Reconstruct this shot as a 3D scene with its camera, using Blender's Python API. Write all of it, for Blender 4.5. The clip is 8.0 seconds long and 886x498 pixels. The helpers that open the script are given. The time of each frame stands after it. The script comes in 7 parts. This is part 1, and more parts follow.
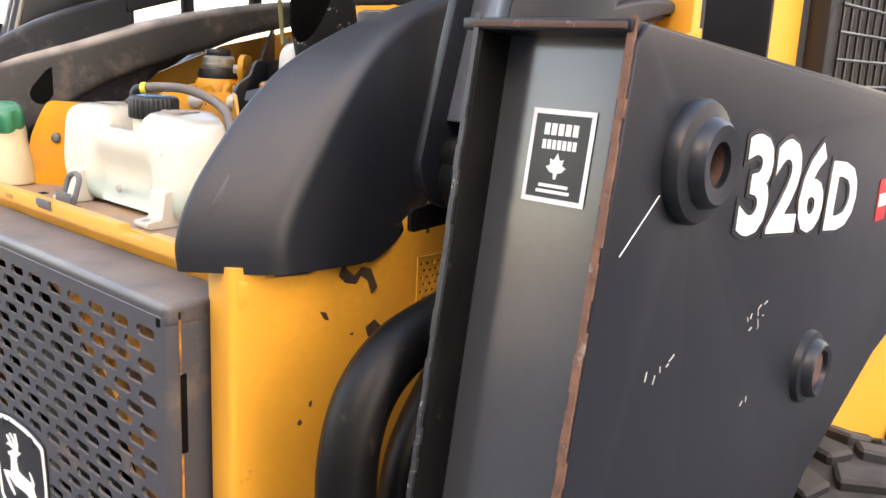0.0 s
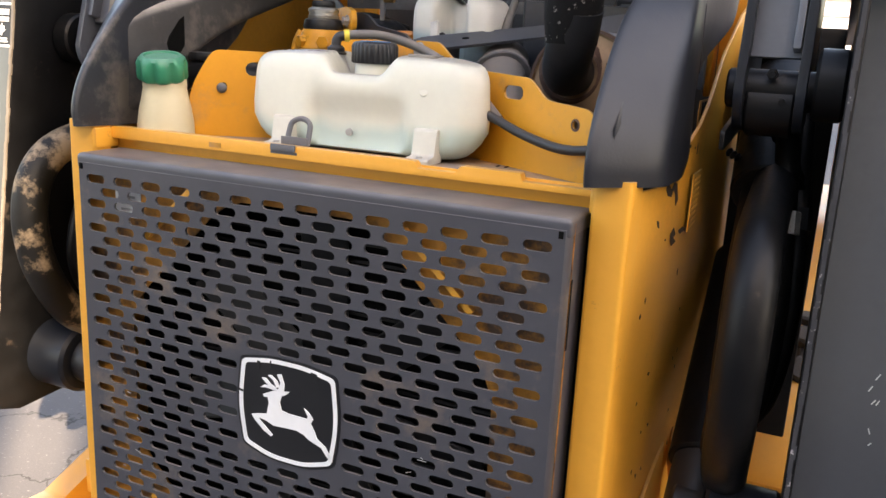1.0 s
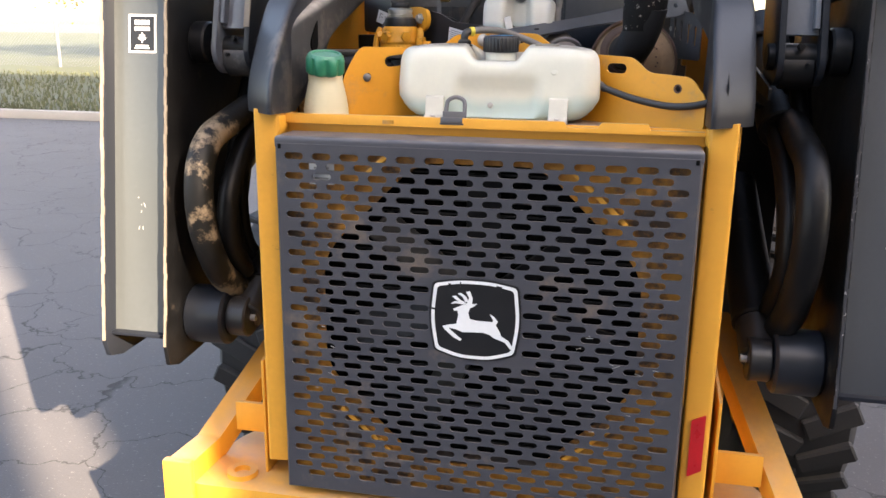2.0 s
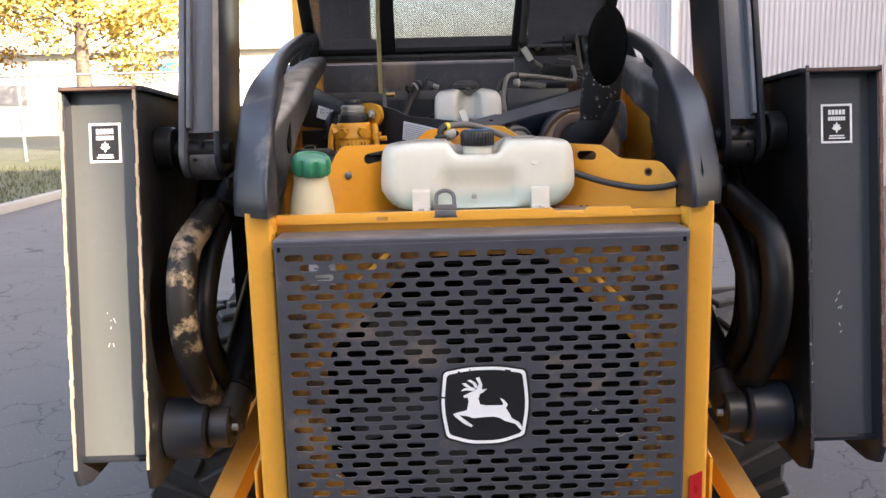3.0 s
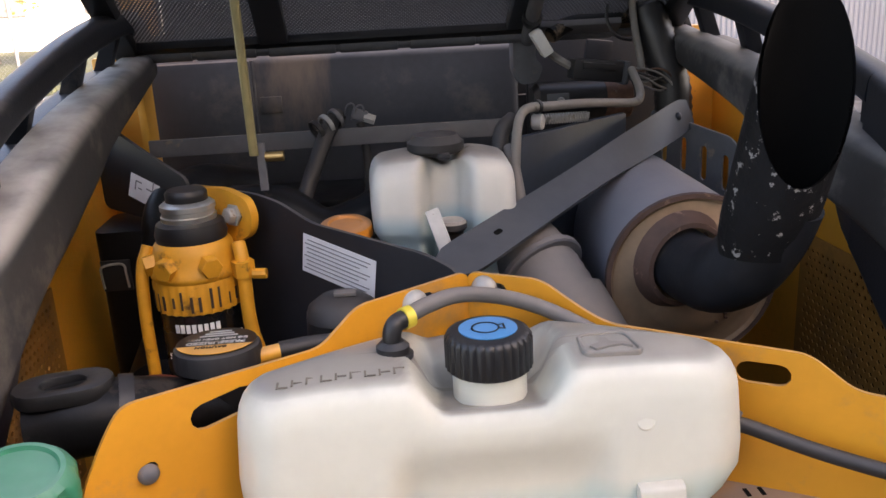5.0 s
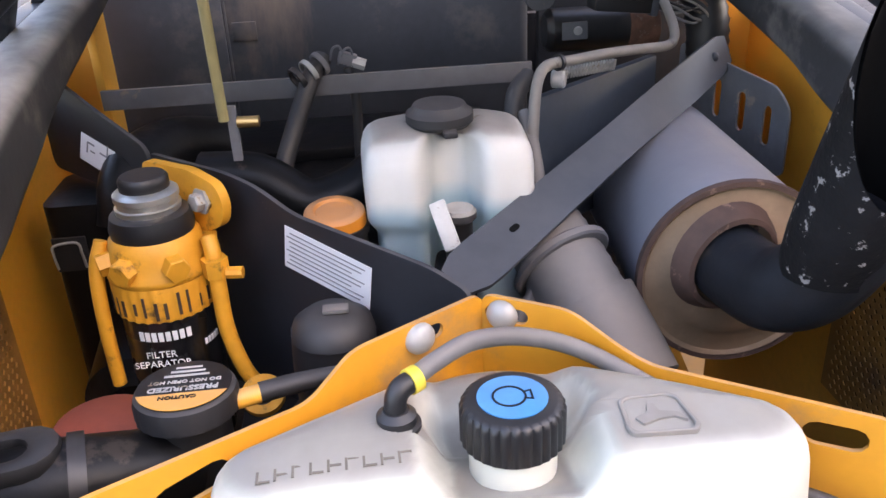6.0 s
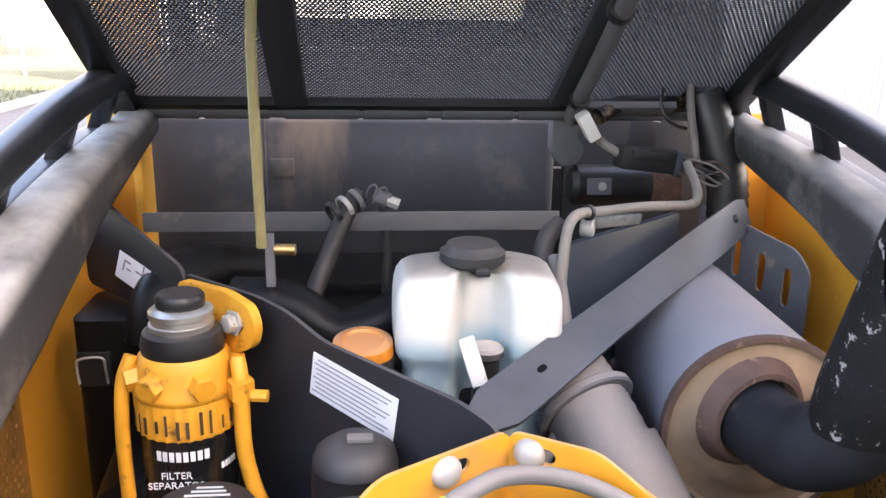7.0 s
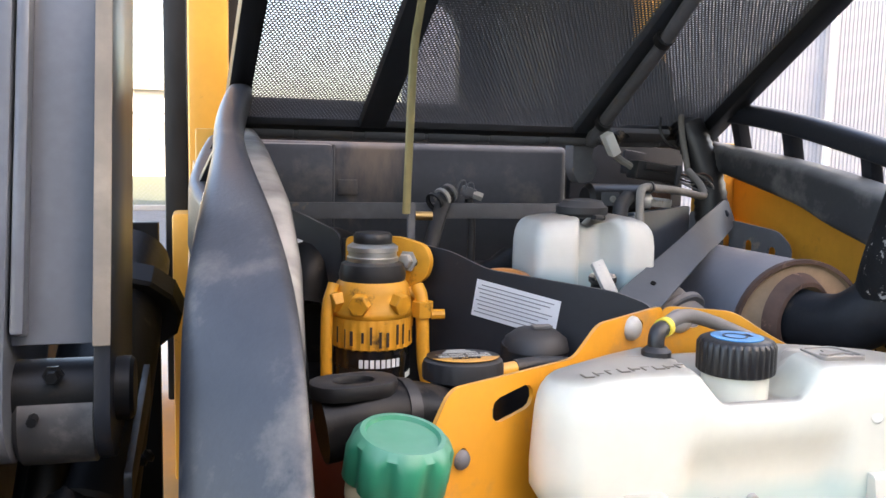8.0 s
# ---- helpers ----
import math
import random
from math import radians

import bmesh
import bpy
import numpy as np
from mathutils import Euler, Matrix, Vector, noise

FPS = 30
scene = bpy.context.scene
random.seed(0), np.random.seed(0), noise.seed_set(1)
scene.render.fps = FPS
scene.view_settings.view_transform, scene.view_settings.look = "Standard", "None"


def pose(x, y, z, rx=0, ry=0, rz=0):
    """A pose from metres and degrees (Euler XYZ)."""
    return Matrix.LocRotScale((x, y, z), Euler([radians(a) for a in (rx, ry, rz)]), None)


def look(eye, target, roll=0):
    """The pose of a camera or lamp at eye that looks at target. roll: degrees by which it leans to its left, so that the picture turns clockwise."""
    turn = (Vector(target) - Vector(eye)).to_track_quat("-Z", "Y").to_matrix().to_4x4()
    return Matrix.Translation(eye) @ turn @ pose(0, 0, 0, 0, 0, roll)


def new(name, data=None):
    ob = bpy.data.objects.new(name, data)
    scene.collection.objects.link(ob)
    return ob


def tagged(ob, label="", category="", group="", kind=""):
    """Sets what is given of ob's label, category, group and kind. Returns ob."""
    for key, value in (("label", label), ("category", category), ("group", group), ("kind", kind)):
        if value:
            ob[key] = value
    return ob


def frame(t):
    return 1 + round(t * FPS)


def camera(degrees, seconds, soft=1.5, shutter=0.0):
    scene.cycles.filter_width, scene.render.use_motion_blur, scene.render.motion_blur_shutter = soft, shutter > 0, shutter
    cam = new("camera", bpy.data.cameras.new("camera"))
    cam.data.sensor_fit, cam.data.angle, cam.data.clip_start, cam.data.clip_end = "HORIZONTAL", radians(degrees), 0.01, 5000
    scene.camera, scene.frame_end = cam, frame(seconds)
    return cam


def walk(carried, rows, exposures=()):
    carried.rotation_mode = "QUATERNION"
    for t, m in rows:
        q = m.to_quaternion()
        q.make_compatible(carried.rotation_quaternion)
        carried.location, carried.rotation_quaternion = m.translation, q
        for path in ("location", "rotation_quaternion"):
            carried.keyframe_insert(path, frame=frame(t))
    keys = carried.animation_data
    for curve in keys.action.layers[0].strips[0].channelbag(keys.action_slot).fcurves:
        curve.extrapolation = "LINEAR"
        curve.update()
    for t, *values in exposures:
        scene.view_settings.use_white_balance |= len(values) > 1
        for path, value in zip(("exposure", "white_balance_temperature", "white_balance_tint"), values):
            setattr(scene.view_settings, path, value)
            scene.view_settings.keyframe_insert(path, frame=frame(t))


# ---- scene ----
cam = camera(55.3, 8.0)
PATH = [
    (0, (1.149, -0.477, 1.472), (-0.147, 0.98, 1.031), 2.7),
    (0.5, (0.945, -0.791, 1.441), (-0.082, 0.859, 0.968), 2.7),
    (1, (0.656, -0.987, 1.41), (-0.144, 0.781, 0.926), 2.9),
    (1.5, (0.42, -1.292, 1.394), (-0.126, 0.565, 0.893), 2.0),
    (1.7, (0.362, -1.417, 1.406), (-0.123, 0.453, 0.891), 1.3),
    (2.8, (-0.067, -1.675, 1.432), (-0.128, 0.268, 0.961), -1.0),
    (3, (-0.089, -1.619, 1.465), (-0.07, 0.35, 1.115), -1.5),
    (3.5, (-0.07, -1.299, 1.498), (0.009, 0.697, 1.407), -1.3),
    (4, (-0.117, -0.96, 1.517), (-0.006, 1.033, 1.391), -2.4),
    (4.5, (-0.105, -0.623, 1.577), (0.064, 1.327, 1.166), -3.5),
    (5, (-0.076, -0.457, 1.654), (0.077, 1.453, 1.08), -3.0),
    (6.3, (-0.075, -0.273, 1.743), (0.098, 1.505, 0.845), -2.4),
    (6.5, (-0.079, -0.289, 1.751), (0.092, 1.527, 0.93), -1.3),
    (7, (-0.102, -0.3, 1.72), (0.069, 1.619, 1.183), 0.9),
    (7.5, (-0.246, -0.407, 1.637), (0.068, 1.546, 1.347), 1.0),
    (8, (-0.462, -0.499, 1.562), (0.074, 1.414, 1.334), 1.3),
]
walk(cam, [(t, look(eye, target, roll)) for t, eye, target, roll in PATH], exposures=[(0, 3.50, 8800, 18), (0.5, 3.18, 8500, 17), (1.0, 3.02, 8300, 17), (1.5, 3.03, 7900, 17), (3, 2.93, 7900, 19), (3.6, 2.66, 8200, 22), (4.6, 2.54, 8500, 22), (5.2, 3.05, 7700, 22), (6.4, 3.78, 7300, 23), (7, 4.13, 7600, 21), (7.5, 3.88, 8000, 20), (8, 3.42, 7600, 16)])

SUN_AZ, SUN_EL = 135.0, 27.0   # degrees, clockwise from north (+y), and above the horizon

# ---- world, sun, exposure ----
world = bpy.data.worlds.new("sky")
scene.world = world
world.use_nodes = True
wn = world.node_tree
sky = wn.nodes.new("ShaderNodeTexSky")
sky.sky_type = "NISHITA"
sky.sun_disc = False
sky.sun_elevation, sky.sun_rotation = radians(SUN_EL), radians(SUN_AZ)
sky.air_density, sky.dust_density = 1.0, 2.5
wn.nodes["Background"].inputs["Strength"].default_value = 0.15
wn.links.new(sky.outputs["Color"], wn.nodes["Background"].inputs["Color"])

sun_dir = Vector((math.sin(radians(SUN_AZ)) * math.cos(radians(SUN_EL)), math.cos(radians(SUN_AZ)) * math.cos(radians(SUN_EL)), math.sin(radians(SUN_EL))))
sun = new("sun", bpy.data.lights.new("sun", "SUN"))
sun.data.energy, sun.data.angle, sun.data.color = 4.0, radians(0.5), (1.0, 0.91, 0.78)
sun.matrix_world = look(sun_dir * 40, (0, 0, 0))


# ---- materials ----
def material(name, base, rough=0.5, metal=0.0, vary=0.25, scale=6.0, fine=90.0, bump=0.08, stain=None, stain_at=0.62, stain_scale=5.0,
             stain_soft=0.05, dust=None, dust_amount=0.0, coat=0.0, random_tint=0.0, spec=0.5):
    """A painted, moulded or metal surface with broad and fine variation, stains of a colour of their own and dust on what faces up."""
    m = bpy.data.materials.new(name)
    m.use_nodes = True
    n, l = m.node_tree.nodes, m.node_tree.links
    b = n["Principled BSDF"]
    co = n.new("ShaderNodeTexCoord")
    geo = n.new("ShaderNodeNewGeometry")

    def noise_of(s, detail=4.0, roughness=0.55):
        t = n.new("ShaderNodeTexNoise")
        t.inputs["Scale"].default_value, t.inputs["Detail"].default_value, t.inputs["Roughness"].default_value = s, detail, roughness
        l.new(geo.outputs["Position"], t.inputs["Vector"])
        return t.outputs["Fac"]

    def ramp(src, a, z):
        r = n.new("ShaderNodeMapRange")
        r.inputs["From Min"].default_value, r.inputs["From Max"].default_value = a, z
        l.new(src, r.inputs["Value"])
        return r.outputs["Result"]

    def mix(fac, a, c):
        x = n.new("ShaderNodeMix")
        x.data_type = "RGBA"
        if isinstance(fac, float):
            x.inputs["Factor"].default_value = fac
        else:
            l.new(fac, x.inputs["Factor"])
        for k, v in (("A", a), ("B", c)):
            sock = [s for s in x.inputs if s.name == k and s.type == "RGBA"][0]
            if isinstance(v, tuple):
                sock.default_value = (*v, 1)
            else:
                l.new(v, sock)
        return [s for s in x.outputs if s.type == "RGBA"][0]

    broad, grain = noise_of(scale), noise_of(fine, 3.0)
    dark = tuple(c * (1 - vary) for c in base)
    light = tuple(min(1, c * (1 + vary * 0.7)) for c in base)
    colour = mix(ramp(broad, 0.3, 0.7), dark, light)
    colour = mix(ramp(grain, 0.25, 1.1), colour, dark)
    if stain:
        s = noise_of(stain_scale, 8.0, 0.68)
        colour = mix(ramp(s, stain_at, stain_at + stain_soft), colour, stain)
    if dust:
        up = n.new("ShaderNodeSeparateXYZ")
        l.new(geo.outputs["Normal"], up.inputs[0])
        d = n.new("ShaderNodeMath")
        d.operation = "MULTIPLY"
        l.new(ramp(up.outputs["Z"], 0.2, 0.95), d.inputs[0])
        l.new(ramp(noise_of(14.0, 6.0), 0.15, 0.62), d.inputs[1])
        d2 = n.new("ShaderNodeMath")
        d2.operation = "MULTIPLY"
        l.new(d.outputs[0], d2.inputs[0])
        d2.inputs[1].default_value = dust_amount
        colour = mix(d2.outputs[0], colour, dust)
    if random_tint:
        info = n.new("ShaderNodeObjectInfo")
        colour = mix(ramp(info.outputs["Random"], -0.2, 1.0 / random_tint), colour, dark)
    l.new(colour, b.inputs["Base Color"])
    rr = n.new("ShaderNodeMapRange")
    rr.inputs["To Min"].default_value, rr.inputs["To Max"].default_value = max(0.05, rough - 0.12), min(1.0, rough + 0.14)
    l.new(broad, rr.inputs["Value"])
    l.new(rr.outputs["Result"], b.inputs["Roughness"])
    b.inputs["Metallic"].default_value = metal
    b.inputs["Specular IOR Level"].default_value = spec
    b.inputs["Coat Weight"].default_value = coat
    b.inputs["Coat Roughness"].default_value = 0.15
    bp = n.new("ShaderNodeBump")
    bp.inputs["Strength"].default_value = bump
    bp.inputs["Distance"].default_value = 0.002
    l.new(grain, bp.inputs["Height"])
    l.new(bp.outputs["Normal"], b.inputs["Normal"])
    return m


DUST = (0.30, 0.24, 0.20)
YELLOW = material("yellow_paint", (0.80, 0.37, 0.045), 0.42, vary=0.10, scale=4.0, bump=0.03, stain=(0.13, 0.075, 0.035), stain_at=0.66, stain_soft=0.1, stain_scale=18.0, dust=DUST, dust_amount=0.35, coat=0.1)
YELLOW_DUSTED = material("dusted_yellow_paint", (0.70, 0.30, 0.022), 0.42, vary=0.10, scale=5.0, bump=0.03, stain=(0.34, 0.20, 0.085), stain_at=0.55, stain_soft=0.22, stain_scale=9.0, dust=(0.28, 0.22, 0.17), dust_amount=0.5)
YELLOW_CHIPPED = material("chipped_yellow_paint", (0.84, 0.385, 0.045), 0.42, vary=0.16, scale=4.0, bump=0.05, stain=(0.16, 0.08, 0.03), stain_at=0.63, stain_soft=0.25, stain_scale=5.0, dust=DUST, dust_amount=0.5)
YELLOW_DUSTY = material("dusty_yellow_paint", (0.60, 0.27, 0.03), 0.6, vary=0.38, scale=24.0, bump=0.15, stain=(0.25, 0.19, 0.155), stain_at=0.44, stain_soft=0.2, stain_scale=12.0, dust=(0.24, 0.19, 0.165), dust_amount=0.92)
YELLOW_MESH = material("grimy_mesh_paint", (0.42, 0.20, 0.045), 0.6, vary=0.3, scale=8.0, bump=0.06, stain=(0.13, 0.075, 0.04), stain_at=0.50, stain_soft=0.2, stain_scale=7.0)
YELLOW_SHROUD = material("shroud_paint", (0.56, 0.23, 0.03), 0.6, vary=0.3, scale=9.0, bump=0.06, stain=(0.075, 0.040, 0.024), stain_at=0.47, stain_soft=0.12, stain_scale=8.0)
YELLOW_CAST = material("yellow_casting", (0.70, 0.32, 0.025), 0.5, vary=0.18, scale=30.0, bump=0.14, stain=(0.07, 0.035, 0.014), stain_at=0.57, stain_soft=0.12, stain_scale=28.0)
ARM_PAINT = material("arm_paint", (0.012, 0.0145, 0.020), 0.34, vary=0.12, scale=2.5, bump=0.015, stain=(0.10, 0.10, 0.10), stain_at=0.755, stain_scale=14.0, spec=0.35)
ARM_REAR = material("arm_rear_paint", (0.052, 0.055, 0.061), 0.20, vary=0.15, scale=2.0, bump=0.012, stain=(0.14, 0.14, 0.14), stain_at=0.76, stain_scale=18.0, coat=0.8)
# Left plate: ARM_REAR's paint in a lighter tone that stands for sunlight.
ARM_REAR_LIT = material("sunlit_rear_paint", (0.066, 0.074, 0.076), 0.34, vary=0.14, scale=3.0, bump=0.015, stain=(0.100, 0.103, 0.098), stain_at=0.64, stain_soft=0.15, stain_scale=14.0, coat=0.3)
MAST_WEB = material("pale_mast_paint", (0.105, 0.115, 0.135), 0.30, vary=0.22, scale=4.0, bump=0.02, stain=(0.17, 0.17, 0.175), stain_at=0.62, stain_soft=0.2, stain_scale=7.0, coat=0.4)
WORN_STEEL = material("worn_edge_paint", (0.030, 0.030, 0.034), 0.45, vary=0.3, scale=20.0, bump=0.15, stain=(0.42, 0.38, 0.36), stain_at=0.60, stain_scale=60.0)
GRILLE_GREY = material("grille_paint", (0.054, 0.055, 0.065), 0.44, vary=0.15, scale=6.0, bump=0.03, stain=(0.165, 0.120, 0.085), stain_at=0.575, stain_soft=0.18, stain_scale=6.0, dust=(0.22, 0.19, 0.17), dust_amount=0.6)
DIRTY_PLASTIC = material("dirty_plastic", (0.046, 0.045, 0.046), 0.58, vary=0.35, scale=9.0, bump=0.12, stain=(0.17, 0.145, 0.12), stain_at=0.54, stain_soft=0.22, stain_scale=9.0, dust=(0.44, 0.41, 0.37), dust_amount=1.0)
BLACK = material("black_part", (0.0115, 0.0115, 0.0125), 0.42, vary=0.3, scale=14.0, bump=0.05, dust=(0.10, 0.085, 0.075), dust_amount=0.2)
SOOT = material("sooty_steel", (0.007, 0.007, 0.008), 0.7, vary=0.4, scale=18.0, bump=0.6, stain=(0.24, 0.23, 0.22), stain_at=0.60, stain_soft=0.035, stain_scale=75.0, spec=0.2)
# Real soot inside the stack, painted-in shade in vents, slots and the radiator core.
SOOT_AND_SHADE = material("soot_and_shade", (0.004, 0.004, 0.004), 0.95, vary=0.2, scale=20.0, spec=0.1)
DARK_STEEL = material("dark_steel", (0.040, 0.046, 0.056), 0.50, vary=0.25, scale=7.0, bump=0.05, stain=(0.13, 0.10, 0.08), stain_at=0.70, stain_scale=7.0, dust=(0.13, 0.13, 0.135), dust_amount=0.3)
BAY_STEEL = material("bay_steel", (0.020, 0.020, 0.023), 0.55, vary=0.3, scale=5.0, bump=0.05, stain=(0.16, 0.11, 0.07), stain_at=0.66, stain_scale=5.0, dust=DUST, dust_amount=0.5)
RUST_EDGE = material("rusty_edge", (0.17, 0.080, 0.050), 0.75, vary=0.5, scale=60.0, bump=0.3, stain=(0.34, 0.28, 0.24), stain_at=0.58, stain_soft=0.15, stain_scale=45.0)
WORN_CREAM = material("worn_cream_edge", (0.22, 0.185, 0.145), 0.6, vary=0.3, scale=14.0, bump=0.12, stain=(0.15, 0.075, 0.045), stain_at=0.58, stain_soft=0.12, stain_scale=22.0)
RUST_BROWN = material("brown_rust", (0.10, 0.055, 0.04), 0.8, vary=0.35, scale=30.0, bump=0.25, stain=(0.20, 0.12, 0.08), stain_at=0.6, stain_scale=40.0)
HEAT_STEEL = material("heat_stained_steel", (0.31, 0.205, 0.125), 0.65, metal=0.2, vary=0.3, scale=14.0, bump=0.12, stain=(0.13, 0.075, 0.05), stain_at=0.64, stain_scale=14.0)
MUFFLER = material("muffler_shell", (0.27, 0.275, 0.315), 0.55, metal=0.25, vary=0.12, scale=5.0, bump=0.05, stain=(0.20, 0.17, 0.15), stain_at=0.66, stain_soft=0.15, stain_scale=9.0, dust=(0.34, 0.33, 0.33), dust_amount=0.45)
ALUMINIUM = material("aluminium", (0.62, 0.60, 0.55), 0.35, metal=0.9, vary=0.15, scale=30.0, bump=0.05)
YELLOW_TAPE = material("yellow_clamp_paint", (0.72, 0.56, 0.06), 0.5, vary=0.2, scale=40.0)
BRASS = material("brass", (0.70, 0.45, 0.18), 0.35, metal=0.9, vary=0.2, scale=40.0)
ZINC = material("zinc_steel", (0.44, 0.43, 0.40), 0.55, metal=0.35, vary=0.25, scale=40.0, bump=0.08, stain=(0.25, 0.16, 0.10), stain_at=0.62, stain_scale=40.0)
RUBBER = material("rubber_hose", (0.017, 0.017, 0.0185), 0.55, vary=0.25, scale=20.0, bump=0.08, dust=(0.16, 0.14, 0.125), dust_amount=0.25)
HOSE_WORN = material("worn_hose", (0.008, 0.008, 0.008), 0.5, vary=0.3, scale=15.0, bump=0.2, stain=(0.24, 0.18, 0.12), stain_at=0.52, stain_soft=0.08, stain_scale=9.0, spec=0.25)
BLUE_STEEL = material("dark_blue_steel", (0.030, 0.042, 0.060), 0.42, vary=0.3, scale=9.0, bump=0.06, stain=(0.12, 0.11, 0.10), stain_at=0.66, stain_scale=20.0)
SHROUD_STEEL = material("shroud_steel", (0.016, 0.018, 0.023), 0.5, vary=0.3, scale=8.0, bump=0.05, stain=(0.06, 0.055, 0.05), stain_at=0.66, stain_scale=9.0, dust=(0.12, 0.115, 0.11), dust_amount=0.5)
BADGE_PLASTIC = material("dusty_badge_plastic", (0.25, 0.225, 0.195), 0.5, vary=0.15, scale=40.0, bump=0.03)
GRIME = material("settled_grime", (0.17, 0.145, 0.115), 0.8, vary=0.3, scale=40.0, bump=0.1)
BEIGE_PIPE = material("dusty_beige_pipe", (0.19, 0.175, 0.155), 0.6, vary=0.25, scale=25.0, bump=0.08, stain=(0.09, 0.08, 0.07), stain_at=0.58, stain_scale=30.0)
GREY_HOSE = material("grey_hose", (0.13, 0.127, 0.123), 0.6, vary=0.2, scale=20.0, bump=0.06, dust=DUST, dust_amount=0.4)
TYRE = material("tyre_rubber", (0.016, 0.016, 0.017), 0.8, vary=0.3, scale=9.0, bump=0.2, dust=(0.10, 0.09, 0.08), dust_amount=0.6)
GREEN = material("green_plastic", (0.012, 0.20, 0.105), 0.40, vary=0.15, scale=30.0, bump=0.05, dust=(0.30, 0.38, 0.33), dust_amount=0.35)
CREAM = material("cream_plastic", (0.62, 0.55, 0.36), 0.5, vary=0.15, scale=10.0, bump=0.04, stain=(0.30, 0.22, 0.12), stain_at=0.66, stain_scale=14.0)
BLUE = material("blue_label", (0.030, 0.235, 0.500), 0.45, vary=0.12, scale=60.0, dust=(0.30, 0.30, 0.30), dust_amount=0.22)
RED = material("red_reflector", (0.55, 0.015, 0.02), 0.3, vary=0.15, scale=40.0)
RED_BROWN = material("red_oxide_can", (0.25, 0.055, 0.03), 0.55, vary=0.2, scale=12.0)
PAPER = material("label_paper", (0.72, 0.72, 0.73), 0.6, vary=0.06, scale=12.0, stain=(0.45, 0.40, 0.36), stain_at=0.66, stain_scale=14.0)
PRINT = material("label_print", (0.22, 0.22, 0.23), 0.6, vary=0.05)
INK = material("black_decal", (0.010, 0.010, 0.011), 0.35, vary=0.15, scale=30.0)
WHITE_DECAL = material("white_decal", (0.80, 0.80, 0.79), 0.45, vary=0.06, scale=30.0, stain=(0.35, 0.33, 0.31), stain_at=0.70, stain_scale=40.0)
ORANGE_CAP = material("orange_cap", (0.62, 0.22, 0.02), 0.5, vary=0.15, scale=30.0, dust=DUST, dust_amount=0.45)
YELLOW_ROD = material("olive_rod", (0.32, 0.27, 0.12), 0.55, vary=0.25, scale=20.0, bump=0.06)
TAG_WHITE = material("grimy_white_tag", (0.46, 0.45, 0.42), 0.6, vary=0.2, scale=30.0, stain=(0.20, 0.16, 0.12), stain_at=0.58, stain_scale=40.0)
WHITE_PLASTIC = material("white_plastic", (0.78, 0.77, 0.72), 0.45, vary=0.08, scale=20.0, dust=DUST, dust_amount=0.2)
CAN_BLACK = material("black_can", (0.010, 0.010, 0.011), 0.25, vary=0.1, scale=20.0, coat=0.3)
SEAT = material("seat_vinyl", (0.02, 0.02, 0.021), 0.6, vary=0.2, scale=9.0)
GRASS = material("grass_blades", (0.052, 0.060, 0.026), 0.8, vary=0.4, scale=1.5, bump=0.2, random_tint=0.0)
CONCRETE = material("concrete", (0.24, 0.23, 0.215), 0.85, vary=0.15, scale=1.2, bump=0.2)
SIDING = material("white_siding", (0.37, 0.37, 0.395), 0.5, vary=0.06, scale=0.6, bump=0.02)
TRIM_WHITE = material("white_trim", (0.80, 0.79, 0.78), 0.5, vary=0.05, scale=2.0)
SHADE_WALL = material("shade_wall_render", (0.40, 0.37, 0.33), 0.85, vary=0.12, scale=0.7, bump=0.2)
BARK = material("bark", (0.12, 0.095, 0.075), 0.9, vary=0.4, scale=8.0, bump=0.5)
FAR_WALL = material("far_pale_wall", (0.50, 0.50, 0.51), 0.7, vary=0.1, scale=0.4)
GALV = material("galvanised_wire", (0.20, 0.20, 0.21), 0.5, metal=0.3, vary=0.1, scale=8.0)
GREASY = material("greasy_black", (0.0055, 0.0055, 0.006), 0.42, vary=0.4, scale=18.0, bump=0.2, stain=(0.032, 0.025, 0.020), stain_at=0.62, stain_scale=16.0, spec=0.22)
DUSTY_STEEL = material("dusty_grey_steel", (0.120, 0.122, 0.130), 0.6, vary=0.25, scale=16.0, bump=0.08, stain=(0.20, 0.16, 0.13), stain_at=0.63, stain_scale=18.0, dust=DUST, dust_amount=0.4)
RAIL_PLASTIC = material("rail_plastic", (0.0115, 0.0135, 0.0190), 0.46, vary=0.22, scale=5.0, fine=260.0, bump=0.10, stain=(0.055, 0.052, 0.053), stain_at=0.62, stain_soft=0.2, stain_scale=7.0, dust=(0.09, 0.085, 0.083), dust_amount=0.22)
RAIL_DUSTY = material("dusty_rail_plastic", (0.016, 0.0195, 0.027), 0.42, vary=0.36, scale=7.0, fine=260.0, bump=0.12, stain=(0.105, 0.092, 0.080), stain_at=0.535, stain_soft=0.13, stain_scale=7.0, dust=(0.12, 0.11, 0.105), dust_amount=0.35)
RAIL_GREY = material("grey_dusty_rail_plastic", (0.036, 0.037, 0.040), 0.55, vary=0.3, scale=9.0, bump=0.12, stain=(0.16, 0.15, 0.14), stain_at=0.52, stain_soft=0.2, stain_scale=9.0, dust=(0.24, 0.225, 0.21), dust_amount=0.7)
CHIP = material("bare_chip", (0.060, 0.035, 0.022), 0.7, vary=0.4, scale=60.0, bump=0.2)
ELBOW = material("blued_elbow", (0.013, 0.015, 0.019), 0.5, vary=0.4, scale=16.0, bump=0.2, stain=(0.045, 0.036, 0.030), stain_at=0.58, stain_soft=0.12, stain_scale=18.0, spec=0.3)
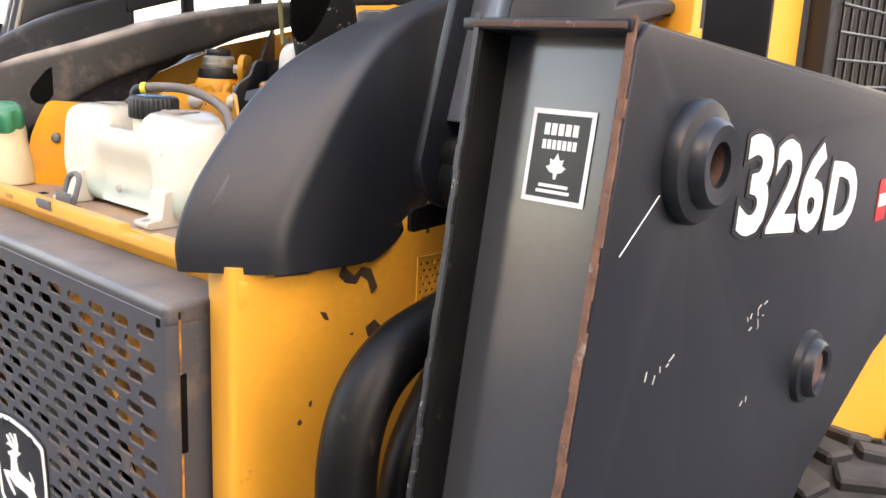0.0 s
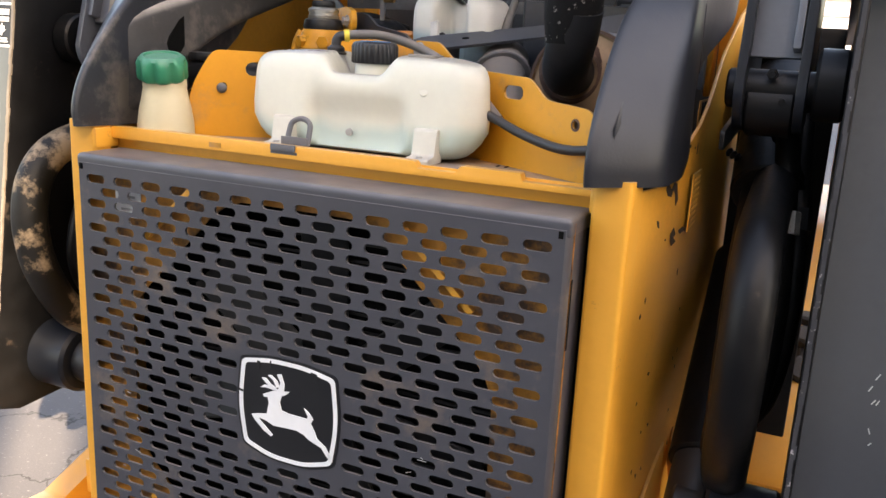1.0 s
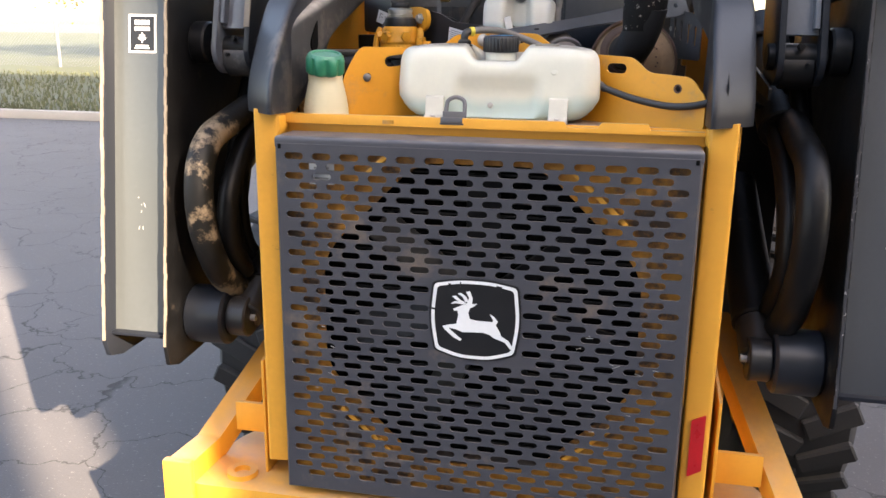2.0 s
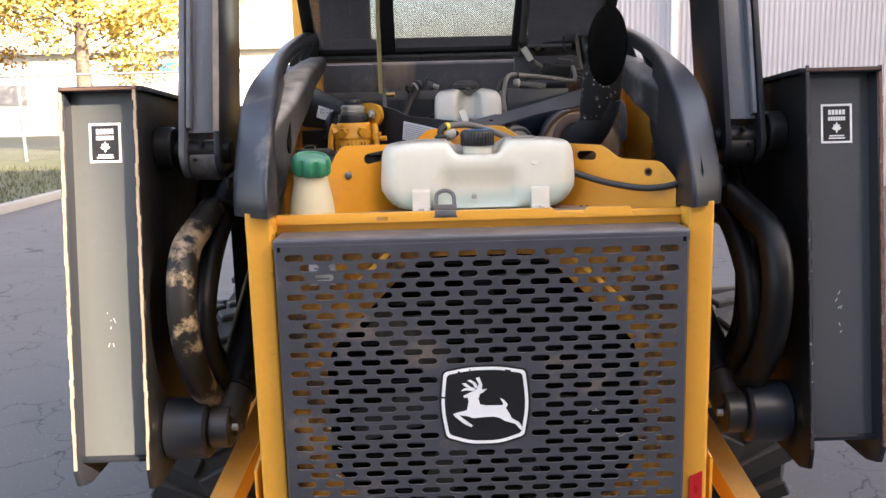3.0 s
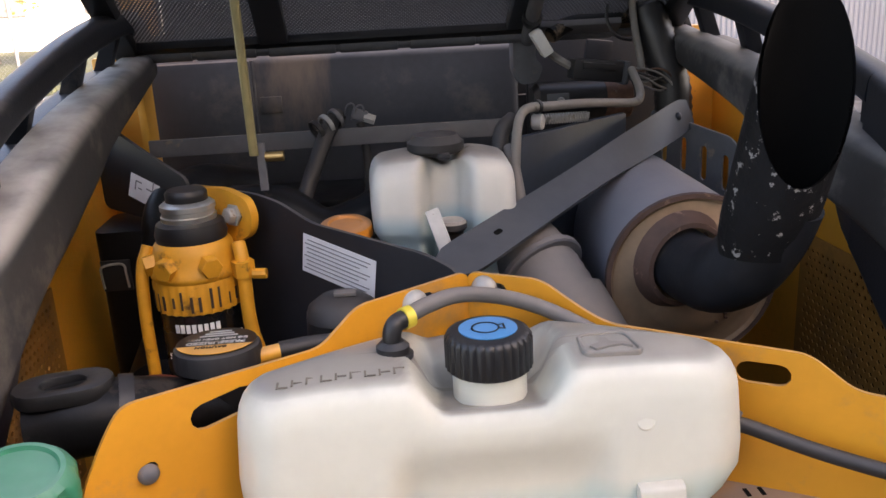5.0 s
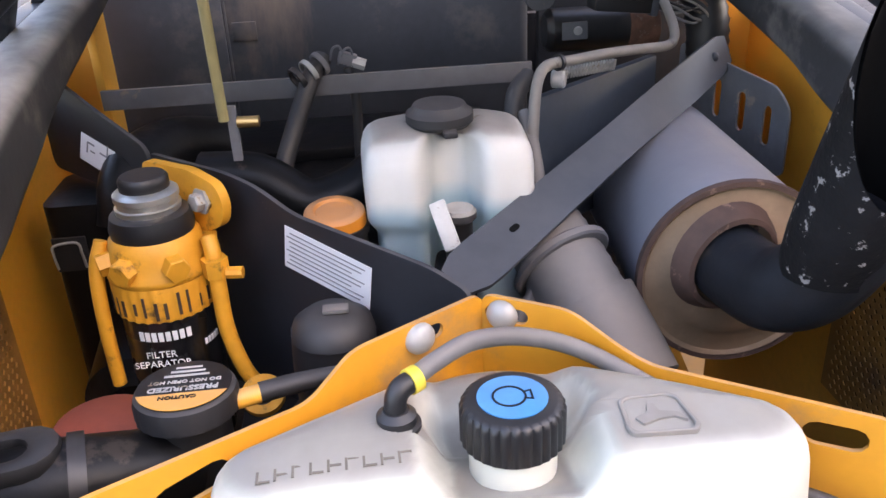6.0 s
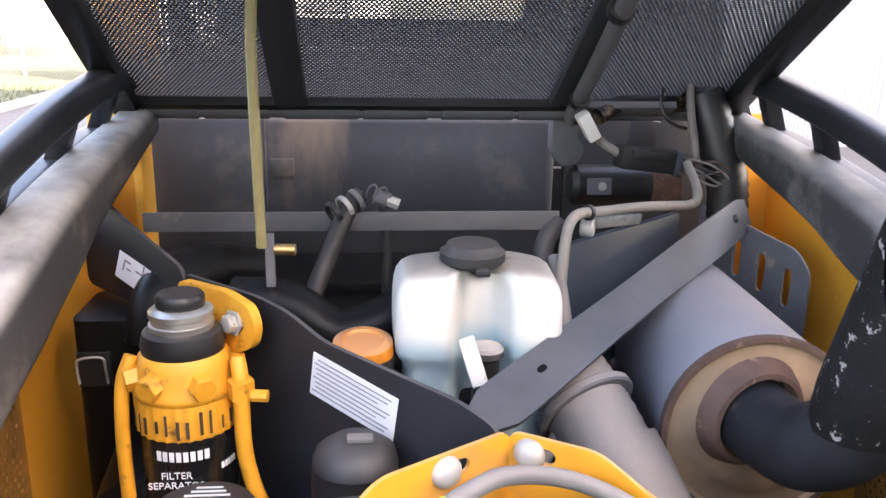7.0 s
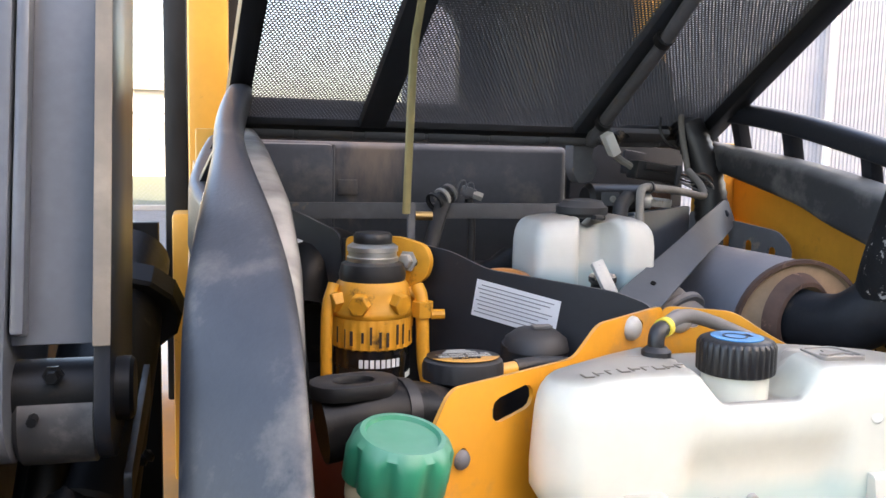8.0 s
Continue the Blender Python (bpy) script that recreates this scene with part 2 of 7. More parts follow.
TAB_PLASTIC = material("tab_plastic", (0.58, 0.565, 0.48), 0.45, vary=0.1, scale=12.0, bump=0.03, stain=(0.30, 0.24, 0.18), stain_at=0.62, stain_soft=0.15, stain_scale=20.0, dust=DUST, dust_amount=0.5)
LEAVES = []
for k, c in enumerate(((0.42, 0.29, 0.05), (0.46, 0.35, 0.10), (0.36, 0.20, 0.04), (0.27, 0.26, 0.07))):
    lm = material("autumn_leaf", c, 0.6, vary=0.2, scale=3.0, bump=0.0)
    lb = lm.node_tree.nodes["Principled BSDF"]
    lb.inputs["Transmission Weight"].default_value = 0.0
    lb.inputs["Subsurface Weight"].default_value = 0.0
    LEAVES.append(lm)
GLASS = bpy.data.materials.new("window_glass")
GLASS.use_nodes = True
gb = GLASS.node_tree.nodes["Principled BSDF"]
gb.inputs["Base Color"].default_value = (0.86, 0.90, 0.90, 1)
gb.inputs["Transmission Weight"].default_value, gb.inputs["Roughness"].default_value, gb.inputs["IOR"].default_value = 1.0, 0.02, 1.1


def tank_plastic(name, base, fluid, level, soft):
    """Milky plastic: the fluid behind it tints it below its level, grime lies on top and in patches."""
    m = material(name, base, 0.36, vary=0.06, scale=12.0, bump=0.03, stain=(0.40, 0.37, 0.31), stain_at=0.68, stain_soft=0.16, stain_scale=9.0, dust=(0.098, 0.086, 0.073), dust_amount=0.55)
    n, l = m.node_tree.nodes, m.node_tree.links
    b = n["Principled BSDF"]
    old = b.inputs["Base Color"].links[0].from_socket
    geo = n.new("ShaderNodeNewGeometry")
    sep = n.new("ShaderNodeSeparateXYZ")
    l.new(geo.outputs["Position"], sep.inputs[0])
    nz = n.new("ShaderNodeTexNoise")
    nz.inputs["Scale"].default_value = 9.0
    l.new(geo.outputs["Position"], nz.inputs["Vector"])
    wob = n.new("ShaderNodeMath")
    wob.operation = "MULTIPLY_ADD"
    l.new(nz.outputs["Fac"], wob.inputs[0])
    wob.inputs[1].default_value = soft * 1.6
    l.new(sep.outputs["Z"], wob.inputs[2])
    r = n.new("ShaderNodeMapRange")
    r.inputs["From Min"].default_value, r.inputs["From Max"].default_value = level + soft, level - soft * 0.2 + soft * 0.5
    r.inputs["To Max"].default_value = 0.85
    l.new(wob.outputs[0], r.inputs["Value"])
    x = n.new("ShaderNodeMix")
    x.data_type = "RGBA"
    l.new(r.outputs["Result"], x.inputs["Factor"])
    ca = [s for s in x.inputs if s.type == "RGBA"]
    l.new(old, ca[0])
    ca[1].default_value = (*fluid, 1)
    l.new([s for s in x.outputs if s.type == "RGBA"][0], b.inputs["Base Color"])
    film = n.new("ShaderNodeMapRange")
    film.inputs["From Min"].default_value, film.inputs["From Max"].default_value, film.inputs["To Max"].default_value = 0.78, 0.97, 0.70
    facing = n.new("ShaderNodeSeparateXYZ")
    l.new(geo.outputs["Normal"], facing.inputs[0])
    l.new(facing.outputs["Z"], film.inputs["Value"])
    y = n.new("ShaderNodeMix")
    y.data_type = "RGBA"
    l.new(film.outputs["Result"], y.inputs["Factor"])
    cb_ = [s for s in y.inputs if s.type == "RGBA"]
    l.new([s for s in x.outputs if s.type == "RGBA"][0], cb_[0])
    cb_[1].default_value = (0.21, 0.185, 0.16, 1)
    l.new([s for s in y.outputs if s.type == "RGBA"][0], b.inputs["Base Color"])
    b.inputs["Subsurface Weight"].default_value = 0.25
    b.inputs["Subsurface Radius"].default_value = (0.02, 0.02, 0.016)
    b.inputs["Subsurface Scale"].default_value = 0.5
    return m


TANK = tank_plastic("milky_tank", (0.67, 0.665, 0.565), (0.43, 0.55, 0.50), 1.285, 0.03)
BOTTLE = tank_plastic("milky_bottle", (0.60, 0.60, 0.56), (0.33, 0.47, 0.51), 1.420, 0.022)
MESH_STEEL = material("perforated_steel", (0.062, 0.060, 0.058), 0.5, vary=0.4, scale=4.0, bump=0.03)


def asphalt():
    m = material("asphalt", (0.085, 0.080, 0.080), 0.9, vary=0.25, scale=0.9, fine=140.0, bump=0.5, stain=(0.15, 0.14, 0.135), stain_at=0.60, stain_scale=60.0)
    n, l = m.node_tree.nodes, m.node_tree.links
    b = n["Principled BSDF"]
    old = b.inputs["Base Color"].links[0].from_socket
    geo = n.new("ShaderNodeNewGeometry")
    wn_ = n.new("ShaderNodeTexNoise")
    wn_.inputs["Scale"].default_value, wn_.inputs["Detail"].default_value = 3.5, 6.0
    l.new(geo.outputs["Position"], wn_.inputs["Vector"])
    add = n.new("ShaderNodeVectorMath")
    add.operation = "MULTIPLY_ADD"
    l.new(wn_.outputs["Color"], add.inputs[0])
    add.inputs[1].default_value = (0.55, 0.55, 0.0)
    l.new(geo.outputs["Position"], add.inputs[2])
    v = n.new("ShaderNodeTexVoronoi")
    v.feature = "DISTANCE_TO_EDGE"
    v.inputs["Scale"].default_value = 2.1
    l.new(add.outputs[0], v.inputs["Vector"])
    r = n.new("ShaderNodeMapRange")
    r.inputs["From Min"].default_value, r.inputs["From Max"].default_value = 0.0, 0.012
    l.new(v.outputs["Distance"], r.inputs["Value"])
    x = n.new("ShaderNodeMix")
    x.data_type = "RGBA"
    l.new(r.outputs["Result"], x.inputs["Factor"])
    ca = [s for s in x.inputs if s.type == "RGBA"]
    ca[0].default_value = (0.022, 0.020, 0.020, 1)
    l.new(old, ca[1])
    l.new([s for s in x.outputs if s.type == "RGBA"][0], b.inputs["Base Color"])
    return m


ASPHALT = asphalt()


# ---- mesh helpers ----
def link(name, bm, mat, parent=None, label="", smooth=40.0):
    me = bpy.data.meshes.new(name)
    bmesh.ops.recalc_face_normals(bm, faces=bm.faces[:])
    for f in bm.faces:
        f.smooth = smooth > 0
    if smooth:
        for e in bm.edges:
            e.smooth = not (len(e.link_faces) != 2 or e.calc_face_angle(0.0) > radians(smooth))
    bm.to_mesh(me)
    bm.free()
    for m in mat if isinstance(mat, (list, tuple)) else [mat]:
        me.materials.append(m)
    ob = new(name, me)
    if parent:
        adopt(ob, parent)
    if label:
        ob["label"] = label
    return ob


def adopt(ob, parent):
    ob.parent = parent
    if parent.data is None:
        ob.matrix_parent_inverse = Matrix.Translation(-parent.location)


def part(name, bm, mat, parent, label="", smooth=40.0):
    return link(name, bm, mat, parent, label, smooth)


def thing(name, at, label, category, group="", kind=""):
    """An empty at the base of a thing that has parts. Parts are built in world coordinates and parented in place."""
    ob = new(name)
    ob.empty_display_size = 0.05
    ob.location = at
    tagged(ob, label, category, group, kind)
    return ob


def rims(bm, faces_angle=25.0):
    return [e for e in bm.edges if len(e.link_faces) == 2 and e.calc_face_angle(0.0) > radians(faces_angle)]


def bevel(bm, off, seg=2, angle=25.0):
    if off > 0:
        bmesh.ops.bevel(bm, geom=rims(bm, angle), offset=off, segments=seg, profile=0.6, affect="EDGES", clamp_overlap=True)
    return bm


def box(size, at=(0, 0, 0), rot=(0, 0, 0), bev=0.003, seg=2, bm=None):
    b = bmesh.new()
    bmesh.ops.create_cube(b, size=1.0)
    bmesh.ops.scale(b, vec=size, verts=b.verts)
    bevel(b, bev, seg)
    b.transform(pose(*at, *rot))
    return b if bm is None else join(bm, b)


def join(a, b):
    me = bpy.data.meshes.new("t")
    b.to_mesh(me)
    b.free()
    a.from_mesh(me)
    bpy.data.meshes.remove(me)
    return a


AXIS = {"x": lambda a, b, d: (d, a, b), "y": lambda a, b, d: (a, d, b), "z": lambda a, b, d: (a, b, d)}


def prism(outline, d0, d1, axis="x", holes=(), bev=0.0, seg=2):
    """A sheet or block with that outline, and holes, from d0 to d1 along the axis. Outline points: the two other coordinates in x, y, z order."""
    b = bmesh.new()
    put = AXIS[axis]
    edges = []
    for ring in (outline, *holes):
        vs = [b.verts.new(put(p[0], p[1], d0)) for p in ring]
        edges += [b.edges.new((vs[i], vs[(i + 1) % len(vs)])) for i in range(len(vs))]
    bmesh.ops.triangle_fill(b, edges=edges, use_beauty=True, use_dissolve=False)
    ext = bmesh.ops.extrude_face_region(b, geom=b.faces[:])
    moved = [v for v in ext["geom"] if isinstance(v, bmesh.types.BMVert)]
    o = Vector(put(0, 0, d1)) - Vector(put(0, 0, d0))
    bmesh.ops.translate(b, vec=o, verts=moved)
    bmesh.ops.recalc_face_normals(b, faces=b.faces[:])
    bevel(b, bev, seg, 40.0)
    return b


def circle(cx, cy, r, n=20, a0=0.0, a1=360.0):
    full = abs(a1 - a0) >= 359.9
    return [(cx + r * math.cos(radians(a0 + (a1 - a0) * i / (n if full else n - 1))), cy + r * math.sin(radians(a0 + (a1 - a0) * i / (n if full else n - 1)))) for i in range(n)]


def stadium(cx, cy, w, h, n=6, turn=0.0):
    r = min(w, h) / 2
    pts = circle(w / 2 - r, 0, r, n, -90, 90) + circle(-(w / 2 - r), 0, r, n, 90, 270)
    c, s = math.cos(radians(turn)), math.sin(radians(turn))
    return [(cx + x * c - y * s, cy + x * s + y * c) for x, y in pts]


def rounded(pts, r, n=5):
    """The outline with its corners rounded by r (a number, or one for each corner)."""
    out = []
    for i, p in enumerate(pts):
        q = r[i] if isinstance(r, (list, tuple)) else r
        a, b, c = Vector(pts[i - 1]), Vector(p), Vector(pts[(i + 1) % len(pts)])
        d0, d1 = (a - b), (c - b)
        k = min(q, d0.length * 0.45, d1.length * 0.45)
        if k < 1e-5:
            out.append(tuple(b))
            continue
        s, e = b + d0.normalized() * k, b + d1.normalized() * k
        for j in range(n + 1):
            t = j / n
            out.append(tuple((1 - t) ** 2 * s + 2 * t * (1 - t) * b + t * t * e))
    return out


def lathe(profile, seg=28, m=None, lobes=0, lobe=0.0, lobe_from=0.0, lobe_to=9.0):
    """Revolves (radius, height) points round z. lobes: grip ribs on the heights between lobe_from and lobe_to."""
    b = bmesh.new()
    rings = []
    for r, h in profile:
        if r < 1e-6:
            rings.append([b.verts.new((0, 0, h))])
            continue
        ring = []
        for i in range(seg):
            a = 2 * math.pi * i / seg
            k = r
            if lobes and lobe_from <= h <= lobe_to:
                k = r * (1 - lobe * (0.5 - 0.5 * math.cos(lobes * a)) ** 2)
            ring.append(b.verts.new((k * math.cos(a), k * math.sin(a), h)))
        rings.append(ring)
    for p, q in zip(rings, rings[1:]):
        if len(p) == 1 and len(q) == 1:
            continue
        for i in range(seg):
            j = (i + 1) % seg
            if len(p) == 1:
                b.faces.new((p[0], q[i], q[j]))
            elif len(q) == 1:
                b.faces.new((p[i], p[j], q[0]))
            else:
                b.faces.new((p[i], p[j], q[j], q[i]))
    if m is not None:
        b.transform(m)
    return b


def aim(a, z):
    """The pose at a whose z axis points to z."""
    d = Vector(z) - Vector(a)
    return Matrix.Translation(a) @ d.to_track_quat("Z", "Y").to_matrix().to_4x4()


def rod(a, z, r, seg=16, bev=0.0):
    h = (Vector(z) - Vector(a)).length
    pr = [(0, 0), (r - bev, 0), (r, bev), (r, h - bev), (r - bev, h), (0, h)] if bev else [(0, 0), (r, 0), (r, h), (0, h)]
    return lathe(pr, seg, aim(a, z))


def spline(pts, steps=8):
    P = [Vector(p) for p in pts]
    P = [P[0] * 2 - P[1]] + P + [P[-1] * 2 - P[-2]]
    out = []
    for i in range(1, len(P) - 2):
        a, b, c, d = P[i - 1:i + 3]
        for k in range(steps):
            t = k / steps
            out.append(0.5 * ((2 * b) + (c - a) * t + (2 * a - 5 * b + 4 * c - d) * t * t + (3 * b - a - 3 * c + d) * t ** 3))
    out.append(P[-2])
    return out


def sweep(pts, r, seg=10, steps=8, ribs=0.0, flat=1.0):
    """A hose or bar along a smooth path. ribs: ring corrugation; flat below 1 makes a strap of it."""
    path = spline(pts, steps)
    b = bmesh.new()
    up = Vector((0, 0, 1))
    rings = []
    for i, p in enumerate(path):
        d = (path[min(i + 1, len(path) - 1)] - path[max(i - 1, 0)]).normalized()
        s = d.cross(up)
        if s.length < 0.05:
            s = d.cross(Vector((0, 1, 0)))
        s.normalize()
        u = s.cross(d)
        k = r * (1 + (ribs if i % 2 else -ribs))
        rings.append([b.verts.new(p + s * (k * math.cos(2 * math.pi * j / seg)) + u * (k * flat * math.sin(2 * math.pi * j / seg))) for j in range(seg)])
        up = u
    for p, q in zip(rings, rings[1:]):
        for j in range(seg):
            b.faces.new((p[j], p[(j + 1) % seg], q[(j + 1) % seg], q[j]))
    b.faces.new(rings[0])
    b.faces.new(rings[-1])
    return b


def bolt(name, at, to, r, mat, parent, dome=False, label=""):
    if dome:
        pr = [(r, 0), (r * 0.97, r * 0.25), (r * 0.75, r * 0.55), (r * 0.4, r * 0.72), (0, r * 0.78)]
        return part(name, lathe(pr, 18, aim(at, to)), mat, parent, label)
    h = (Vector(to) - Vector(at)).length
    b = lathe([(r * 1.45, 0), (r * 1.45, h * 0.25), (r, h * 0.25), (r, h * 0.9), (r * 0.85, h), (0, h)], 6, aim(at, to))
    return part(name, b, mat, parent, label, 20.0)


def words(name, text, size, m, mat, parent, label="", depth=0.0006, bold=0.0):
    """Lettering as thin raised solids: x to the right, y up in the pose m."""
    cu = bpy.data.curves.new(name, "FONT")
    cu.body, cu.size, cu.extrude, cu.align_x, cu.align_y, cu.offset = text, size, depth, "CENTER", "CENTER", bold
    cu.resolution_u = 3
    tmp = bpy.data.objects.new("t", cu)
    scene.collection.objects.link(tmp)
    bpy.context.view_layer.update()
    me = bpy.data.meshes.new_from_object(tmp.evaluated_get(bpy.context.evaluated_depsgraph_get()))
    bpy.data.objects.remove(tmp)
    bpy.data.curves.remove(cu)
    me.transform(m)
    me.materials.clear()
    me.materials.append(mat)
    ob = new(name, me)
    adopt(ob, parent)
    if label:
        ob["label"] = label
    return ob


def bars(name, rows, m, mat, parent, label=""):
    """Flat bars in place of small print: rows of (x, y, width, height), in the pose m."""
    b = bmesh.new()
    for x, y, w, h in rows:
        box((w, h, 0.0006), (x, y, 0), bev=0, bm=b)
    b.transform(m)
    return part(name, b, mat, parent, label, 0)


def letter_bars(count, width, height, gap=0.3, wide=1.0):
    """One upright bar for each letter of a word that is not to be read."""
    step = width / count
    return [(-width / 2 + step * (i + 0.5), 0, step * (1 - gap) * wide, height) for i in range(count)]


def plane_pose(at, right, up):
    r = Vector(right).normalized()
    n = r.cross(Vector(up)).normalized()
    u = n.cross(r)
    return Matrix.Translation(at) @ Matrix((r, u, n)).transposed().to_4x4()


def stained_tank_steel():
    """Black tank sheet with a dusty bloom and one rusty run down from the hinge."""
    m = material("stained_tank_steel", (0.048, 0.051, 0.058), 0.5, vary=0.3, scale=7.0, bump=0.06, stain=(0.12, 0.105, 0.09), stain_at=0.58, stain_soft=0.15, stain_scale=7.0, dust=DUST, dust_amount=0.6)
    n, l = m.node_tree.nodes, m.node_tree.links
    b = n["Principled BSDF"]
    old = b.inputs["Base Color"].links[0].from_socket
    geo = n.new("ShaderNodeNewGeometry")
    mp = n.new("ShaderNodeMapping")
    mp.inputs["Location"].default_value = (0.19, 0.0, -1.58)
    l.new(geo.outputs["Position"], mp.inputs["Vector"])
    sc = n.new("ShaderNodeVectorMath")
    sc.operation = "MULTIPLY"
    sc.inputs[1].default_value = (16.0, 0.0, 8.5)
    l.new(mp.outputs["Vector"], sc.inputs[0])
    ln = n.new("ShaderNodeVectorMath")
    ln.operation = "LENGTH"
    l.new(sc.outputs[0], ln.inputs[0])
    nz = n.new("ShaderNodeTexNoise")
    nz.inputs["Scale"].default_value, nz.inputs["Detail"].default_value, nz.inputs["Roughness"].default_value = 26.0, 7.0, 0.65
    st = n.new("ShaderNodeVectorMath")
    st.operation = "MULTIPLY"
    st.inputs[1].default_value = (1.0, 1.0, 0.30)
    l.new(geo.outputs["Position"], st.inputs[0])
    l.new(st.outputs[0], nz.inputs["Vector"])
    add = n.new("ShaderNodeMath")
    add.operation = "MULTIPLY_ADD"
    add.inputs[1].default_value = -2.4
    l.new(nz.outputs["Fac"], add.inputs[0])
    l.new(ln.outputs["Value"], add.inputs[2])
    r = n.new("ShaderNodeMapRange")
    r.inputs["From Min"].default_value, r.inputs["From Max"].default_value = 0.0, -1.0
    r.inputs["To Max"].default_value = 0.7
    l.new(add.outputs[0], r.inputs["Value"])
    x = n.new("ShaderNodeMix")
    x.data_type = "RGBA"
    l.new(r.outputs["Result"], x.inputs["Factor"])
    ca = [s for s in x.inputs if s.type == "RGBA"]
    l.new(old, ca[0])
    ca[1].default_value = (0.24, 0.17, 0.12, 1)
    l.new([s for s in x.outputs if s.type == "RGBA"][0], b.inputs["Base Color"])
    return m


TANK_STEEL = stained_tank_steel()


# ---- ground and surroundings ----
def sheet(name, x0, x1, y0, y1, z, mat, label, category, cuts=1):
    b = bmesh.new()
    bmesh.ops.create_grid(b, x_segments=cuts, y_segments=cuts, size=0.5)
    b.transform(Matrix.Translation(((x0 + x1) / 2, (y0 + y1) / 2, z)) @ Matrix.Diagonal((x1 - x0, y1 - y0, 1, 1)))
    return tagged(link(name, b, mat, smooth=0), label, category, kind="structure")


sheet("ground", -400, 400, -400, 400, 0.0, ASPHALT, "cracked grey asphalt yard surface", "ground", 8)
for nm, x0, x1, y0, y1 in (("lawn_west", -80, -6.4, 9.8, 90), ("lawn_north", -6.4, 2.0, 21.2, 90)):
    tagged(link(nm, box((x1 - x0, y1 - y0, 0.1), ((x0 + x1) / 2, (y0 + y1) / 2, 0.03), bev=0), GRASS, smooth=0), "sunlit mown grass beyond the yard", "grass", kind="structure")
for nm, sx, sy, cx, cy in (("kerb_1", 73.6, 0.16, -43.2, 9.72), ("kerb_2", 0.16, 11.4, -6.32, 15.5), ("kerb_3", 8.4, 0.16, -2.2, 21.12)):
    tagged(link(nm, box((sx, sy, 0.13), (cx, cy, 0.06), bev=0.015), CONCRETE), "pale concrete kerb along the grass", "kerb", kind="structure")


def grass_tufts():
    b = bmesh.new()
    rnd = random.Random(5)
    for _ in range(5000):
        x, y = rnd.uniform(-16, -6.5), 9.9 + 9 * rnd.random() ** 1.6
        a, h, w = rnd.uniform(0, 6.28), rnd.uniform(0.05, 0.13), rnd.uniform(0.01, 0.025)
        c, s = math.cos(a) * w, math.sin(a) * w
        v = [b.verts.new(p) for p in ((x - c, y - s, 0.075), (x + c, y + s, 0.075), (x + rnd.uniform(-0.04, 0.04), y + rnd.uniform(-0.04, 0.04), 0.08 + h))]
        b.faces.new(v)
    return tagged(link("grass_tufts", b, GRASS, smooth=0), "loose tufts of autumn grass on the lawn", "grass", kind="stuff")


grass_tufts()


def corrugated_wall(name, x0, x1, y, z1, pitch, label):
    b = bmesh.new()
    prof = []
    x = x0
    while x < x1:
        for k, d in ((0.0, 0.0), (0.35, 0.0), (0.5, 0.012), (0.85, 0.012)):
            prof.append((x + k * pitch, y - d))
        x += pitch
    prev = None
    for px, py in prof:
        pair = (b.verts.new((px, py, 0)), b.verts.new((px, py, z1)))
        if prev:
            b.faces.new((prev[0], pair[0], pair[1], prev[1]))
        prev = pair
    return tagged(link(name, b, SIDING, smooth=0), label, "building wall", kind="structure")


corrugated_wall("wall_north", 2.2, 30, 11.0, 9.0, 0.075, "pale grey corrugated metal wall of a warehouse")
tagged(link("wall_north_core", box((28, 0.3, 9.0), (16.2, 11.2, 4.5), bev=0), SIDING, smooth=0), "pale grey metal warehouse wall body", "building wall", kind="structure")
for sx in (3.45, 9.0):
    tagged(link("downpipe", sweep([(sx, 10.9, 0.1), (sx, 10.9, 4), (sx, 10.9, 8.9)], 0.05, 8, 4), TRIM_WHITE), "white rain downpipe on the warehouse wall", "downpipe", kind="structure")
# unseen walls added behind the walk: they shade the yard but for a narrow gap
GAP0, GAP1, GAPZ0, GAPZ1 = 8.80, 9.42, 7.15, 9.60
for nm, x0, x1, z0, z1, lab in (("wall_south_1", GAP1, 40.0, 0.0, 20.0, "unseen wall added to shade the yard"), ("wall_south_2", -5.2, GAP0, 0.0, 9.0, "unseen wall added to shade the yard"),
                                ("wall_south_3", GAP0, GAP1, GAPZ1, 16.2, "unseen wall added over the sun gap"), ("wall_south_4", GAP0, GAP1, 0.0, GAPZ0, "unseen wall added under the sun gap")):
    tagged(link(nm, box((x1 - x0 - 0.004, 0.3, z1 - z0), ((x0 + x1) / 2, -9.9, (z0 + z1) / 2), bev=0), SHADE_WALL, smooth=0), lab, "building wall", kind="structure")


def chain_fence(x0, x1, y, z1):
    f = thing("chain_link_fence", ((x0 + x1) / 2, y, 0), "galvanised chain-link fence along the grass", "fence", kind="structure")
    n = int((x1 - x0) / 2.6)
    for i in range(n + 1):
        x = x0 + (x1 - x0) * i / n
        part("post", rod((x, y, 0), (x, y, z1 + 0.05), 0.045, 10), GALV, f)
    part("top_rail", rod((x0, y, z1), (x1, y, z1), 0.034, 8), GALV, f)
    b = bmesh.new()
    step, h = 0.11, z1 - 0.1
    x = x0
    while x < x1:
        for sgn in (1, -1):
            xa, xb = (x, x + h) if sgn > 0 else (x + h, x)
            a, c = Vector((xa, y, 0.1)), Vector((xb, y, 0.1 + h))
            w = Vector((0.0025, 0, 0))
            b.faces.new([b.verts.new(p) for p in (a - w, a + w, c + w, c - w)])
        x += step
    part("wire_mesh", b, GALV, f, "diagonal galvanised wire", 0)
    return f


chain_fence(-40, 2.0, 21.6, 2.35)


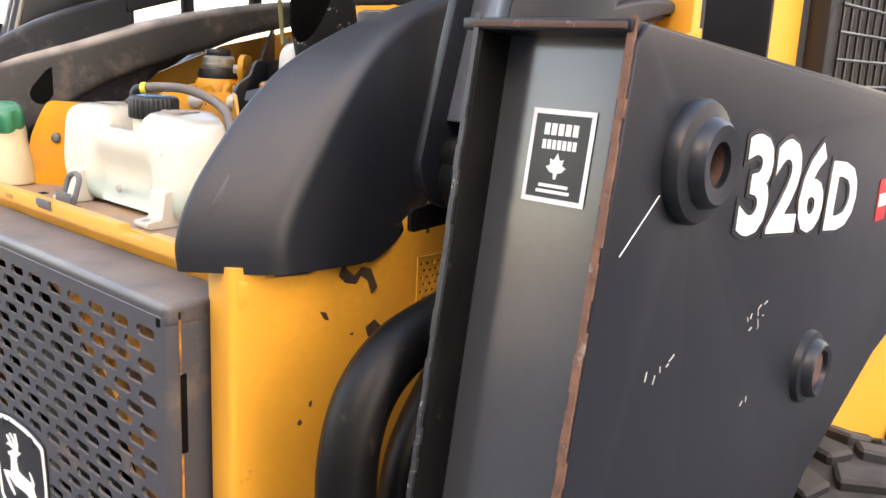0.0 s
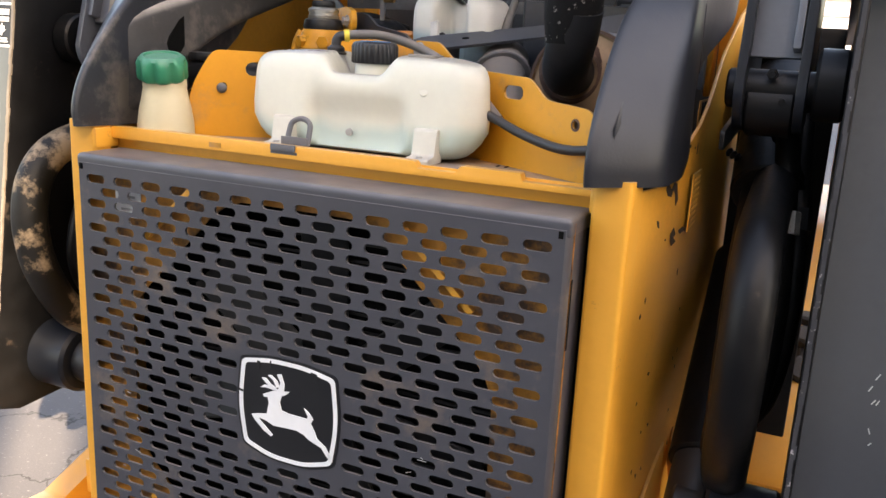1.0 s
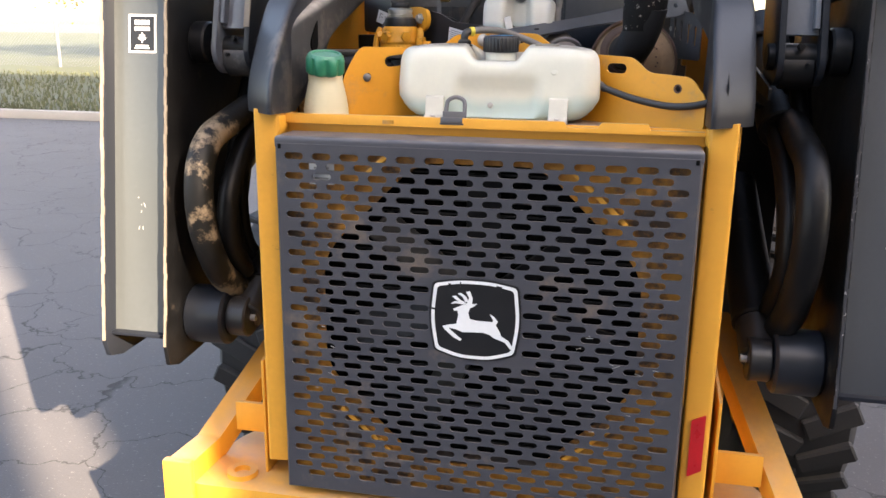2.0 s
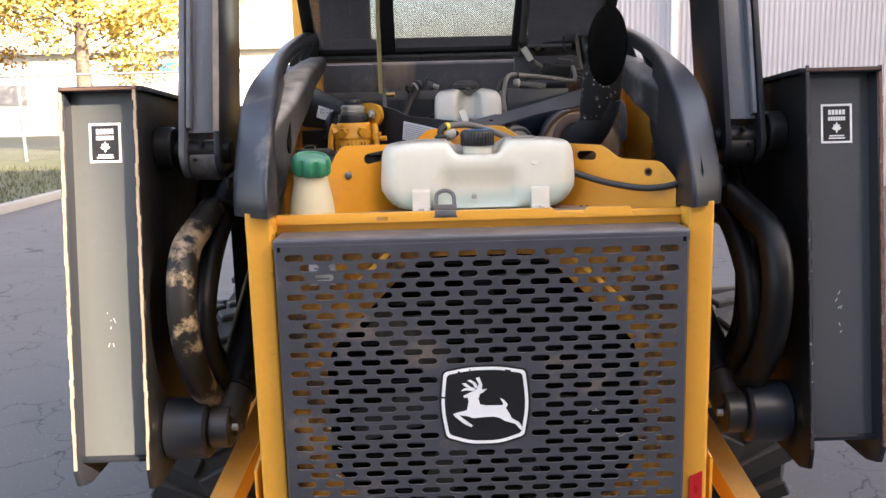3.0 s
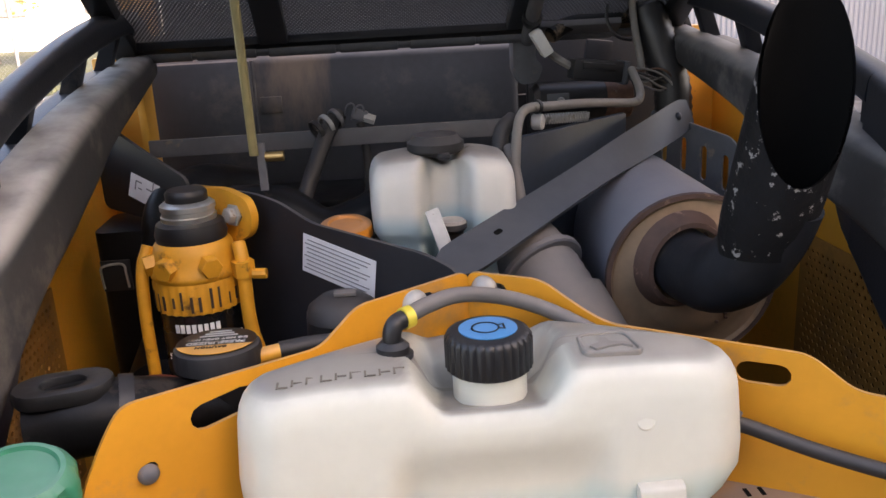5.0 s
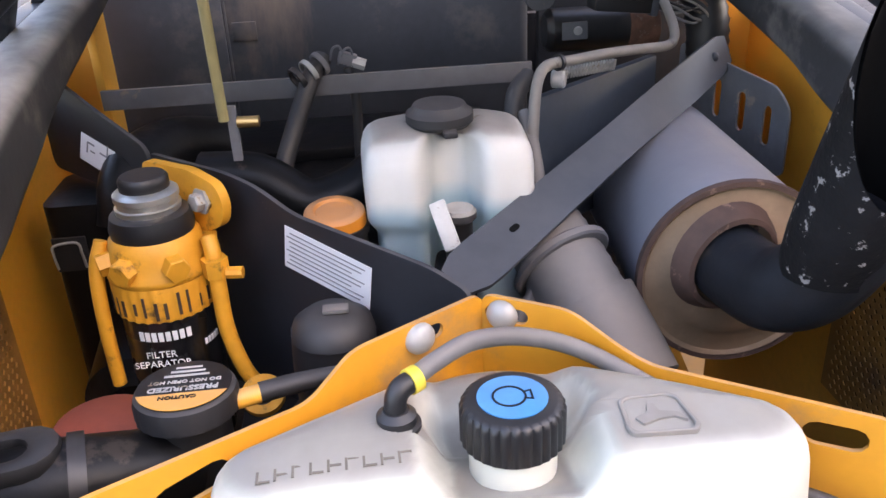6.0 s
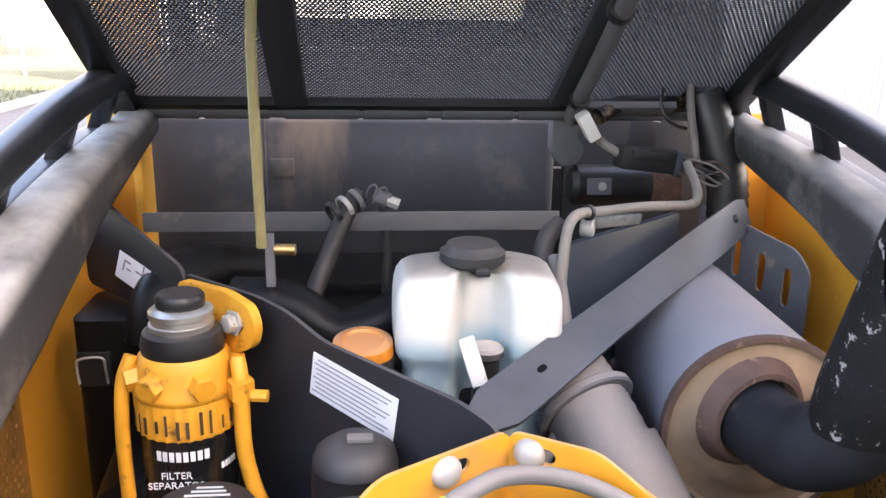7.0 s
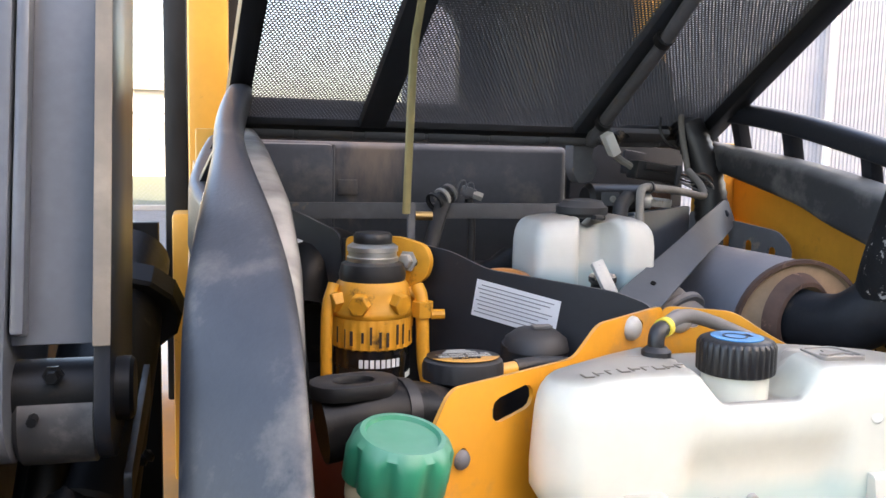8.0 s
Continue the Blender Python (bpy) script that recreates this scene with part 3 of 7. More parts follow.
def tree(x, y, height, spread, lean, seed, crown_from=0.3, label="maple tree with golden autumn leaves"):
    rnd = random.Random(seed)
    t = thing("tree", (x, y, 0), label, "tree", "trees along the fence")
    b = bmesh.new()
    trunk = [(x, y, 0), (x + lean * 0.2, y, height * 0.25), (x + lean * 0.5, y + 0.1, height * 0.5), (x + lean, y, height * 0.8)]
    path = spline(trunk, 6)
    rings = []
    for i, p in enumerate(path):
        r = 0.19 * (1 - 0.8 * i / len(path)) * height / 8 + (0.06 if i == 0 else 0)
        rings.append([b.verts.new(p + Vector((r * math.cos(a * 0.6283), r * math.sin(a * 0.6283), 0))) for a in range(10)])
    for p, q in zip(rings, rings[1:]):
        for j in range(10):
            b.faces.new((p[j], p[(j + 1) % 10], q[(j + 1) % 10], q[j]))
    tips = []
    for k in range(16):
        p0 = path[int(len(path) * (0.35 + 0.6 * k / 16))]
        a = rnd.uniform(0, 6.28)
        ln = spread * rnd.uniform(0.5, 1.0)
        tip = p0 + Vector((math.cos(a) * ln, math.sin(a) * ln, rnd.uniform(0.2, 0.55) * height * 0.4))
        mid = p0.lerp(tip, 0.5) + Vector((0, 0, -0.15))
        join(b, sweep([p0, mid, tip], 0.035, 6, 4))
        tips += [tip, mid.lerp(tip, 0.4), mid]
    part("trunk", b, BARK, t, "dark rough bark")
    verts, faces, mats = [], [], []
    for k in range(150):
        c = rnd.choice(tips) + Vector((rnd.gauss(0, 0.9), rnd.gauss(0, 0.9), rnd.gauss(0, 0.8)))
        c.z = max(c.z, height * crown_from)
        rad = rnd.uniform(0.4, 0.9)
        mi = rnd.choice((0, 0, 1, 1, 2, 3))
        for _ in range(120):
            p = c + Vector((rnd.gauss(0, rad * 0.6), rnd.gauss(0, rad * 0.6), rnd.gauss(0, rad * 0.45)))
            u = Vector((rnd.gauss(0, 1), rnd.gauss(0, 1), rnd.gauss(0, 0.6))).normalized()
            w = u.orthogonal().normalized()
            s = rnd.uniform(0.065, 0.115)
            i = len(verts)
            verts += [p - u * s, p + w * s * 0.6, p + u * s, p - w * s * 0.6]
            faces.append((i, i + 1, i + 2, i + 3))
            mats.append(mi)
    me = bpy.data.meshes.new("crown")
    me.from_pydata([tuple(v) for v in verts], [], faces)
    for m in LEAVES:
        me.materials.append(m)
    me.polygons.foreach_set("material_index", mats)
    ob = new("crown", me)
    adopt(ob, t)
    ob["label"] = "loose golden yellow leaves"
    return t


tree(-11.2, 26.0, 12.0, 4.2, 0.5, 1, 0.20)
tree(-13.4, 32.0, 13.0, 4.6, -0.4, 2, 0.2)
tree(-17.5, 27.0, 12.0, 4.4, 0.5, 3, 0.2)


def far_house():
    h = thing("far_warehouse", (-12, 47, 0), "low pale warehouse far beyond the fence", "building")
    part("wall", box((26, 8, 4.2), (-12, 47, 2.1), bev=0), FAR_WALL, h, "pale wall", 0)
    part("roof", box((27, 9, 0.3), (-12, 47, 4.35), bev=0), CONCRETE, h, "pale roof edge", 0)
    part("sign_band", box((5.0, 0.1, 0.5), (-14.0, 42.96, 3.4), bev=0), BLUE, h, "blue sign band", 0)
    for k in range(5):
        part("window", box((2.2, 0.1, 1.0), (-22 + 5 * k, 42.96, 2.2), bev=0), GALV, h, "pale reflecting window", 0)


far_house()


# ---- loader: rear frame ----
FW = 0.452          # half width of the rear frame
frame_ = thing("engine_enclosure", (0, 0.4, 0.45), "yellow painted steel engine enclosure of a skid-steer loader", "machine enclosure")


def side_wall(s):
    out = rounded([(0.0, 0.50), (0.0, 1.243), (0.081, 1.240), (0.169, 1.274), (0.257, 1.309), (0.32, 1.338), (0.42, 1.405), (0.60, 1.475), (0.90, 1.54), (0.90, 0.55)], 0.0)
    return prism(out, s * (FW - 0.005), s * FW, "x", bev=0.001, seg=1)


for s in (-1, 1):
    part("side_wall", side_wall(s), YELLOW_CHIPPED, frame_, "scuffed yellow side sheet")
    # folded rear post
    pr = rounded([(s * 0.403, 0.030), (s * 0.403, -0.004), (s * FW, -0.010), (s * (FW + 0.004), 0.030)], [0, 0.006, 0.008, 0])
    part("corner_post", prism(pr, 0.505, 1.257, "z", bev=0.001, seg=1), YELLOW, frame_, "yellow folded corner post")
    # perforated inset of the side wall
    rows = [stadium(0.232 + 0.010 * i + 0.005 * (j % 2), 1.165 + 0.0085 * j, 0.006, 0.005, 3) for i in range(6) for j in range(9)]
    hold = [(0.225, 1.160), (0.297, 1.160), (0.297, 1.242), (0.225, 1.242)]
    b = prism(hold, s * (FW + 0.001), s * (FW + 0.003), "x", holes=rows)
    part("vent_mesh", b, YELLOW, frame_, "small perforated vent", 0)
    # near-black sheet added to stand for the shade behind the vent holes
    part("vent_backing", box((0.0012, 0.07, 0.08), (s * (FW + 0.0006), 0.261, 1.201), bev=0), SOOT_AND_SHADE, frame_, "near-black sheet for the shade behind the vent", 0)
    # inner perforated sheets low in the bay
    holes = [stadium(0.30 + 0.012 * i + 0.006 * (j % 2), 1.10 + 0.0105 * j, 0.0075, 0.0065, 3) for i in range(20) for j in range(22)]
    b = prism([(0.29, 1.09), (0.55, 1.09), (0.55, 1.34), (0.29, 1.34)], s * (FW - 0.012), s * (FW - 0.010), "x", holes=holes)
    part("inner_mesh", b, YELLOW_MESH, frame_, "perforated grimy yellow inner sheet", 0)
    # near-black sheet in place of the shaded space behind the perforations
    part("inner_backing", box((0.001, 0.256, 0.246), (s * (FW - 0.0075), 0.42, 1.215), bev=0), SOOT_AND_SHADE, frame_, "near-black sheet for the shade behind the perforations", 0)
    # upright at the front of the bay
    part("front_upright", box((0.066, 0.03, 0.62), (s * 0.446, 0.885, 1.28), bev=0.004), YELLOW, frame_, "yellow upright beside the hinge")
    part("upright_flange", box((0.012, 0.06, 0.26), (s * 0.405, 0.855, 1.45), (0, 0, 0), bev=0.003), YELLOW, frame_)

part("top_rail", prism(rounded([(-0.403, 1.208), (-0.403, 1.240), (0.403, 1.240), (0.403, 1.208)], 0.002), 0.046, 0.050, "y", bev=0.001), YELLOW, frame_, "dusty lower lip over the grille")
lip = rounded([(-0.40, 1.228), (-0.40, 1.247), (0.146, 1.247), (0.151, 1.237), (0.207, 1.237), (0.215, 1.247), (0.299, 1.247), (0.302, 1.236), (0.40, 1.236), (0.40, 1.228)], 0.003)
part("front_lip", prism(lip, 0.030, 0.046, "y", bev=0.0015), YELLOW, frame_, "notched yellow front lip")
for s in (-1, 1):
    part("lip_return", box((0.054, 0.048, 0.032), (s * 0.427, 0.021, 1.229), bev=0.004), YELLOW, frame_, "yellow return of the lip into the post")
shelf_out = rounded([(-0.403, 0.046), (0.403, 0.046), (0.403, 0.10), (0.02, 0.305), (-0.02, 0.305), (-0.30, 0.14), (-0.403, 0.14)], 0.004)
part("shelf", prism(shelf_out, 1.226, 1.234, "z", holes=[circle(-0.334, 0.086, 0.046, 20)], bev=0.001), YELLOW_DUSTY, frame_, "dust-covered shelf under the tank")
for sx in (0.222, 0.235, -0.205, -0.196):
    # thin near-black patches painted in for the shade of cut slots
    part("shelf_slot", box((0.0035, 0.011, 0.001), (sx, 0.150 if sx > 0 else 0.085, 1.2346), bev=0), SOOT_AND_SHADE, frame_, "small cut slot", 0)
part("rail_slot", box((0.022, 0.001, 0.007), (-0.191, 0.0296, 1.236), bev=0), YELLOW_DUSTY, frame_, "small cut slot", 0)


def wedge_plate(name, a, z, prof, holes):
    """An upright plate from a to z in plan; profile points (share along it, height)."""
    d = Vector((z[0] - a[0], z[1] - a[1], 0))
    ln = d.length
    b = prism(rounded([(u * ln, h) for u, h in prof], 0.012, 6), -0.002, 0.002, "y", holes=holes, bev=0.0007, seg=1)
    ang = math.atan2(d.y, d.x)
    b.transform(Matrix.Translation((a[0], a[1], 0)) @ Matrix.Rotation(ang, 4, "Z"))
    return part(name, b, YELLOW_DUSTED, frame_, "dusty yellow bracket plate behind the tank")


LA, LZ = (-0.299, 0.120), (0.006, 0.298)
LL = math.hypot(LZ[0] - LA[0], LZ[1] - LA[1])
wedge_plate("bracket_plate", LA, LZ, [(-0.055, 1.232), (-0.055, 1.275), (-0.022, 1.318), (0.030, 1.352), (0.075, 1.374), (0.55, 1.372), (0.66, 1.400), (1.0, 1.404), (1.0, 1.232)],
            [stadium(0.041, 1.316, 0.012, 0.016), stadium(0.104, 1.347, 0.056, 0.022, 6, 8), stadium(LL * 0.84, 1.388, 0.034, 0.013, 6, 0)])
RA, RZ = (0.006, 0.298), (0.398, 0.064)
RL = math.hypot(RZ[0] - RA[0], RZ[1] - RA[1])
wedge_plate("bracket_plate", RA, RZ, [(0.0, 1.232), (0.0, 1.404), (0.16, 1.403), (0.25, 1.378), (0.30, 1.368), (0.66, 1.362), (0.74, 1.335), (0.93, 1.330), (1.0, 1.295), (1.0, 1.232)],
            [stadium(RL * 0.585, 1.340, 0.044, 0.019), stadium(0.022, 1.389, 0.036, 0.013), circle(RL * 0.875, 1.308, 0.006, 12)])
bolt("carriage_bolt", (0.021, 0.2865, 1.389), (0.0, 0.25, 1.389), 0.013, ZINC, frame_, True, "domed plated bolt head")
bolt("carriage_bolt", (-0.047, 0.265, 1.388), (-0.028, 0.23, 1.388), 0.013, ZINC, frame_, True, "domed plated bolt head")
bolt("plate_bolt", (-0.2645, 0.1370, 1.313), (-0.259, 0.128, 1.313), 0.0085, DUSTY_STEEL, frame_, True, "dull domed bolt head")
part("hole_rim", lathe([(0.0055, -0.001), (0.0085, -0.001), (0.0085, 0.0012), (0.0055, 0.0012)], 18, aim((0.3485, 0.0922, 1.308), (0.3435, 0.0838, 1.308))), RUST_BROWN, frame_, "rusty rim of a hole")

# lower rear deck and the bumper bars at its sides
part("deck", prism(rounded([(-0.62, -0.06), (0.62, -0.06), (0.60, 0.16), (0.46, 0.40), (-0.46, 0.40), (-0.60, 0.16)], 0.03), 0.38, 0.455, "z", bev=0.006), YELLOW_CHIPPED, frame_, "chipped yellow rear deck")
for s in (-1, 1):
    b = prism(rounded([(s * 0.47, 0.42), (s * 0.525, 0.42), (s * 0.655, 0.06), (s * 0.665, -0.06), (s * 0.605, -0.06), (s * 0.60, 0.06)], 0.006), -0.06, 0.0, "z", bev=0.006)
    for v in b.verts:
        v.co.z += 0.505 + 0.75 * max(0.0, v.co.y - 0.06)
    part("bumper_bar", b, YELLOW_CHIPPED, frame_, "scraped yellow bumper bar")
    part("bumper_end", box((0.066, 0.02, 0.10), (s * 0.636, -0.066, 0.462), bev=0.006), YELLOW, frame_, "bright yellow bumper end")
    part("side_gusset", prism([(0.02, 0.45), (0.02, 0.72), (0.34, 0.78), (0.42, 0.45)], s * 0.468, s * 0.474, "x", bev=0.001), YELLOW_CHIPPED, frame_, "chipped yellow gusset")
    part("step_plate", box((0.10, 0.012, 0.07), (s * 0.525, 0.10, 0.545), bev=0.002), YELLOW, frame_, "yellow step plate")
    part("foot_ring", lathe([(0.018, 0), (0.034, 0), (0.034, 0.012), (0.018, 0.012), (0.018, 0)], 20, Matrix.Translation((s * 0.52, 0.0, 0.455))), YELLOW_CHIPPED, frame_)
part("reflector", prism(rounded([(0.416, 0.575), (0.416, 0.694), (0.442, 0.707), (0.442, 0.590)], 0.003), -0.0125, -0.0105, "y"), RED, frame_, "red reflector strip")
part("sump_floor", box((0.88, 0.95, 0.02), (0, 0.48, 0.52), bev=0), BAY_STEEL, frame_, "dark bay floor", 0)
part("front_bulkhead", box((0.88, 0.02, 0.95), (0, 1.075, 1.0), bev=0), BAY_STEEL, frame_, "dark bulkhead towards the cab", 0)


# ---- rear grille ----
def slotted_sheet(x0, x1, z0, z1, y, depth, px, pz, w, h, cols, rows, skip):
    """A sheet pierced by staggered rounded slots, each slot with its own rim and wall."""
    b = bmesh.new()
    cx0 = -(cols - 1) * px / 2
    top = z1

    def quad(a, c, d, e):
        b.faces.new([b.verts.new((p[0], y, p[1])) for p in (a, c, d, e)])

    zt = 1.1755 + pz / 2
    quad((x0, zt), (x1, zt), (x1, z1), (x0, z1))
    zb = zt - rows * pz
    quad((x0, z0), (x1, z0), (x1, zb), (x0, zb))
    for r in range(rows):
        zc = zt - (r + 0.5) * pz
        n = cols if r % 2 == 0 else cols - 1
        xs = [cx0 + (i + (0 if r % 2 == 0 else 0.5)) * px for i in range(n)]
        quad((x0, zc - pz / 2), (xs[0] - px / 2, zc - pz / 2), (xs[0] - px / 2, zc + pz / 2), (x0, zc + pz / 2))
        quad((xs[-1] + px / 2, zc - pz / 2), (x1, zc - pz / 2), (x1, zc + pz / 2), (xs[-1] + px / 2, zc + pz / 2))
        for x in xs:
            if skip(x, zc):
                quad((x - px / 2, zc - pz / 2), (x + px / 2, zc - pz / 2), (x + px / 2, zc + pz / 2), (x - px / 2, zc + pz / 2))
                continue
            inner = stadium(x, zc, w, h, 6)
            inner = inner[:6] + [(x, zc + h / 2)] + inner[6:] + [(x, zc - h / 2)]
            outer = []
            for q in inner:
                dx, dz = q[0] - x, q[1] - zc
                core = max(-(w - h) / 2, min((w - h) / 2, dx))
                ex, ez = dx - core, dz
                big = max(abs(ex), abs(ez), 1e-9)
                ox = core * (px / 2) / (w / 2) if abs(ez) >= abs(ex) else math.copysign(px / 2, dx)
                oz = math.copysign(pz / 2, ez) if abs(ez) >= abs(ex) * 0.999 else ez / big * pz / 2
                if abs(ez) >= abs(ex):
                    ox = math.copysign(px / 2, dx) * min(1.0, (abs(core) + abs(ex)) / (w / 2 - h / 2 + h / 2 * 0.5877))
                outer.append((x + ox, zc + oz))
            vi = [b.verts.new((q[0], y, q[1])) for q in inner]
            vb = [b.verts.new((q[0], y + depth, q[1])) for q in inner]
            vo = [b.verts.new((q[0], y, q[1])) for q in outer]
            k = len(vi)
            for i in range(k):
                j = (i + 1) % k
                if (vo[i].co - vo[j].co).length > 1e-7:
                    b.faces.new((vo[i], vo[j], vi[j], vi[i]))
                else:
                    b.faces.new((vo[i], vi[j], vi[i]))
                b.faces.new((vi[i], vi[j], vb[j], vb[i]))
    bmesh.ops.remove_doubles(b, verts=b.verts[:], dist=1e-4)
    return b


grille = thing("rear_grille", (0, 0, 0.48), "charcoal slotted steel rear grille door with dust and scuffs", "grille")
GX, GZ0, GZ1 = 0.386, 0.478, 1.196
part("slotted_panel", slotted_sheet(-GX, GX, GZ0, GZ1, 0.0, 0.004, 0.0546, 0.0190, 0.0375, 0.0132, 14, 36,
                                    lambda x, z: abs(x) < 0.098 and 0.792 < z < 0.955), GRILLE_GREY, grille, "slotted charcoal sheet", 0)


def folded_rim():
    b = bmesh.new()
    prof = [(0.0, 0.0), (0.0025, -0.0), (0.0065, 0.004), (0.008, 0.010), (0.008, 0.074)]
    ring = lambda o, y: [(-GX - o, y, GZ0 - o), (GX + o, y, GZ0 - o), (GX + o, y, GZ1 + o), (-GX - o, y, GZ1 + o)]
    loops = [[b.verts.new(p) for p in ring(o, y)] for o, y in prof]
    for p, q in zip(loops, loops[1:]):
        for i in range(4):
            b.faces.new((p[i], p[(i + 1) % 4], q[(i + 1) % 4], q[i]))
    return b


part("folded_rim", folded_rim(), GRILLE_GREY, grille, "folded edge of the sheet")
b = box((2 * GX + 0.018, 0.094, 0.026), (0, 0.0475, GZ1 + 0.0035), bev=0.009, seg=4)
part("top_fold", b, GRILLE_GREY, grille, "dusty top fold")
for s in (-1, 1):
    # near-black blocks stand for the shade in the notches and latch slot
    part("corner_notch", box((0.006, 0.002, 0.009), (s * 0.383, -0.0008, 1.193), bev=0.0008), SOOT_AND_SHADE, grille, "dark corner notch")
part("latch_slot", box((0.0015, 0.008, 0.09), (0.3945, 0.02, 1.09), bev=0.0005), SOOT_AND_SHADE, grille, "dark latch slot")
# emblem: a black shield with a white border and a plain white shape
shield = rounded([(-0.079, 0.944), (-0.03, 0.953), (0.03, 0.953), (0.079, 0.944), (0.0865, 0.875), (0.076, 0.812), (0.03, 0.797), (-0.03, 0.797), (-0.076, 0.812), (-0.0865, 0.875)], [0.008, 0.02, 0.02, 0.008, 0.03, 0.008, 0.02, 0.02, 0.008, 0.03])
inner = [(x * 0.925, 0.874 + (z - 0.874) * 0.925) for x, z in shield]
emblem = part("emblem", prism([(x * 1.05, 0.874 + (z - 0.874) * 1.05) for x, z in shield], -0.0018, -0.0004, "y"), INK, grille, "black emblem decal with a white border")
part("emblem_border", prism(shield, -0.0030, -0.0018, "y", holes=[inner]), WHITE_DECAL, emblem, "worn white border", 0)
def badge_points(pts):
    return [((x - 338) * 0.000362, 0.874 - (y - 327) * 0.000362) for x, y in pts]


leap = [(222, 268), (250, 254), (270, 244), (300, 238), (350, 231), (332, 248), (312, 258), (303, 285), (312, 318), (345, 325), (432, 326), (452, 345), (470, 375), (480, 400), (520, 425), (546, 466),
        (530, 470), (500, 433), (440, 413), (420, 398), (385, 388), (330, 390), (275, 394), (240, 381), (198, 374), (208, 386), (240, 412), (270, 436), (262, 444), (225, 426), (180, 388), (165, 368), (200, 358), (240, 350), (250, 300), (245, 276), (228, 278)]
part("emblem_figure", prism(badge_points(leap), -0.0030, -0.0018, "y"), WHITE_DECAL, emblem, "plain white leaping shape", 0)
part("emblem_stroke", prism(badge_points([(418, 284), (442, 298), (461, 322), (450, 342), (432, 330), (436, 314)]), -0.0030, -0.0018, "y"), WHITE_DECAL, emblem, "plain white stroke", 0)
for st_ in ([(288, 240), (322, 238), (325, 205), (310, 165), (290, 170), (306, 200), (300, 224)], [(305, 226), (290, 196), (262, 178), (246, 182), (272, 198), (286, 224)],
            [(290, 228), (262, 218), (236, 196), (216, 198), (238, 218), (262, 228)], [(296, 236), (262, 224), (228, 226), (210, 240), (240, 236), (280, 240)]):
    part("emblem_stroke", prism(badge_points(st_), -0.0030, -0.0018, "y"), WHITE_DECAL, emblem, "plain white stroke", 0)
for x, y, w, h in ((200, 146, 14, 34), (461, 145, 30, 36), (108, 272, 34, 10), (258, 134, 6, 34)):
    cx, cz = badge_points([(x, y)])[0]
    part("border_gap", box((w * 0.000362, 0.0004, h * 0.000362), (cx, -0.0032, cz), (0, 10, 0), 0), INK, emblem, "gap worn through the border", 0)
rnd = random.Random(12)
for k in range(14):
    x, z = rnd.choice(((0.26, 0.82), (-0.28, 0.72), (0.24, 0.83), (-0.30, 0.80), (0.27, 0.66))) + ()
    x, z = x + rnd.gauss(0, 0.03), z + rnd.gauss(0, 0.03)
    part("scuff", prism(stadium(x, z, rnd.uniform(0.004, 0.016), 0.0008, 3, rnd.uniform(-30, 30)), -0.0008, -0.0002, "y"), TAG_WHITE, grille, "pale scratch", 0)

# fan shroud, fan and radiator behind the grille
cool = thing("cooling_pack", (0, 0.1, 0.5), "yellow fan shroud with a dark radiator behind the grille", "radiator")
hole = []
for i in range(64):
    a = 2 * math.pi * i / 64
    c, s = math.cos(a), math.sin(a)
    r = min(0.318, 0.305 / max(abs(c), 1e-6), 0.305 / max(abs(s), 1e-6), 0.355 / max((abs(c) + abs(s)), 1e-6) * 1.19)
    hole.append((r * c, 0.865 + r * s))
part("shroud", prism([(-0.395, 0.49), (0.395, 0.49), (0.395, 1.205), (-0.395, 1.205)], 0.0160, 0.0185, "y", holes=[hole]), YELLOW_SHROUD, cool, "dusty yellow fan shroud", 0)
for sx, sz, a in ((-0.225, 1.135, 43), (0.22, 1.12, -43), (-0.22, 0.615, -40), (0.23, 0.64, 40)):
    part("shroud_edge", box((0.14, 0.008, 0.009), (sx, 0.0125, sz), (0, -a, 0), 0.001), YELLOW, cool, "bright yellow folded edge", 0)
rad = part("radiator_core", box((0.78, 0.03, 0.70), (0, 0.14, 0.85), bev=0), SOOT_AND_SHADE, cool, "dark radiator core", 0)
for k in range(24):
    part("radiator_fin", box((0.74, 0.004, 0.004), (0, 0.123, 0.53 + 0.0275 * k), bev=0), BLACK, cool, "", 0)
fan = part("fan_hub", lathe([(0, 0), (0.06, 0), (0.07, 0.01), (0.07, 0.03), (0, 0.03)], 24, pose(0, 0.115, 0.865, 90, 0, 0)), BLACK, cool, "black fan hub")
for k in range(7):
    bl = box((0.21, 0.006, 0.07), (0.17, 0, 0), (28, 0, 0), 0.002)
    bl.transform(pose(0, 0.098, 0.865, 0, 360 / 7 * k + 12, 0))
    part("fan_blade", bl, BLACK, fan, "", 0)
part("white_tag", box((0.05, 0.001, 0.04), (-0.305, 0.0150, 1.14), bev=0), PAPER, cool, "white paper tag", 0)
bars("tag_print", [(0, 0.012, 0.03, 0.004), (0.004, 0.002, 0.036, 0.004), (0, -0.008, 0.028, 0.004)], plane_pose((-0.305, 0.0138, 1.14), (1, 0, 0), (0, 0, 1)), PRINT, cool)

# the grille door and the pack behind it stand proud of the corner posts
for ob in (grille, cool):
    ob.location.y -= 0.050


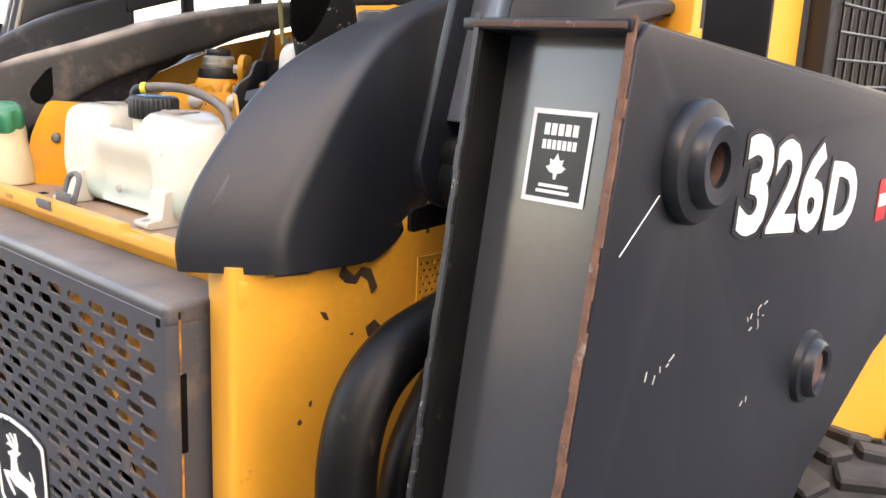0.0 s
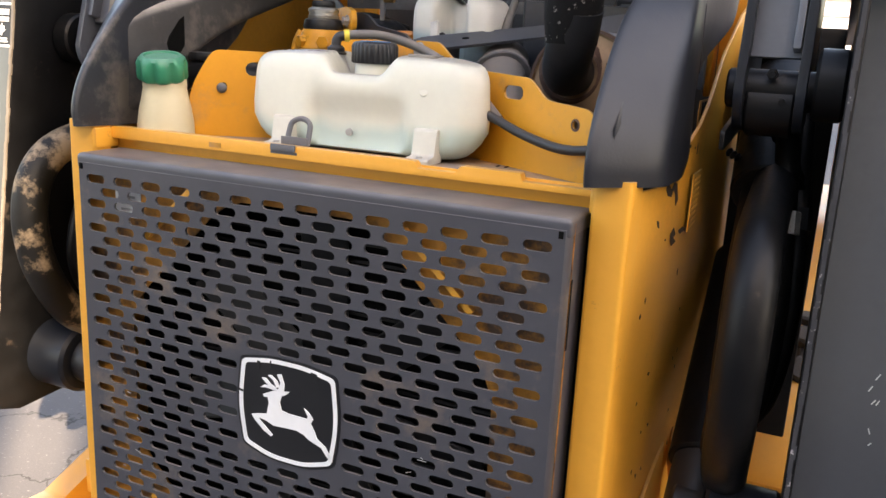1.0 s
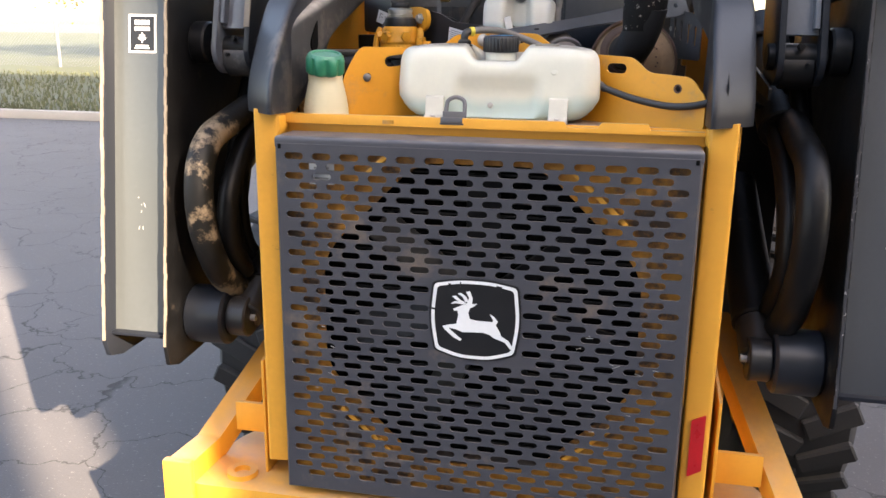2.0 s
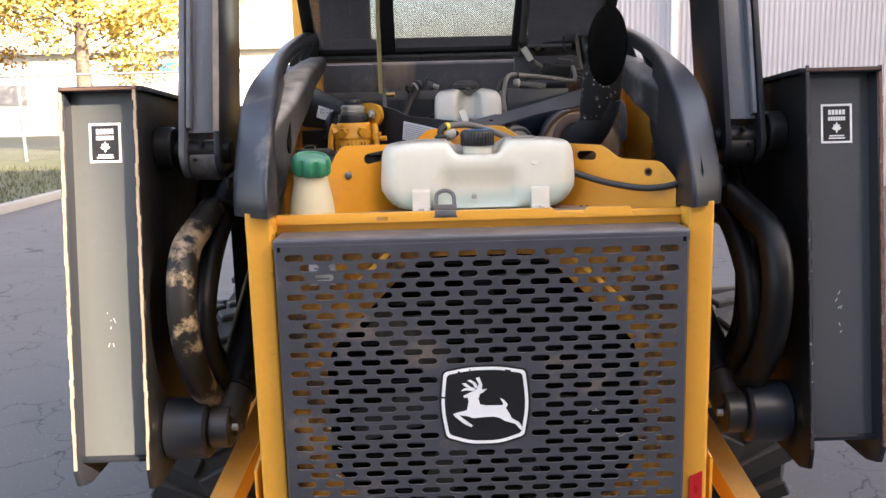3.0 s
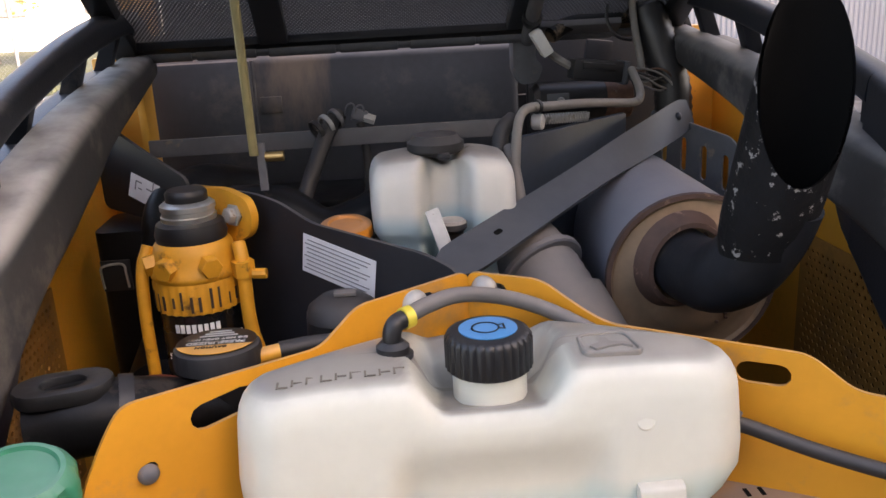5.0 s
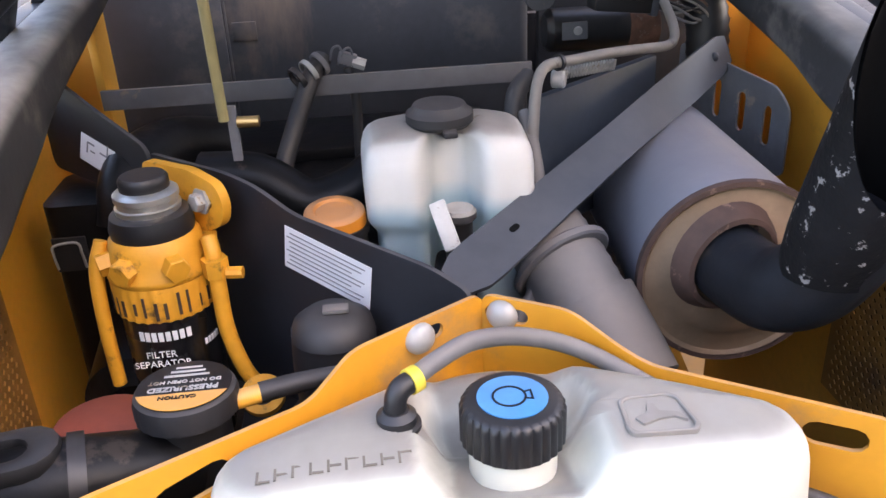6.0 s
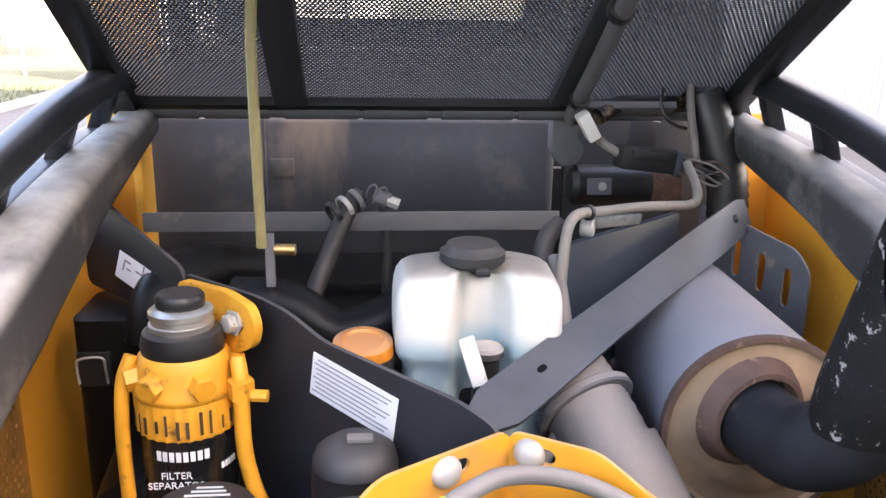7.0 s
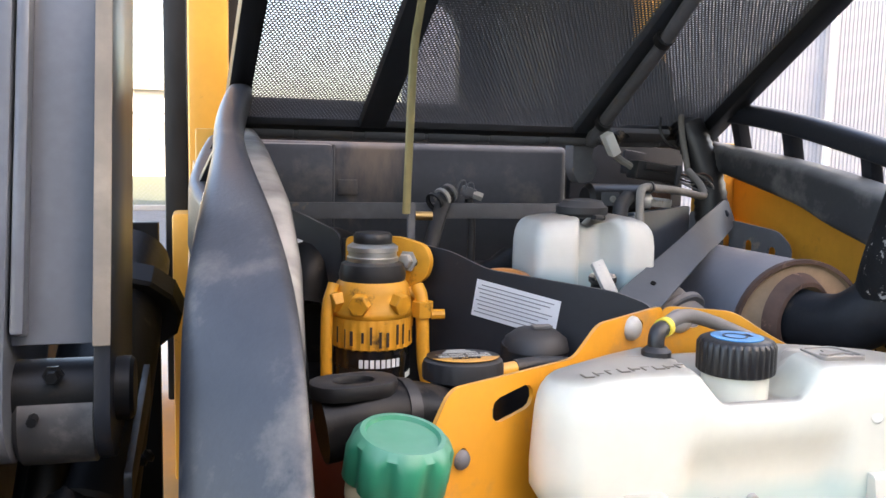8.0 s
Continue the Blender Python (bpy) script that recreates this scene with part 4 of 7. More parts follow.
# ---- side rails ----
TOP_KEYS = ((-0.052, 1.250), (-0.054, 1.280), (-0.042, 1.318), (-0.014, 1.362), (0.040, 1.424), (0.100, 1.470), (0.205, 1.517), (0.35, 1.561), (0.50, 1.602), (0.65, 1.637), (0.78, 1.656), (0.86, 1.652), (0.905, 1.625))
LOW_KEYS = ((0.055, 1.246), (0.062, 1.246), (0.070, 1.246), (0.082, 1.246), (0.120, 1.260), (0.169, 1.279), (0.257, 1.314), (0.36, 1.375), (0.48, 1.450), (0.62, 1.508), (0.76, 1.545), (0.86, 1.562), (0.900, 1.567))
TOP_LINE = [(p.x, p.y) for p in spline([(y, z, 0) for y, z in TOP_KEYS], 5)]
LOW_LINE = [(p.x, p.y) for p in spline([(y, z, 0) for y, z in LOW_KEYS], 5)]


def rail_top(y):
    k = TOP_LINE[8:]
    return float(np.interp(y, [p[0] for p in k], [p[1] for p in k]))


def smooth_step(a, z, v):
    k = max(0.0, min(1.0, (v - a) / (z - a)))
    return k * k * (3 - 2 * k)


def rail_width(y):
    return 0.082 - 0.050 * smooth_step(0.02, 0.42, y)


def rail_shift(y, k):
    """How far the rear end is swept forward on its outer side (k = 1), against the inner (k = -1)."""
    f = 1 - smooth_step(0.02, 0.38, y)
    return f * (0.006 + 0.016 * (k + 1) * (1 + 1.4 * (1 - smooth_step(-0.04, 0.20, y))))


def rail_in(y):
    """How far the rail has drawn in towards the hinge."""
    return 0.030 * smooth_step(0.40, 0.88, y)


def loft_rail(s, dx, pairs, mid, r_top, r_low, crown=0.0):
    """Joins rounded sections between pairs of upper and lower points of the side view."""
    b = bmesh.new()
    rings = []
    for (ty, tz), (ly, lz), w, off in [p if len(p) == 4 else (*p, 0.0) for p in pairs]:
        d = math.hypot(ly - ty, lz - tz)
        rt, rl = min(r_top - 0.003 * smooth_step(0.12, 0.33, ty), d * 0.45, w * 0.45), min(r_low, d * 0.45, w * 0.45)
        sec = rounded([(-w / 2, 0.0), (w / 2, 0.0), (w / 2, d), (-w / 2, d)], [rt, rt, rl, rl], 5)
        ring_ = []
        for x, q in sec:
            k = max(-1.0, min(1.0, x * 2 / w))
            y, z = ty + (ly - ty) * q / d, tz + (lz - tz) * q / d
            if q < 0.001:
                z += crown
            lean = 0.010 * (1.45 - z) * (1 - smooth_step(0.1, 0.35, y))
            ring_.append(b.verts.new((s * (mid + x + lean + off - rail_in(y)) + dx, y + rail_shift(ty, k), z)))
        rings.append(ring_)
    n = len(rings[0])
    for p, q in zip(rings, rings[1:]):
        for i in range(n):
            b.faces.new((p[i], p[(i + 1) % n], q[(i + 1) % n], q[i]))
    b.faces.new(rings[0])
    b.faces.new(rings[-1])
    return b


def side_rail(s):
    t = thing("side_rail", (s * 0.455, 0.4, 1.25), "black moulded plastic side rail, dusty, with open windows" if s > 0 else "dirty black moulded plastic side rail with beige dust", "side rail", "side rails of the engine bay")
    dx = 0.008 if s < 0 else -0.010
    mat = RAIL_PLASTIC if s > 0 else RAIL_DUSTY
    rows = [(a, c, rail_width(a[0])) for a, c in zip(TOP_LINE, LOW_LINE)]
    cut = [i for i, r in enumerate(rows) if r[0][0] > 0.345][0]
    part("rail_end", loft_rail(s, dx, rows[:cut + 1], 0.448, 0.016, 0.005), mat, t, "broad rounded rail end", 50)
    tube = [((y, z), (y + 0.006, z - 0.034), w) for (y, z), _, w in rows[cut:]]
    part("rail_tube", loft_rail(s, dx, tube, 0.448, 0.016, 0.009), mat, t, "upper bar of the rail", 50)
    band = [((y, z - 0.078 + 0.020 * smooth_step(0.80, 0.95, y)), low, w, 0.030 * smooth_step(0.36, 0.52, y) * (1 - smooth_step(0.82, 0.95, y))) for (y, z), low, w in rows[cut:]]
    part("rail_band", loft_rail(s, dx, band, 0.449, 0.012, 0.004), mat, t, "lower band under the windows", 50)
    for y0, y1, sl in ((0.345, 0.372, 0.0), (0.480, 0.500, 0.020), (0.635, 0.657, 0.022), (0.760, 0.780, 0.020), (0.855, 0.882, 0.0)):
        z0, z1 = rail_top(y0), rail_top(y1)
        out = [(y0 + sl, z0 - 0.090), (y1 + sl, z1 - 0.090), (y1, z1 - 0.022), (y0, z0 - 0.022)]
        b = prism(out, s * 0.437 + dx, s * 0.459 + dx, "x", bev=0.003)
        for v in b.verts:
            if v.co.z < rail_top(y0) - 0.055:
                v.co.x += s * 0.030 * smooth_step(0.36, 0.52, v.co.y) * (1 - smooth_step(0.82, 0.95, v.co.y))
        for v in b.verts:
            v.co.x -= s * rail_in(v.co.y)
        part("web", b, mat, t, "upright web between the windows")
    # the thick lower bar on the inside, open at its rear end
    ys = [-0.022 + 0.900 * i / 44 for i in range(45)]
    tops = [(p.x, p.y) for p in spline([(-0.022, 1.322, 0), (0.0, 1.350, 0), (0.03, 1.385, 0), (0.06, 1.410, 0), (0.10, 1.432, 0), (0.24, 1.470, 0), (0.42, 1.522, 0), (0.62, 1.562, 0), (0.92, 1.600, 0)], 6)]
    lows = [(p.x, p.y) for p in spline([(-0.03, 1.256, 0), (0.08, 1.262, 0), (0.16, 1.318, 0), (0.24, 1.372, 0), (0.32, 1.408, 0), (0.42, 1.440, 0), (0.52, 1.468, 0), (0.62, 1.500, 0), (0.92, 1.562, 0)], 6)]
    b = bmesh.new()
    rings = []
    for y in ys:
        zt, zl = float(np.interp(y, *zip(*tops))), float(np.interp(y, *zip(*lows)))
        inner = float(np.interp(y, (-0.02, 0.10, 0.25, 0.4, 0.92), (0.424, 0.402, 0.389, 0.385, 0.408) if s < 0 else (0.436, 0.436, 0.424, 0.398, 0.408)))
        r = min(0.020, (zt - zl) * 0.42)
        sec = rounded([(inner, zl), (0.448, zl), (0.448, zt), (inner, zt)], [r, 0.002, 0.002, r], 5)
        rings.append([b.verts.new((s * (x - rail_in(y) * 0.4) + dx, y + rail_shift(y, -1 + 2 * (x - inner) / (0.448 - inner) * 0.5), z)) for x, z in sec])
    for p, q in zip(rings, rings[1:]):
        for i in range(len(p)):
            b.faces.new((p[i], p[(i + 1) % len(p)], q[(i + 1) % len(p)], q[i]))
    b.faces.new(rings[0])
    b.faces.new(rings[-1])
    bar = part("lower_bar", b, DIRTY_PLASTIC if s < 0 else RAIL_GREY, t, "thick grimy lower bar" if s < 0 else "thick dusty lower bar", 50)
    # not cut through: a near-black insert stands for the slot's shade
    part("oval_slot", prism(stadium(0.180, 1.392, 0.074, 0.036, 6, 50), s * (0.3945 if s < 0 else 0.424) + dx, s * 0.44 + dx, "x"), SOOT_AND_SHADE, bar, "dark oval slot", 0)
    return t


for s in (-1, 1):
    side_rail(s)

# chips and scrapes through the paint of the enclosure's sides
chips = (((0.160, 1.241), (0.170, 1.240), (0.173, 1.222), (0.184, 1.213), (0.193, 1.222), (0.205, 1.219), (0.215, 1.196), (0.207, 1.188), (0.201, 1.205), (0.192, 1.212), (0.186, 1.203), (0.172, 1.206), (0.163, 1.215), (0.167, 1.226)),
         ((0.108, 1.251), (0.116, 1.252), (0.128, 1.244), (0.118, 1.243)), ((0.236, 1.268), (0.246, 1.268), (0.247, 1.264), (0.238, 1.263)), ((0.262, 1.263), (0.266, 1.264), (0.267, 1.259)),
         ((0.285, 1.250), (0.290, 1.252), (0.287, 1.268), (0.284, 1.262)), ((0.200, 1.150), (0.212, 1.158), (0.222, 1.147), (0.214, 1.143), (0.226, 1.136), (0.209, 1.132), (0.203, 1.140)),
         ((0.232, 1.150), (0.250, 1.153), (0.263, 1.147), (0.240, 1.144)), ((0.140, 1.178), (0.148, 1.176), (0.152, 1.166), (0.146, 1.168)), ((0.178, 1.146), (0.184, 1.147), (0.183, 1.143)))
for k, c in enumerate(chips):
    part("paint_chip", prism(rounded([(y - 0.045, z + 0.018) for y, z in c], 0.0015, 2), FW + 0.0002, FW + 0.0007, "x"), CHIP, frame_, "chipped patch of bare steel", 0)
    if k in (0, 1, 5, 7):
        part("paint_chip", prism(rounded([(y + 0.03, z - 0.02) for y, z in c], 0.0015, 2), -FW - 0.0007, -FW - 0.0002, "x"), CHIP, frame_, "chipped patch of bare steel", 0)
rnd = random.Random(44)
for k in range(22):
    y, z = rnd.uniform(0.05, 0.30), rnd.uniform(0.62, 1.12)
    part("paint_chip", prism([(y + rnd.uniform(0.001, 0.0045) * math.cos(a), z + rnd.uniform(0.001, 0.006) * math.sin(a)) for a in (0, 1.2, 2.4, 3.6, 4.9)], FW + 0.0002, FW + 0.0007, "x"), CHIP, frame_, "", 0)


# the side sheets flare out towards the front
for ob in frame_.children:
    if ob.name.split(".")[0] in ("side_wall", "paint_chip", "vent_mesh", "vent_backing", "inner_mesh", "inner_backing"):
        for v in ob.data.vertices:
            v.co.x += math.copysign(0.15 * max(0.0, min(v.co.y - 0.01, 0.21)), v.co.x)


# ---- loader arms, links, wheels ----
def arm_y(z):
    """Where the rear edge of the arm stands at a height: it leans in towards the ground."""
    return 0.104 - (1.505 - z) * 0.145


def loader_arm(s):
    t = thing("lift_boom", (s * 0.73, 0.6, 0.65), "charcoal steel box-section lift boom with rusty worn edges", "boom", "lift booms of the loader")
    low_front = [(2.05, 1.08), (1.30, 1.09), (1.00, 1.078), (0.907, 1.055), (0.83, 1.02), (0.74, 0.98), (0.66, 0.942), (0.60, 0.89), (0.56, 0.82), (0.52, 0.75), (0.45, 0.705), (0.30, 0.695)]
    tail = [(arm_y(0.715) + 0.06, 0.692), (arm_y(0.72) + 0.015, 0.705), (arm_y(0.74), 0.74)]
    top = [(arm_y(1.49), 1.490), (arm_y(1.505) + 0.012, 1.504), (0.89, 1.436), (2.05, 1.345)]
    out = [(y, z) for y, z in low_front + tail + top]
    bo = (0.212, 1.394)
    b2 = (0.590, 1.113)
    b = prism(out, s * 0.799, s * 0.811, "x", holes=[circle(*bo, 0.020, 20)], bev=0.0025)
    part("outer_plate", b, ARM_PAINT, t, "glossy charcoal outer plate")
    inner_low = [(1.6, 1.10), (0.97, 1.11), (0.75, 1.125), (0.52, 1.115), (0.46, 1.06), (0.42, 0.96), (0.39, 0.84), (0.36, 0.735), (0.30, 0.700)] + [(arm_y(0.69) + 0.05, 0.686), (arm_y(0.70) + 0.008, 0.700), (arm_y(0.74) - 0.004, 0.74), (arm_y(1.498) - 0.004, 1.498), (1.6, 1.37)]
    part("inner_plate", prism(inner_low, s * 0.652, s * 0.662, "x", bev=0.0025), GREASY, t, "greasy black inner plate")
    part("top_plate", prism([(s * 0.64, arm_y(1.5) - 0.006), (s * 0.640, 0.9), (s * 0.806, 0.9), (s * 0.806, arm_y(1.5) - 0.006)], 1.497, 1.507, "z", bev=0.002), ARM_PAINT, t, "top plate with a worn edge")
    for v in t.children[-1].data.vertices:
        v.co.z -= 0.080 * max(0.0, v.co.y - 0.117)
    part("top_forward", box((0.16, 1.2, 0.01), (s * 0.73, 1.48, 1.390), (-4.6, 0, 0), 0.001), ARM_PAINT, t)
    # recessed closing plate between the two side plates
    z0, z1, dy = 0.755, 1.497, 0.040
    b = bmesh.new()
    ang = math.degrees(math.atan(0.145))
    box((0.137, 0.008, (z1 - z0) * 1.01), (s * 0.7305, arm_y((z0 + z1) / 2) + dy, (z0 + z1) / 2), (-ang, 0, 0), 0, bm=b)
    bmesh.ops.subdivide_edges(b, edges=b.edges[:], cuts=10, use_grid_fill=True)
    # the left plate's sunlight is painted in as a lighter copy of the paint
    part("rear_plate", b, ARM_REAR if s > 0 else ARM_REAR_LIT, t, "recessed glossy rear plate" if s > 0 else "recessed dusty rear plate, lightened for the sun on it")
    part("bottom_plate", box((0.137, 0.4, 0.008), (s * 0.7305, arm_y(0.755) + 0.22, 0.755), bev=0.001), ARM_PAINT, t)
    # rust along the worn rear edges
    for x, w in ((0.8055, 0.0070), (0.6565, 0.0060)):
        b = bmesh.new()
        rr = random.Random(int(x * 1000) + s)
        z = 0.745
        while z < 1.492:
            h = rr.uniform(0.012, 0.030)
            wd = w * rr.uniform(0.75, 1.05)
            box((wd, 0.004, h * 1.04), (s * x + rr.uniform(-0.001, 0.001), arm_y(z + h / 2) - (0.0012 if x > 0.7 else 0.0052), z + h / 2), (-ang, 0, 0), 0, bm=b)
            z += h
        part("worn_edge", b, WORN_CREAM if s < 0 else (RUST_EDGE if x > 0.7 else WORN_STEEL), t, "bare worn weld edge", 0)
    part("worn_top_edge", box((0.150, 0.004, 0.0055), (s * 0.728, arm_y(1.502) - 0.007, 1.502), bev=0.001), RUST_BROWN, t, "brown rusty edge")
    # bosses
    prof = [(0.020, -0.02), (0.020, 0.026), (0.034, 0.028), (0.038, 0.024), (0.040, 0.016), (0.052, 0.013), (0.055, 0.008), (0.055, 0.0)]
    mm = pose(s * 0.811, bo[0], bo[1], 0, 90 * s, 0)
    part("pivot_boss", lathe(prof, 32, mm), ARM_PAINT, t, "stepped round pivot boss")
    part("boss_bore", lathe([(0.0, -0.045), (0.0198, -0.045), (0.0198, 0.02)], 24, mm), RUST_BROWN, t, "rusty bore")
    mm = pose(s * 0.811, b2[0], b2[1], 0, 90 * s, 0)
    part("pivot_boss", lathe([(0, 0.012), (0.024, 0.014), (0.026, 0.020), (0.032, 0.022), (0.036, 0.018), (0.038, 0.010), (0.046, 0.008), (0.048, 0.0)], 32, mm), ARM_PAINT, t, "stepped round pivot boss")
    part("pin_end", lathe([(0, 0.0145), (0.023, 0.0145)], 24, mm), RUST_BROWN, t, "rusty pin end")
    # inner lower pin with its collar, at the end of the lift cylinder
    part("lower_collar", rod((s * 0.652, 0.120, 0.780), (s * 0.560, 0.120, 0.780), 0.066, 32, 0.006), ARM_PAINT, t, "round charcoal collar")
    part("lower_pin", rod((s * 0.560, 0.120, 0.780), (s * 0.515, 0.120, 0.780), 0.045, 24, 0.004), BLACK, t, "black pin")
    part("grease_nipple", rod((s * 0.515, 0.116, 0.780), (s * 0.503, 0.116, 0.780), 0.008, 10), ZINC, t)
    part("upper_collar", rod((s * 0.652, 0.205, 1.375), (s * 0.615, 0.205, 1.375), 0.046, 28, 0.004), GREASY, t, "black upper collar")
    # sticker on the rear plate
    up = Vector((0, 0.145, 1)).normalized()
    base = Vector((s * 0.7325, arm_y(1.394) + dy - 0.0052, 1.394))
    pp = plane_pose(base, (1, 0, 0), up)
    st = bmesh.new()
    box((0.064, 0.080, 0.0006), (0, 0, 0), bev=0, bm=st)
    st.transform(pp)
    stk = part("sticker", st, WHITE_DECAL, t, "black and white sticker with a white leaf", 0)
    q = pp @ Matrix.Translation((0, 0, 0.0006))
    st = bmesh.new()
    box((0.055, 0.071, 0.0006), (0, 0, 0), bev=0, bm=st)
    st.transform(q)
    part("sticker_field", st, INK, stk, "black field", 0)
    q = q @ Matrix.Translation((0, 0, 0.0006))
    for z_, n_, h_ in ((0.023, 5, 0.010), (0.010, 7, 0.008)):
        for x, _, w, h in letter_bars(n_, 0.036, h_, 0.25):
            bars("sticker_print", [(x, z_, w, h)], q, WHITE_DECAL, stk, "white print")
    for z_, w in ((-0.025, 0.030), (-0.030, 0.034)):
        bars("sticker_print", [(0, z_, w, 0.0028)], q, WHITE_DECAL, stk, "white print")
    leaf = [(0, 0.011), (0.003, 0.005), (0.007, 0.006), (0.006, 0.001), (0.010, -0.001), (0.006, -0.005), (0.002, -0.006), (0.001, -0.011), (-0.001, -0.011), (-0.002, -0.006), (-0.006, -0.005), (-0.010, -0.001), (-0.006, 0.001), (-0.007, 0.006), (-0.003, 0.005)]
    lb_ = prism([(x, y - 0.008) for x, y in leaf], -0.0003, 0.0003, "z")
    lb_.transform(q)
    part("sticker_leaf", lb_, WHITE_DECAL, stk, "white leaf", 0)
    rr = random.Random(31 + s)
    for k in range(6):
        z = rr.choice((1.02, 1.035, 1.05, 0.97, 0.985))
        c = prism(stadium(s * 0.735 + rr.gauss(0, 0.006), 0, rr.uniform(0.003, 0.010), 0.0013, 3, rr.uniform(50, 110)), -0.0003, 0.0003, "z")
        c.transform(plane_pose((0, arm_y(z) + dy - 0.0048, z), (1, 0, 0), up))
        part("scratch", c, TAG_WHITE, t, "pale scratch", 0)
    if s > 0:
        for txt, size, y, z, k in (("326", 0.134, 0.440, 1.348, 1.24), ("D", 0.112, 0.632, 1.322, 1.38)):
            pp = plane_pose((0.8118, y, z), (0, 1, -0.10), (0, 0, 1)) @ Matrix.Diagonal((k, 1, 1, 1))
            words("number_outline", txt, size, pp, INK, t, "black outline of the number", 0.0004, 0.0090)
            words("number", txt, size, Matrix.Translation((0.0012, 0, 0)) @ pp, WHITE_DECAL, t, "bold white model number", 0.0004, 0.0040)
        part("red_sticker", box((0.0008, 0.045, 0.060), (0.8116, 0.820, 1.305), bev=0), RED, t, "small red sticker", 0)
        bars("red_sticker_print", [(0, 0.0, 0.036, 0.018)], plane_pose((0.8124, 0.820, 1.305), (0, 1, 0), (0, 0, 1)), WHITE_DECAL, t)
        for k in range(16):
            y, z = rr.choice(((0.409, 1.117), (0.411, 1.215), (0.197, 1.206), (0.41, 1.20))) + ()
            c = prism(stadium(y + rr.gauss(0, 0.012), z + rr.gauss(0, 0.010), rr.uniform(0.003, 0.011), 0.0016, 3, rr.uniform(0, 120)), 0.8112, 0.8118, "x")
            part("scratch", c, TAG_WHITE, t, "pale scratch", 0)
        part("scratch", prism(stadium(0.130, 1.347, 0.072, 0.0010, 3, 38), 0.8112, 0.8118, "x"), WHITE_DECAL, t, "long pale scratch", 0)
    if s > 0:
        sh = [(y, z) for y, z in ((-0.075, 0.070), (-0.02, 0.082), (0.03, 0.080), (0.078, 0.062), (0.090, -0.01), (0.070, -0.078), (0.02, -0.088), (-0.03, -0.084), (-0.082, -0.066), (-0.090, 0.0))]
        crest = [(0.405 + y * 1.15, 0.875 + z * 1.1) for y, z in sh]
        small = [(0.405 + y * 1.04, 0.875 + z * 0.99) for y, z in sh]
        em = part("emblem", prism(rounded([(0.405 + y * 1.2, 0.875 + z * 1.15) for y, z in sh], 0.012), 0.8112, 0.8116, "x"), INK, t, "black emblem decal with a white border", 0)
        part("emblem_border", prism(rounded(crest, 0.012), 0.8117, 0.8121, "x", holes=[rounded(small, 0.012)]), WHITE_DECAL, em, "white border", 0)
        part("emblem_figure", prism(rounded([(0.350, 0.885), (0.375, 0.895), (0.380, 0.935), (0.400, 0.935), (0.400, 0.895), (0.455, 0.880), (0.480, 0.835), (0.445, 0.862), (0.400, 0.855), (0.360, 0.865)], 0.004), 0.8117, 0.8121, "x"), WHITE_DECAL, em, "plain white shape", 0)
    t.location.x += -0.021 if s < 0 else 0.009
    return t


for s in (-1, 1):
    loader_arm(s)


def mast_y(z):
    return 0.163 + (z - 1.36) * 0.27


